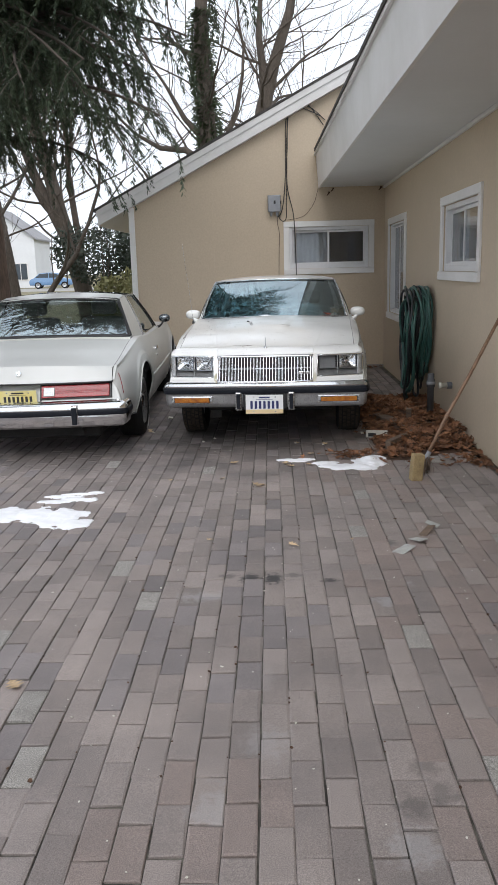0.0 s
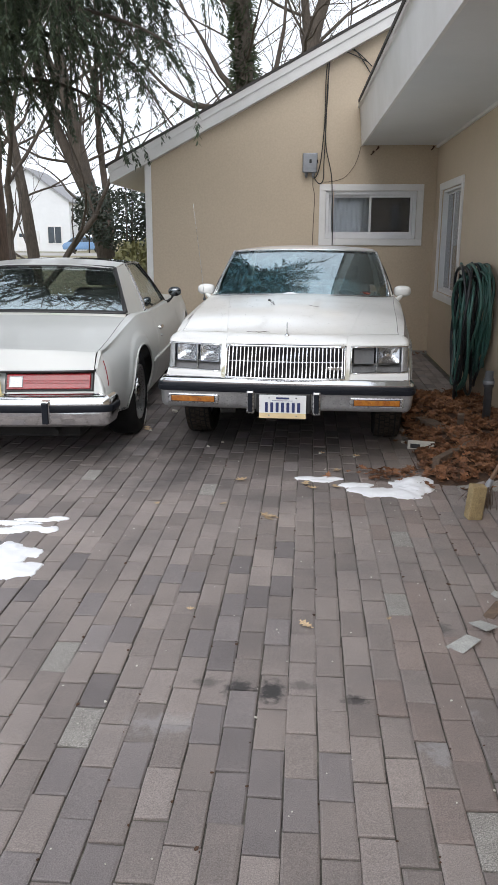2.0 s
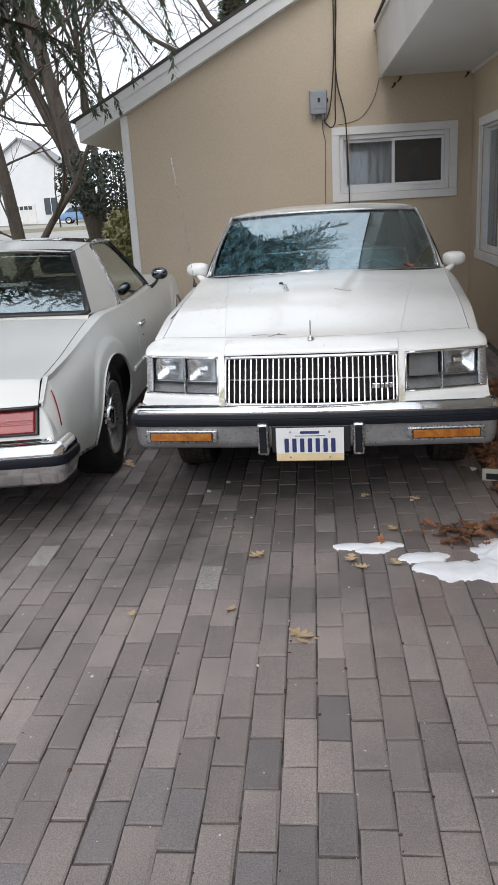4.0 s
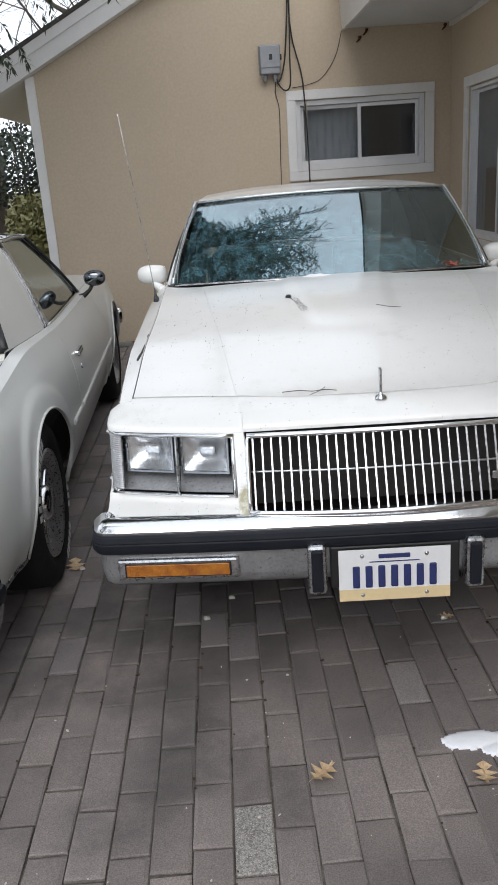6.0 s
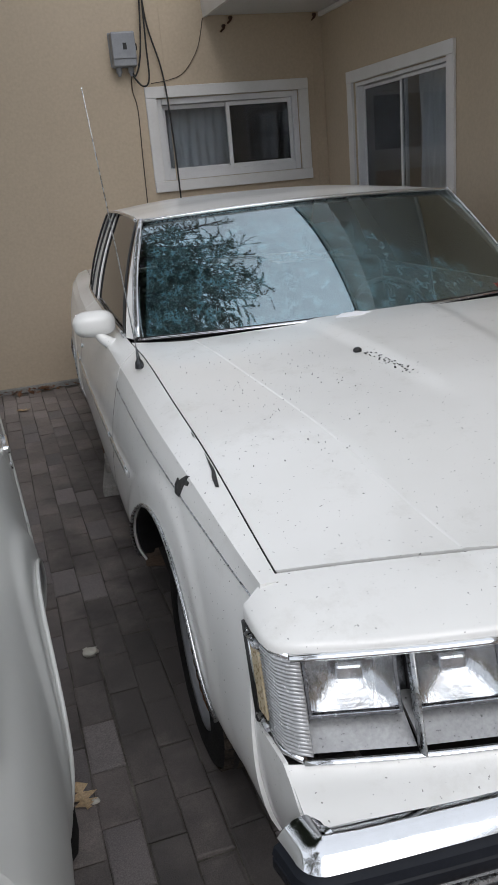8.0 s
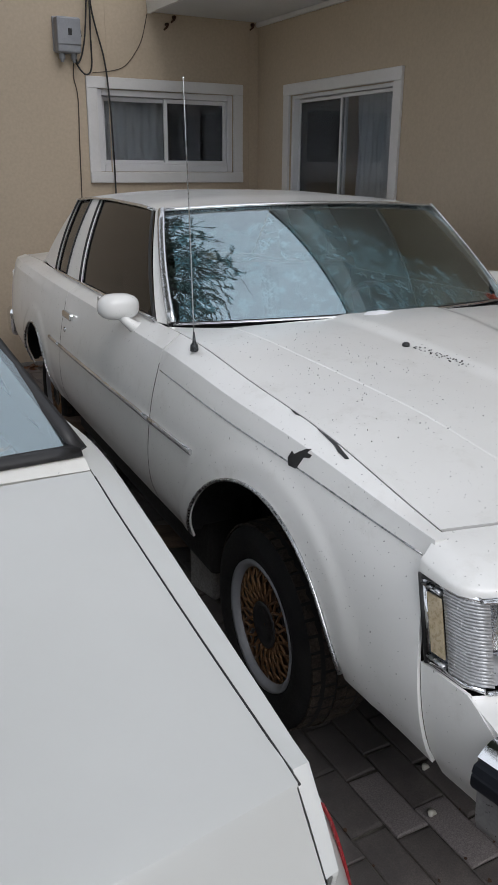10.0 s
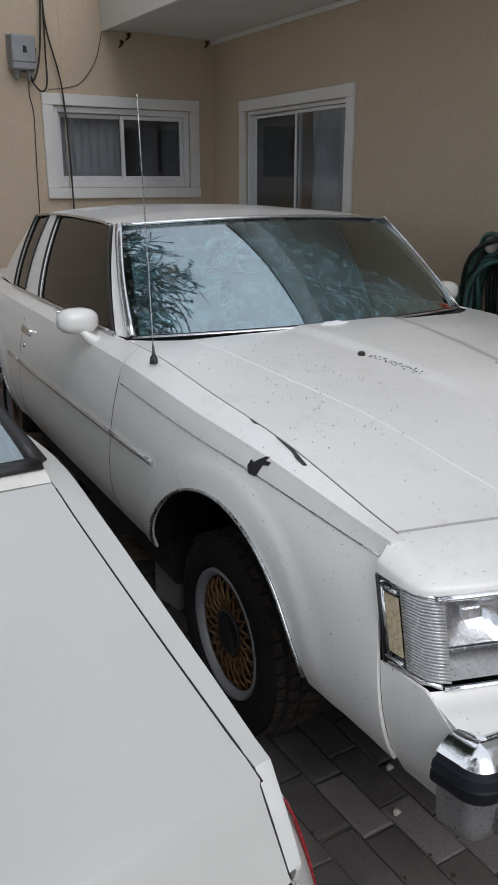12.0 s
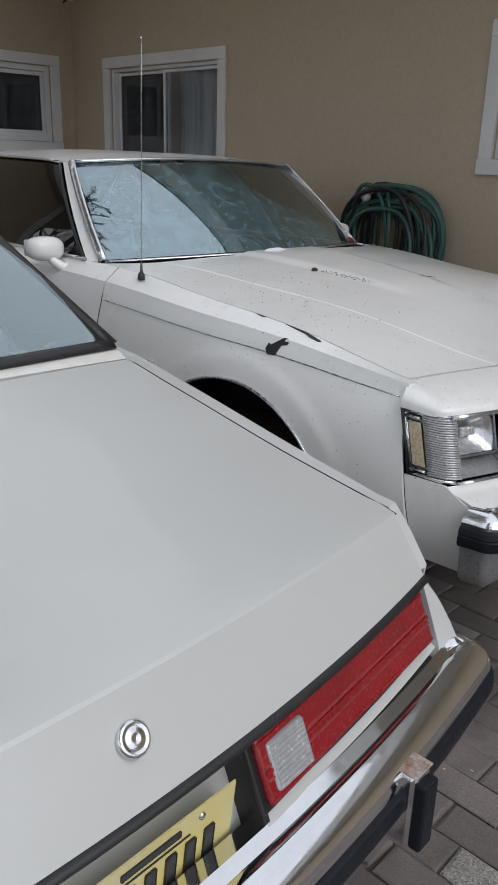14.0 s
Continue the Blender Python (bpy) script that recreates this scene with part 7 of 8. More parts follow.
def parked_car(name, label, m, paint):
    c = thing(name, label, "car", m)
    prof = [(-2.2, 0.35), (-2.25, 0.75), (-2.05, 1.0), (-1.75, 1.08), (-1.2, 1.55), (-0.2, 1.66), (0.7, 1.58), (1.25, 1.08), (2.05, 0.92), (2.2, 0.6), (2.15, 0.35)]
    bm = bmesh.new()
    add_prism(bm, [(x, -0.9, z) for x, z in prof], (0, 1.8, 0))
    bmesh.ops.recalc_face_normals(bm, faces=bm.faces[:])
    bmesh.ops.bevel(bm, geom=bm.edges[:], offset=0.08, segments=2, affect="EDGES", profile=0.5)
    part("body", smooth(bm), paint, c)
    for pts in (((-1.62, 1.12), (-1.12, 1.5), (-0.25, 1.58), (-0.25, 1.12)), ((-0.18, 1.12), (-0.18, 1.58), (0.62, 1.50), (1.05, 1.12))):
        part("side_window", prism([(x, -0.915, z) for x, z in pts], (0, 0.02, 0)), FAR_GLASS, c)
    for x in (-1.35, 1.35):
        for y in (-0.82, 0.82):
            w = part("wheel", lathe([(0.10, -0.11), (0.33, -0.11), (0.35, -0.06), (0.35, 0.06), (0.33, 0.11), (0.10, 0.11)], 20, pose(x, y, 0.35, 90)), TYRE, c)
            part("rim", lathe([(0.22, -0.115), (0.05, -0.125), (0.05, 0.125), (0.22, 0.115)], 16, pose(x, y, 0.35, 90)), ALLOY, w)
    return c


parked_car("parked_car", "light blue compact car parked across the street", pose(-23.3, 84, -0.03, 0, 0, 8), BLUE_PAINT)


# ---- on the gable wall: utility box, cables, rusty hooks ----
ubox = thing("utility_box", "grey metal utility box on the tan wall with cables", "utility box", pose(-0.142, WALL_A, 2.415))
part("case", box((-0.088, -0.105, -0.112), (0.088, -0.006, 0.122), 0.012, None, 3), METAL_GREY, ubox)
part("back_plate", box((-0.095, -0.02, -0.10), (0.095, -0.001, 0.128), 0.004), METAL_GREY, ubox)
part("lid_edge", box((-0.086, -0.112, -0.06), (0.086, -0.104, 0.112), 0.004), METAL_GREY, ubox)
part("latch", box((0.088, -0.07, 0.0), (0.104, -0.04, 0.045), 0.004), BLACK, ubox)
part("stencil", box((-0.008, -0.1135, 0.0), (0.02, -0.1122, 0.045), 0.001), BLACK, ubox, "small dark stencil bar")
for x in (-0.045, 0.045):
    part("cable_gland", lathe([(0.022, 0), (0.022, -0.035), (0.016, -0.042), (0.010, -0.06)], 14, pose(x, -0.05, -0.112)), METAL_GREY, ubox)


def cable(name, label, points, radius, material=None):
    pts = [Vector(p) for p in points]
    fine = []
    for i in range(len(pts) - 1):
        p0, p1, p2, p3 = pts[max(i - 1, 0)], pts[i], pts[i + 1], pts[min(i + 2, len(pts) - 1)]
        for k in range(8):
            t = k / 8
            fine.append(0.5 * ((2 * p1) + (p2 - p0) * t + (2 * p0 - 5 * p1 + 4 * p2 - p3) * t * t + (3 * p1 - p0 - 3 * p2 + p3) * t**3))
    fine.append(pts[-1])
    return tagged(part(name, tube(fine, radius, 7), material or CABLE), label, "cable")


W = WALL_A - 0.03
cable("cable", "black service cable hanging down the tan wall past a window", [(0.60, W, 3.55), (0.40, W, 3.72), (0.16, W, 3.79), (0.075, W, 3.62), (0.06, W, 3.2), (0.045, W, 2.90), (0.06, W, 2.6), (0.13, W - 0.01, 2.3), (0.15, W - 0.035, 2.05), (0.165, W - 0.04, 1.6), (0.17, W - 0.035, 1.15)], 0.0065)
cable("cable", "black service cable looping into the utility box", [(0.58, W, 3.48), (0.36, W, 3.76), (0.14, W - 0.01, 3.80), (0.045, W, 3.55), (0.035, W, 3.1), (0.03, W - 0.01, 2.85), (0.0, W - 0.02, 2.5), (-0.03, W - 0.02, 2.33), (-0.075, W - 0.03, 2.24), (-0.097, W - 0.03, 2.30)], 0.0065)
cable("cable", "black service cable with a slack loop under the box", [(0.55, W, 3.60), (0.33, W, 3.70), (0.12, W, 3.74), (0.06, W + 0.01, 3.4), (0.05, W, 2.9), (0.035, W - 0.02, 2.45), (0.03, W - 0.02, 2.22), (-0.02, W - 0.02, 2.17), (-0.085, W - 0.02, 2.24), (-0.10, W - 0.03, 2.30)], 0.0065)
cable("cable", "thin brown wire running down the tan wall", [(-0.097, W - 0.02, 2.29), (-0.10, W + 0.015, 2.15), (-0.075, W + 0.022, 2.0), (-0.085, W + 0.022, 1.6), (-0.095, W + 0.022, 0.9), (-0.09, W + 0.022, 0.1)], 0.004, TWIG)
cable("cable", "thin wire sagging along the tan wall under the eaves", [(0.50, W + 0.02, 2.62), (0.44, W + 0.02, 2.42), (0.32, W + 0.022, 2.26), (0.20, W + 0.022, 2.21), (0.05, W + 0.022, 2.19)], 0.003, TWIG)
for x, z in ((0.66, 2.545), (0.72, 2.60), (1.41, 2.60)):
    h = tagged(part("rusty_hook", tube([(x, WALL_A + 0.004, z + 0.015), (x, WALL_A - 0.03, z + 0.012), (x - 0.012, WALL_A - 0.045, z - 0.008), (x - 0.035, WALL_A - 0.035, z - 0.03)], [0.014, 0.012, 0.009, 0.006], 8), RUST_BROWN), "small rusty hook in the tan wall", "hook")
tagged(part("foundation_edge", box((GABLE_L, WALL_A - 0.035, -0.05), (WALL_B, WALL_A - 0.001, 0.035), 0.01), CONCRETE), "low concrete footing edge of the house", "footing", kind="structure")

# ---- hose on the side wall ----
hose = thing("garden_hose", "coiled green and black garden hoses hanging on the tan wall", "hose", pose(WALL_B, 8.66, 0))
rng = random.Random(77)
for k in range(21):
    pts = []
    w, top, low = rng.uniform(0.14, 0.49), rng.uniform(1.14, 1.285), rng.uniform(0.06, 0.48)
    off, cy = rng.uniform(0.05, 0.27), rng.uniform(-0.06, 0.08)
    for i in range(41):
        a = 2 * math.pi * i / 40
        sq = abs(math.cos(a)) ** 0.8 * math.copysign(1, math.cos(a))
        pts.append((-off - 0.02 * math.sin(3 * a + k), cy + w * sq * (0.72 + 0.28 * math.sin(a)), (top + low) / 2 + (top - low) / 2 * math.sin(a)))
    part("hose_loop", tube(pts, 0.0125, 8), (HOSE_GREEN, HOSE_GREEN, HOSE_DARK)[k % 3], hose)
part("hose_tie", lathe([(0.05, -0.02), (0.055, 0), (0.05, 0.02)], 14, pose(-0.12, 0.05, 0.72, 0, 90)), HOSE_DARK, hose)
part("hanger", box((-0.16, -0.03, 1.12), (-0.002, 0.03, 1.15), 0.015, None, 3), HOSE_DARK, hose)
part("hanger_knob", lathe([(0.001, 0.03), (0.02, 0.026), (0.03, 0.01), (0.03, -0.01), (0.018, -0.03)], 18, pose(-0.23, 0.10, 1.205, 0, -90)), KNOB, hose, "round cream hanger knob")

# standpipe and capped outlet
pipe = thing("standpipe", "dark grey plastic standpipe beside the wall", "pipe", pose(1.325, 7.78, 0))
part("pipe_body", lathe([(0.001, 0), (0.032, 0), (0.032, 0.34), (0.040, 0.345), (0.040, 0.41), (0.032, 0.415), (0.031, 0.47), (0.001, 0.47)], 24), PIPE_GREY, pipe)
part("pipe_clamp", lathe([(0.041, 0.365), (0.045, 0.37), (0.045, 0.39), (0.041, 0.395)], 24), METAL_GREY, pipe)
outlet = thing("wall_outlet", "white capped pipe stub on the tan wall", "pipe", pose(WALL_B, 7.52, 0.39))
part("stub", lathe([(0.001, 0.0), (0.026, 0.0), (0.026, 0.10), (0.030, 0.10), (0.030, 0.125), (0.001, 0.126)], 20, pose(0, 0, 0, 0, -90)), KNOB, outlet)
part("cap", lathe([(0.033, 0.01), (0.033, 0.05), (0.001, 0.052)], 20, pose(0, 0, 0, 0, -90)), PIPE_GREY, outlet)

# ---- leaves ----
def oak_leaf(bm, size, m, rng, curl=0.25):
    """A lobed leaf, curled along its rib."""
    pts = []
    lobes = 7
    for i in range(lobes + 1):
        t = i / lobes
        w = size * (0.06 + 0.30 * math.sin(math.pi * min(1, t * 1.02)) ** 0.9) * (1.25 if i % 2 else 0.30) * rng.uniform(0.8, 1.15)
        pts.append((t * size - size / 2 + (0.03 * size if i % 2 else 0.0), w))
    rib = [bm.verts.new(m @ Vector((x, 0, curl * size * 0.3 * (2 * x / size) ** 2))) for x, w in pts]
    left = [bm.verts.new(m @ Vector((x + 0.05 * size, w, curl * size * (0.5 * (w / size) + 0.3 * (2 * x / size) ** 2 + rng.uniform(0, 0.12))))) for x, w in pts]
    right = [bm.verts.new(m @ Vector((x + 0.05 * size, -w, curl * size * (0.5 * (w / size) + 0.3 * (2 * x / size) ** 2 + rng.uniform(0, 0.12))))) for x, w in pts]
    for i in range(lobes):
        bm.faces.new((rib[i], rib[i + 1], left[i + 1], left[i]))
        bm.faces.new((right[i], right[i + 1], rib[i + 1], rib[i]))
    stem = bm.verts.new(m @ Vector((-size * 0.72, 0.0, size * 0.06)))
    stem2 = bm.verts.new(m @ Vector((-size * 0.5, 0.006, 0.003)))
    bm.faces.new((rib[0], stem2, stem))


def pile_height(x, y):
    """The drift of leaves between the car and the wall."""
    d = min((x - 0.62) / 0.30, (1.475 - x) / 0.05 + 0.35, (y - 6.15 - 0.55 * max(0, x - 0.85)) / 0.5, (9.4 - y) / 0.9)
    return 0.10 * max(0.0, min(1.0, d)) * (0.75 + 0.5 * noise.noise((x * 3.1, y * 2.3, 7)))


bm = bmesh.new()
rows = []
for i in range(61):
    y = 6.05 + 3.4 * i / 60
    rows.append([(0.5 + 0.965 * j / 24, y, pile_height(0.5 + 0.965 * j / 24, y) - 0.008) for j in range(25)])
add_grid(bm, rows)
drift = tagged(part("leaf_drift", bm, LEAF_BED), "drift of brown oak leaves between car and wall", "leaves", kind="stuff")
rng = random.Random(15)
bm = bmesh.new()
made = 0
while made < 2300:
    x, y = rng.uniform(0.55, 1.465), rng.uniform(5.95, 9.4)
    h = pile_height(x, y)
    if h < 0.012 and rng.random() > (0.10 if x < 1.3 else 0.45):
        continue
    size = rng.uniform(0.04, 0.085)
    m = Matrix.Translation((x, y, max(0.0, h) + 0.004 + rng.uniform(0, 0.012))) @ pose(0, 0, 0, rng.uniform(-35, 35), rng.uniform(-35, 35), rng.uniform(0, 360))
    oak_leaf(bm, size, m, rng, rng.uniform(0.2, 0.8))
    made += 1
tagged(part("leaf", bm, DEAD_LEAF, drift), kind="stuff")
# leaves along the foot of the side wall and in front of the coupe
bm = bmesh.new()
for i in range(260):
    x, y = WALL_B - 0.01 - abs(rng.gauss(0, 0.035)), rng.uniform(2.0, 6.8)
    oak_leaf(bm, rng.uniform(0.025, 0.06), Matrix.Translation((x, y, 0.006)) @ pose(0, 0, 0, rng.uniform(-25, 25), rng.uniform(-25, 25), rng.uniform(0, 360)), rng, 0.4)
for i in range(60):
    x, y = rng.gauss(0.42, 0.13), rng.gauss(6.38, 0.07)
    oak_leaf(bm, rng.uniform(0.035, 0.075), Matrix.Translation((x, y, 0.008 + rng.uniform(0, 0.025))) @ pose(0, 0, 0, rng.uniform(-25, 25), rng.uniform(-25, 25), rng.uniform(0, 360)), rng, 0.5)
for i in range(120):
    x, y = rng.uniform(-1.6, 1.45), 12.07 - abs(rng.gauss(0, 0.06))
    oak_leaf(bm, rng.uniform(0.04, 0.07), Matrix.Translation((x, y, 0.006 + rng.uniform(0, 0.02))) @ pose(0, 0, 0, rng.uniform(-25, 25), rng.uniform(-25, 25), rng.uniform(0, 360)), rng, 0.5)
tagged(part("scattered_leaves", bm, DEAD_LEAF), "small brown leaves swept against the foot of the wall", "leaves", kind="stuff")

LEAVES = [(-0.528, 6.198, 0.10), (-0.593, 5.734, 0.075), (-0.319, 5.546, 0.12), (-0.117, 6.150, 0.10), (0.066, 6.114, 0.10), (-0.079, 6.075, 0.08), (-0.109, 4.306, 0.075), (-0.319, 5.506, 0.06), (-1.198, 2.818, 0.10),
          (-1.385, 7.49, 0.12), (0.088, 6.463, 0.09), (-0.971, 5.711, 0.055), (0.236, 6.83, 0.07), (-0.011, 6.896, 0.06), (-0.585, 4.406, 0.04), (0.224, 4.38, 0.035), (-1.313, 11.494, 0.13)]
rng = random.Random(33)
for x, y, size in LEAVES:
    bm = bmesh.new()
    oak_leaf(bm, size * 0.82, pose(0, 0, 0.006, rng.uniform(-8, 8), rng.uniform(-8, 8), 0), rng, rng.uniform(0.15, 0.45))
    ob = part("oak_leaf", bm, PALE_LEAF)
    ob.matrix_world = pose(x, y, 0.0, 0, 0, rng.uniform(0, 360))
    tagged(ob, "single dry tan oak leaf lying on the pavers", "leaf", "fallen oak leaves on the drive")

# ---- boards, bracket, block and broom by the leaves ----
def plank(name, label, a, b, width, thick, material, lift=0.0):
    a, b = Vector(a), Vector(b)
    d = b - a
    ob = part(name, box((0, -width / 2, 0), (d.length, width / 2, thick), 0.005), material)
    ob.matrix_world = Matrix.Translation(a) @ d.to_track_quat("X", "Z").to_matrix().to_4x4()
    return tagged(ob, label, "board")


plank("wooden_board", "weathered brown board lying across the leaves", (0.82, 7.83, 0.045), (1.07, 6.99, 0.055), 0.11, 0.035, OLD_WOOD)
plank("wooden_board", "dark damp board edge lying in the leaves", (1.06, 6.97, 0.012), (0.73, 6.50, 0.008), 0.05, 0.09, OLD_WOOD)
plank("wooden_offcut", "short weathered wood offcut standing in the leaves", (1.06, 7.45, 0.08), (1.05, 7.40, 0.19), 0.05, 0.03, OLD_WOOD)
br = thing("metal_bracket", "white and black metal bracket lying beside the tyre", "bracket", pose(0.66, 7.12, 0, 0, 0, -14))
part("plate", box((-0.03, -0.05, 0.004), (0.16, 0.05, 0.012), 0.002), KNOB, br)
part("flange", box((-0.03, -0.055, 0.004), (0.16, -0.045, 0.07), 0.002), KNOB, br)
part("slot", box((-0.01, -0.0575, 0.012), (0.06, -0.0545, 0.045), 0.001), BLACK, br)
blk = tagged(part("yellow_block", box((-0.042, -0.035, 0), (0.040, 0.033, 0.195), 0.008, None, 3), FOAM), "worn yellow foam block standing on the pavers", "block")
blk.matrix_world = pose(0.80, 5.62, 0.0, 3, 4, 12)

broom = thing("broom", "old broom with a worn wooden pole leaning on the wall", "broom", pose(0.90, 5.86, 0))
part("pole", tube([(0.02, 0.01, 0.10), (0.16, 0.02, 0.40), (0.33, 0.035, 0.72), (0.55, 0.05, 1.16)], [0.012, 0.013, 0.013, 0.012], 12), POLE_WOOD, broom)
part("ferrule", tube([(0.005, 0.008, 0.06), (0.045, 0.012, 0.15)], [0.024, 0.016], 12), METAL_GREY, broom)
bm = bmesh.new()
rng = random.Random(8)
for i in range(150):
    a = Vector((rng.gauss(0.0, 0.022), rng.gauss(0, 0.03), 0.10 + rng.uniform(-0.02, 0.02)))
    b = Vector((a.x * 1.6 - 0.02, a.y * 1.9, 0.004))
    add_tube(bm, [a, (a + b) / 2 + Vector((rng.gauss(0, 0.006), rng.gauss(0, 0.006), 0)), b], 0.0018, 3)
part("bristles", bm, OLD_WOOD, broom)


# ---- snow ----
def snow_patch(at, blobs, label):
    """Thin ragged snow: soft discs melted together."""
    bm = bmesh.new()
    xs0, xs1 = min(b[0] - b[2] for b in blobs) - 0.02, max(b[0] + b[2] for b in blobs) + 0.02
    ys0, ys1 = min(b[1] - b[3] for b in blobs) - 0.02, max(b[1] + b[3] for b in blobs) + 0.02
    step = 0.006
    nx, ny = int((xs1 - xs0) / step), int((ys1 - ys0) / step)
    h = {}
    for i in range(nx + 1):
        for j in range(ny + 1):
            x, y = xs0 + i * step, ys0 + j * step
            v = max(1 - math.hypot((x - bx) / rx, (y - by) / ry) for bx, by, rx, ry, z in blobs)
            tall = max(z * max(0.0, 1 - math.hypot((x - bx) / rx, (y - by) / ry)) ** 0.5 for bx, by, rx, ry, z in blobs)
            v += 0.42 * noise.noise((x * 9 + at[0], y * 9, 2)) + 0.22 * noise.noise((x * 24, y * 24, 5))
            if v > 0:
                h[i, j] = tall * min(1.0, v * 2.2) * (0.8 + 0.4 * noise.noise((x * 14, y * 14, 9))) + 0.004
    verts = {k: bm.verts.new((xs0 + k[0] * step, ys0 + k[1] * step, z)) for k, z in h.items()}
    for (i, j) in h:
        q = [(i, j), (i + 1, j), (i + 1, j + 1), (i, j + 1)]
        if all(k in verts for k in q):
            bm.faces.new([verts[k] for k in q]).smooth = True
    loose = [v for v in bm.verts if not v.link_faces]
    bmesh.ops.delete(bm, geom=loose, context="VERTS")
    rim = [e for e in bm.edges if e.is_boundary]
    out = bmesh.ops.extrude_edge_only(bm, edges=rim)
    for v in out["geom"]:
        if isinstance(v, bmesh.types.BMVert):
            v.co.z = -0.006
    ob = part("snow_patch", bm, SNOW)
    return tagged(ob, label, "snow")


snow_patch((0, 0), [(-0.10, 6.285, 0.10, 0.038, 0.010), (0.03, 6.285, 0.12, 0.042, 0.012), (-0.02, 6.240, 0.08, 0.034, 0.008)], "thin ragged patch of old snow on the pavers before the car")
snow_patch((1, 0), [(0.20, 6.16, 0.11, 0.058, 0.012), (0.21, 6.07, 0.08, 0.065, 0.012), (0.33, 6.03, 0.14, 0.095, 0.018), (0.46, 6.03, 0.13, 0.11, 0.024), (0.54, 6.16, 0.13, 0.18, 0.045), (0.60, 6.29, 0.09, 0.10, 0.02)], "ragged patch of old snow on the pavers before the car")
snow_patch((3, 0), [(-1.97, 4.92, 0.20, 0.17, 0.016), (-1.76, 4.93, 0.17, 0.16, 0.018), (-1.56, 4.90, 0.14, 0.19, 0.02), (-1.46, 4.74, 0.13, 0.10, 0.012), (-1.60, 4.77, 0.12, 0.10, 0.012), (-2.15, 4.98, 0.15, 0.12, 0.014)], "melting patch of old snow on the pavers behind the car")
snow_patch((5, 0), [(-1.70, 5.22, 0.12, 0.045, 0.010), (-1.57, 5.27, 0.10, 0.05, 0.012), (-1.46, 5.26, 0.07, 0.05, 0.010)], "small melting patch of old snow on the pavers")
snow_patch((6, 0), [(-1.68, 5.34, 0.14, 0.03, 0.010), (-1.57, 5.39, 0.11, 0.03, 0.010), (-1.46, 5.43, 0.06, 0.025, 0.008)], "thin streak of old snow on the pavers")

# torn shingle pieces and pale scraps
for x, y, turn, tilt, w, l in ((0.485, 4.19, -52, 10, 0.075, 0.13), (0.59, 4.35, 24, -12, 0.07, 0.14), (0.655, 4.47, -38, 14, 0.05, 0.17), (0.722, 4.614, 40, 6, 0.05, 0.10)):
    bm = prism([(-w / 2, -l / 2, 0), (w / 2, -l * 0.35, 0), (w * 0.35, l / 2, 0.0), (-w * 0.45, l * 0.4, 0)], (0, 0, 0.004))
    ob = part("shingle_scrap", bm, OLD_WOOD if l == 0.17 else SCRAP)
    ob.matrix_world = pose(x, y, 0.008, tilt, 0, turn)
    tagged(ob, "torn grey shingle scrap lying on the pavers", "scrap", "shingle scraps on the drive")
for x, y, r in ((-0.835, 7.005, 0.014), (-1.275, 8.148, 0.028), (-0.744, 7.138, 0.013), (0.607, 7.237, 0.020), (-1.353, 7.465, 0.012), (-0.018, 6.889, 0.012), (0.219, 6.815, 0.010)):
    bm = rounded_blob((0, 0, r * 0.45), (r, r * 0.75, r * 0.5), 2.0, 12, 8)
    for v in bm.verts:
        v.co += Vector((noise.noise(v.co * 70), noise.noise(v.co * 70 + Vector((5, 0, 0))), 0.5 * noise.noise(v.co * 70 + Vector((0, 9, 0))))) * r * 0.5
    ob = part("paper_scrap", bm, KNOB)
    ob.matrix_world = pose(x, y, 0.002)
    tagged(ob, "crumpled white scrap lying on the pavers", "scrap", "crumpled scraps on the drive")

# ---- under the white coupe: concrete blocks and wood ----
def concrete_block(at, turn, size, label, material):
    ob = part("concrete_block", box((-size[0] / 2, -size[1] / 2, 0), (size[0] / 2, size[1] / 2, size[2]), 0.008), material)
    ob.matrix_world = pose(*at, 0, 0, turn)
    return tagged(ob, label, "block")


concrete_block((-0.83, 9.94, 0.0), 80, (0.84, 0.24, 0.06), "long grey concrete slab on the pavers under the car", CONCRETE)
concrete_block((-0.85, 9.92, 0.06), 84, (0.40, 0.20, 0.08), "grey concrete block lying on the slab under the car sill", CONCRETE)
concrete_block((-0.87, 9.96, 0.14), 76, (0.30, 0.12, 0.10), "weathered timber block on the concrete block", OLD_WOOD)
concrete_block((-0.82, 8.27, 0.0), 10, (0.13, 0.16, 0.16), "pale concrete block behind the front wheel", CONCRETE)
concrete_block((-0.79, 8.70, 0.0), -20, (0.34, 0.14, 0.05), "flat wooden chock on the pavers under the car", OLD_WOOD)

# ---- on the white coupe: chips, twigs, a leaf and snow ----
def on_fender(y, k):
    zc = bb.crease(y)
    xc = bb.half(y, zc)
    xi, zi = bb.inner(y)
    if k < 0:
        return Vector((-bb.half(y, zc + k) - 0.0015, y, zc + k))
    swell = shoulder_swell(k, bb.swell)
    return Vector((-(xc + (xi - xc) * k + 0.5 * swell) - 0.0008, y, zc + (zi - zc) * k + 0.85 * swell + 0.0015))


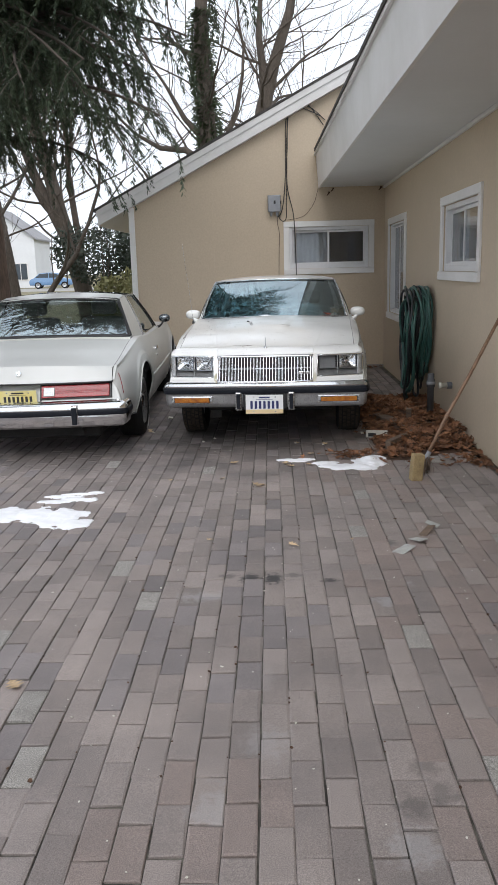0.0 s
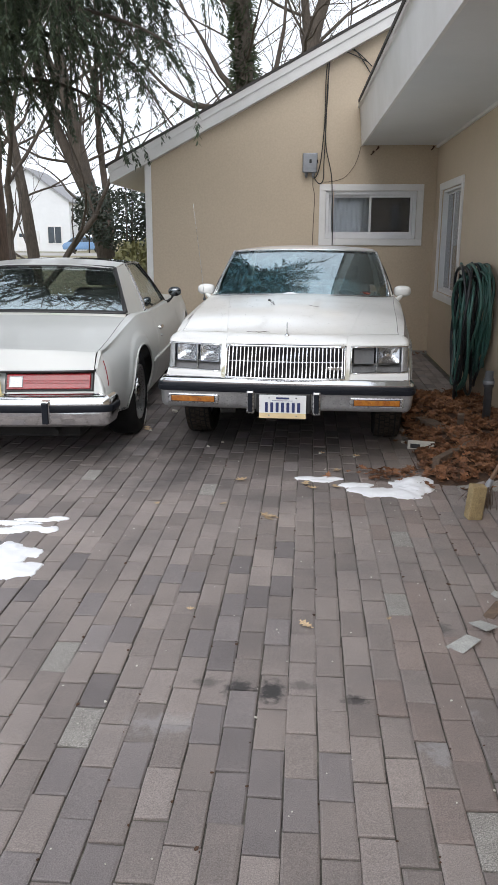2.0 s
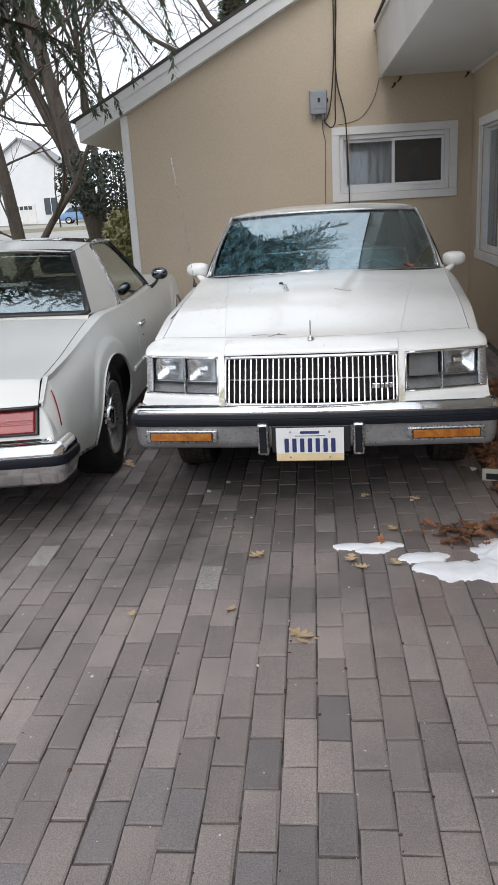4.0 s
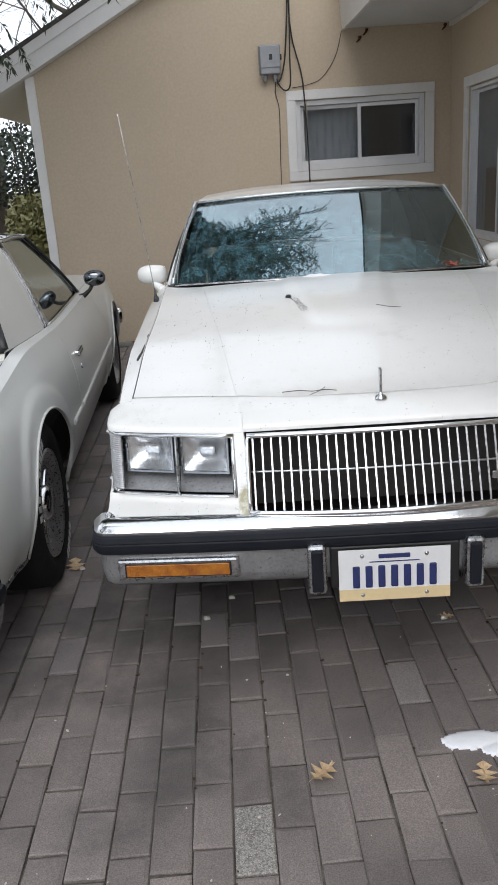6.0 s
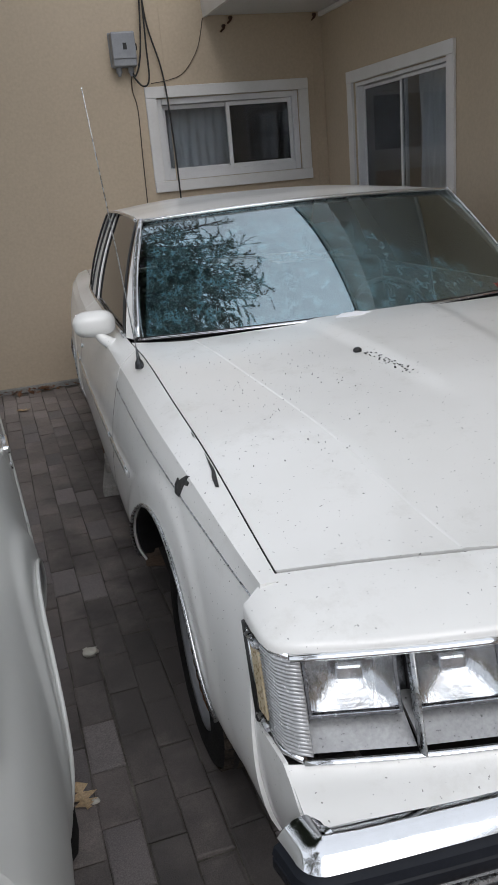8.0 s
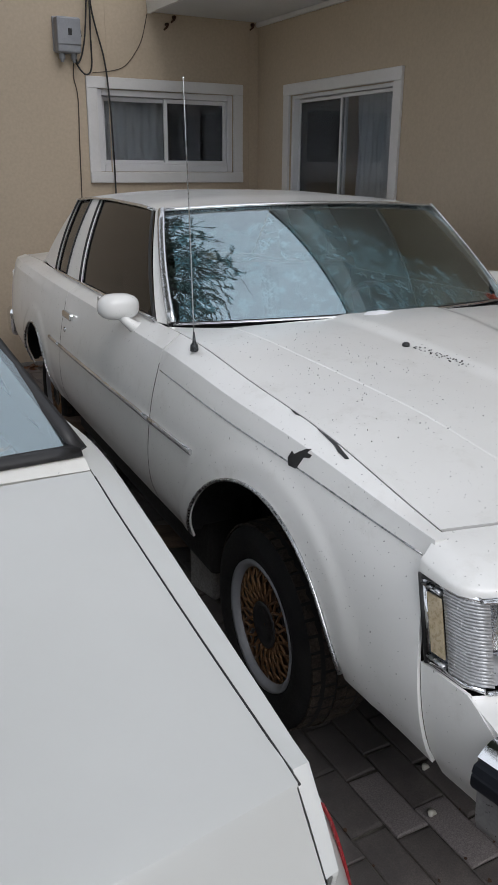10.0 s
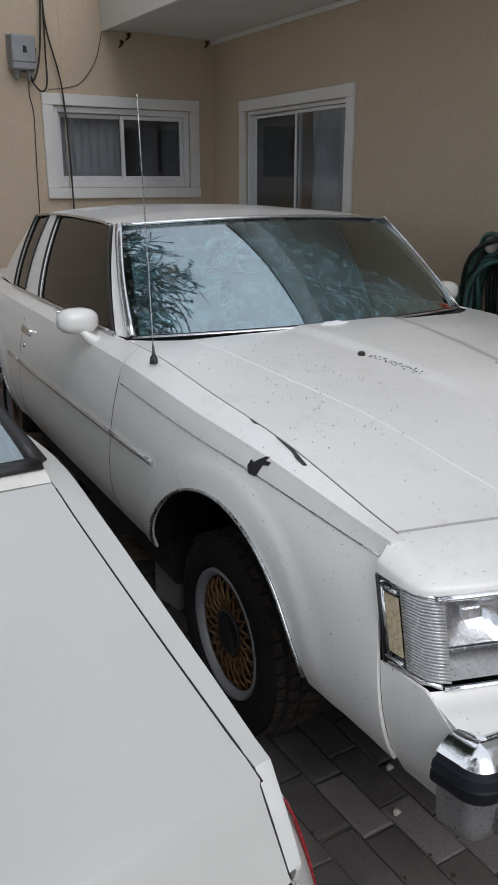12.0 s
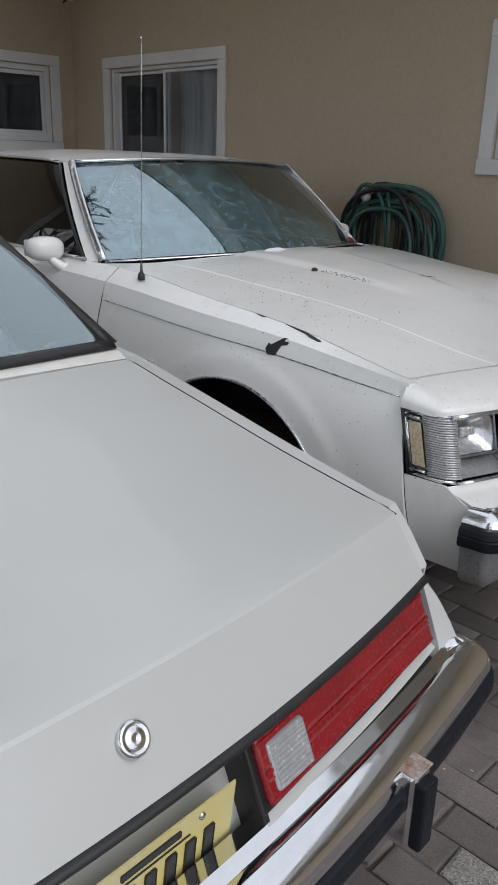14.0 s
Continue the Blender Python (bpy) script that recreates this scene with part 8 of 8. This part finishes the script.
def flake(name, pts, label):
    bm = bmesh.new()
    mid = sum(y for y, k in pts) / len(pts)
    vs = [bm.verts.new(on_fender(mid + (y - mid) * 0.72, k if k > 0.7 else k * 0.62)) for y, k in pts]
    bmesh.ops.triangle_fill(bm, use_beauty=True, edges=[bm.edges.new((vs[i], vs[(i + 1) % len(vs)])) for i in range(len(vs))])
    ob = part(name, bm, BLACK, buick, label)
    s = ob.modifiers.new("thickness", "SOLIDIFY")
    s.thickness, s.offset = 0.003, 0.0
    return ob


flake("paint_chip", [(0.855, -0.030), (0.895, -0.035), (0.91, -0.01), (0.90, 0.15), (0.885, 0.10), (0.86, 0.30), (0.83, 0.52), (0.815, 0.60), (0.825, 0.40), (0.80, 0.42), (0.805, 0.28), (0.835, 0.18), (0.84, 0.02)], "dark chipped paint patch on the fender crease")
flake("paint_chip", [(0.92, 0.98), (0.80, 0.90), (0.77, 0.82), (0.72, 0.78), (0.71, 0.86), (0.76, 0.93), (0.80, 0.985)], "dark chipped paint along the hood gap")
flake("paint_chip", [(1.02, 0.985), (0.985, 0.95), (0.96, 0.985)], "dark chipped paint along the hood gap")


def hood_point(x, y, lift=0.004):
    return Vector((x, y, hood_z(x / hood_edge(y)[0], y) + lift))


rng = random.Random(19)
tw = [(-0.16, 0.34), (-0.11, 0.345), (-0.07, 0.33), (-0.03, 0.338), (0.0, 0.325)]
tagged(part("twig", tube([BUICK_M @ hood_point(x - 0.12, y, 0.006) for x, y in tw], 0.0012, 5), TWIG), "thin dry twig lying on the white hood", "twig")
tagged(part("twig", tube([BUICK_M @ hood_point(x, y, 0.006) for x, y in ((-0.20, 0.30), (-0.17, 0.33), (-0.15, 0.36))], 0.0010, 5), TWIG), "thin dry twig lying on the white hood", "twig")
tagged(part("twig", tube([BUICK_M @ hood_point(x, y, 0.005) for x, y in ((0.10, 1.02), (0.14, 1.0), (0.19, 1.01))], 0.0011, 5), TWIG), "thin dry twig lying on the white hood", "twig")
tagged(part("hood_nut", lathe([(0.001, 0.0), (0.012, 0.0), (0.012, 0.007), (0.007, 0.012), (0.001, 0.012)], 12, BUICK_M @ Matrix.Translation(hood_point(-0.216, 1.273, 0.0))), BLACK), "small black nut lying on the white hood", "nut")
bm = bmesh.new()
for i in range(46):
    t = i / 45
    p = BUICK_M @ hood_point(-0.20 + 0.02 * rng.gauss(0, 0.4) + 0.04 * t, 1.25 - 0.20 * t + rng.gauss(0, 0.008), 0.002)
    add_box(bm, p - Vector((0.002, 0.0016, 0.001)), p + Vector((0.003 * rng.random(), 0.0012, 0.001)), 0)
for i in range(150):
    x, y = -rng.uniform(0.30, 0.70), rng.uniform(0.75, 1.55)
    if rng.random() > 0.35 + 0.65 * (noise.noise((x * 6, y * 6, 0)) > 0):
        continue
    p = BUICK_M @ hood_point(x, y, 0.001)
    r = rng.uniform(0.0003, 0.0009)
    add_box(bm, p - Vector((r, r, 0.0015)), p + Vector((r * rng.uniform(0.5, 2), r, 0.0015)), 0)
tagged(part("hood_grit", bm, BLACK), "dark grit and bird specks scattered on the white hood", "grit", kind="stuff")
bm = rounded_blob((0, 0, 0.012), (0.075, 0.03, 0.016), 2.0, 16, 10)
for v in bm.verts:
    v.co += Vector((noise.noise(v.co * 40), noise.noise(v.co * 40 + Vector((3, 0, 0))), 0.5 * noise.noise(v.co * 40 + Vector((0, 7, 0))))) * 0.012
ob = part("snow_lump", bm, SNOW)
ob.matrix_world = BUICK_M @ Matrix.Translation(Vector(ws_base(-0.10)) + Vector((0, -0.035, -0.008)))
tagged(ob, "small lump of old snow on the cowl", "snow")
bm = bmesh.new()
oak_leaf(bm, 0.09, Matrix.Translation((0, 0, 0.01)), rng, 0.7)
ob = part("red_leaf", bm, RED_LEAF)
ob.matrix_world = BUICK_M @ Matrix.Translation(Vector(ws_base(0.72)) + Vector((0, -0.03, 0.008))) @ pose(0, 0, 0, 20, 10, 40)
tagged(ob, "reddish dry leaf caught at the windscreen foot", "leaf")
# leaves on the other coupe's rear shelf
for x, size in ((0.28, 0.13), (0.05, 0.07), (-0.45, 0.05), (-0.62, 0.06)):
    bm = bmesh.new()
    oak_leaf(bm, size, Matrix.Identity(4), rng, 0.35)
    ob = part("oak_leaf", bm, PALE_LEAF)
    ob.matrix_world = OLDS_M @ pose(x, 3.80, 0.965 - 0.02, -30, rng.uniform(-15, 15), rng.uniform(0, 360)) @ Matrix.Translation((0, 0.03, 0.012))
    tagged(ob, "dry tan leaf lying at the foot of the rear window", "leaf", "leaves at the rear window")

# fine grit and leaf crumbs on the drive
rng = random.Random(61)
for label, material, count, box_x, box_y, size in (("small white grit scattered over the pavers", KNOB, 300, (-1.5, 1.3), (1.2, 6.8), (0.0015, 0.005)), ("brown leaf crumbs caught in the paver joints", LEAF_BED, 420, (-1.6, 1.4), (2.2, 7.2), (0.002, 0.007))):
    bm = bmesh.new()
    for i in range(count):
        x, y, r = rng.uniform(*box_x), rng.uniform(*box_y), rng.uniform(*size) * rng.choice((0.6, 1.0, 1.3))
        if material is LEAF_BED:
            x = -4.3098 + round((x + 4.3098) / 0.0986) * 0.0986 + rng.gauss(0, 0.004)
        m = pose(x, y, 0.003, rng.uniform(-20, 20), rng.uniform(-20, 20), rng.uniform(0, 360))
        add_prism(bm, [m @ Vector((r * math.cos(a) * rng.uniform(0.6, 1.3), r * math.sin(a) * rng.uniform(0.5, 1.1), 0)) for a in (0, 1.3, 2.5, 3.8, 5.1)], (0, 0, 0.002))
    bmesh.ops.recalc_face_normals(bm, faces=bm.faces[:])
    tagged(part("grit" if material is KNOB else "leaf_crumbs", bm, material), label, "grit", kind="stuff")

# ---- ground ----
bm = bmesh.new()
rows = []
for y in (-60, -20, -6, 0, 6, 13, 20, 40, 80, 200, 600):
    rows.append([(x, y, -0.06 if -6 <= y <= 13 and -6 < x < 4 else -0.06) for x in (-400, -120, -50, -20, -8, -4, 0, 4, 20, 60, 300)])
add_grid(bm, rows)
tagged(part("ground", bm, SOIL), "brown winter lawn and soil", "ground", kind="structure")

# ---- paved drive: a sand bed and pavers in running bond ----
PAVE_W, PAVE_L, JOINT, END_JOINT = 0.0986, 0.2095, 0.0040, 0.0062
pave_x0, pave_x1, pave_y0, pave_y1 = -4.3098, WALL_B - 0.01, -3.2965, WALL_A - 0.01
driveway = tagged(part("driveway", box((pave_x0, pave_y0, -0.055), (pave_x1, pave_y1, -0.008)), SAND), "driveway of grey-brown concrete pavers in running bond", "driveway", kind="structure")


def paver_mesh(bm, w, l, cx=0.0, cy=0.0, cz=0.0, tilt=(0.0, 0.0), c=0.003, wear=None):
    a, b = w / 2, l / 2
    rings = []
    for inset, z in ((0, -0.03), (0, -c), (c, 0.0)):
        ring = []
        for q, (sx, sy) in enumerate(((-1, -1), (1, -1), (1, 1), (-1, 1))):
            jx, jy, chip = wear[q] if wear else (0.0, 0.0, 0.0)
            ring.append(bm.verts.new((cx + sx * (a - inset * (1 + chip)) + jx, cy + sy * (b - inset * (1 + chip)) + jy, cz + z + (sx * tilt[0] + sy * tilt[1]))))
        rings.append(ring)
    for r0, r1 in zip(rings, rings[1:]):
        for k in range(4):
            bm.faces.new((r0[k], r0[(k + 1) % 4], r1[(k + 1) % 4], r1[k]))
    bm.faces.new(rings[-1])


def paver_wear(rng):
    """Corners out of square and knocked off here and there."""
    return [(rng.uniform(-0.0014, 0.0014), rng.uniform(-0.0022, 0.0022), rng.choice((0, 0, 0.4, 1.2, 2.5))) for q in range(4)]


near_meshes, wear_rng = [], random.Random(77)
for k, m in enumerate((PAVER, PAVER_BLUE, PAVER_RED, PAVER_PALE)):
    for worn in range(6):
        bm = bmesh.new()
        paver_mesh(bm, PAVE_W - JOINT, PAVE_L - END_JOINT, wear=paver_wear(wear_rng))
        near_meshes.append(mesh_of("paver", bm, m))
rest = {0: bmesh.new(), 1: bmesh.new(), 2: bmesh.new(), 3: bmesh.new()}
rng = random.Random(4)
count = 0
cols = int((pave_x1 - pave_x0) / PAVE_W)
for i in range(cols):
    x = pave_x0 + (i + 0.5) * PAVE_W
    y = pave_y0 + (0.5 if i % 2 else 0.0) * PAVE_L + rng.uniform(-0.014, 0.014)
    while y + PAVE_L < pave_y1:
        cx, cy = x + rng.uniform(-0.0017, 0.0017) + 0.004 * noise.noise((i * 3.7, y * 0.8, 1)), y + PAVE_L / 2
        dz = max(-0.0022, rng.uniform(-0.002, 0.0025) + 0.005 * noise.noise((cx * 0.9, cy * 0.7, 0)))
        tx, ty = rng.uniform(-0.0011, 0.0011), rng.uniform(-0.0014, 0.0014)
        warm = noise.noise((cx * 0.8 + 5, cy * 0.6, 3)) + rng.uniform(-0.5, 0.5)
        kind_of = 3 if rng.random() < 0.03 and cy < 6.3 else (2 if warm > (0.15 if cx > 0.25 and cy < 4.6 else 0.66) and cx > -0.9 else (1 if warm < -0.40 else 0))
        if 2.0 < cy < 6.1 and -0.72 < cx < 0.78 and count < 300:
            ob = new("paver", near_meshes[kind_of * 6 + rng.randrange(6)])
            ob.parent = driveway
            ob.matrix_world = pose(cx, cy, dz, math.degrees(ty) * 5, math.degrees(-tx) * 9, rng.uniform(-0.8, 0.8))
            count += 1
        else:
            paver_mesh(rest[kind_of], PAVE_W - JOINT, PAVE_L - END_JOINT, cx, cy, dz, (tx, ty), 0.003, paver_wear(rng))
        y += PAVE_L * rng.choice((1.0, 1.0, 1.0, 0.985, 1.015))
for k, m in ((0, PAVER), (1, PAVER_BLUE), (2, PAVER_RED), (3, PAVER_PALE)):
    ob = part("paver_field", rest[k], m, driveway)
    tagged(ob, kind="stuff")

# pale street and verge far behind the house
tagged(part("road", box((-120, 72, -0.2), (40, 86, -0.045)), ROAD), "pale worn street beyond the lawn", "road", kind="structure")
tagged(part("drive_far", box((-40, 45, -0.2), (-12, 60, -0.05)), ROAD), "pale gravelled yard beyond the trees", "road", kind="structure")
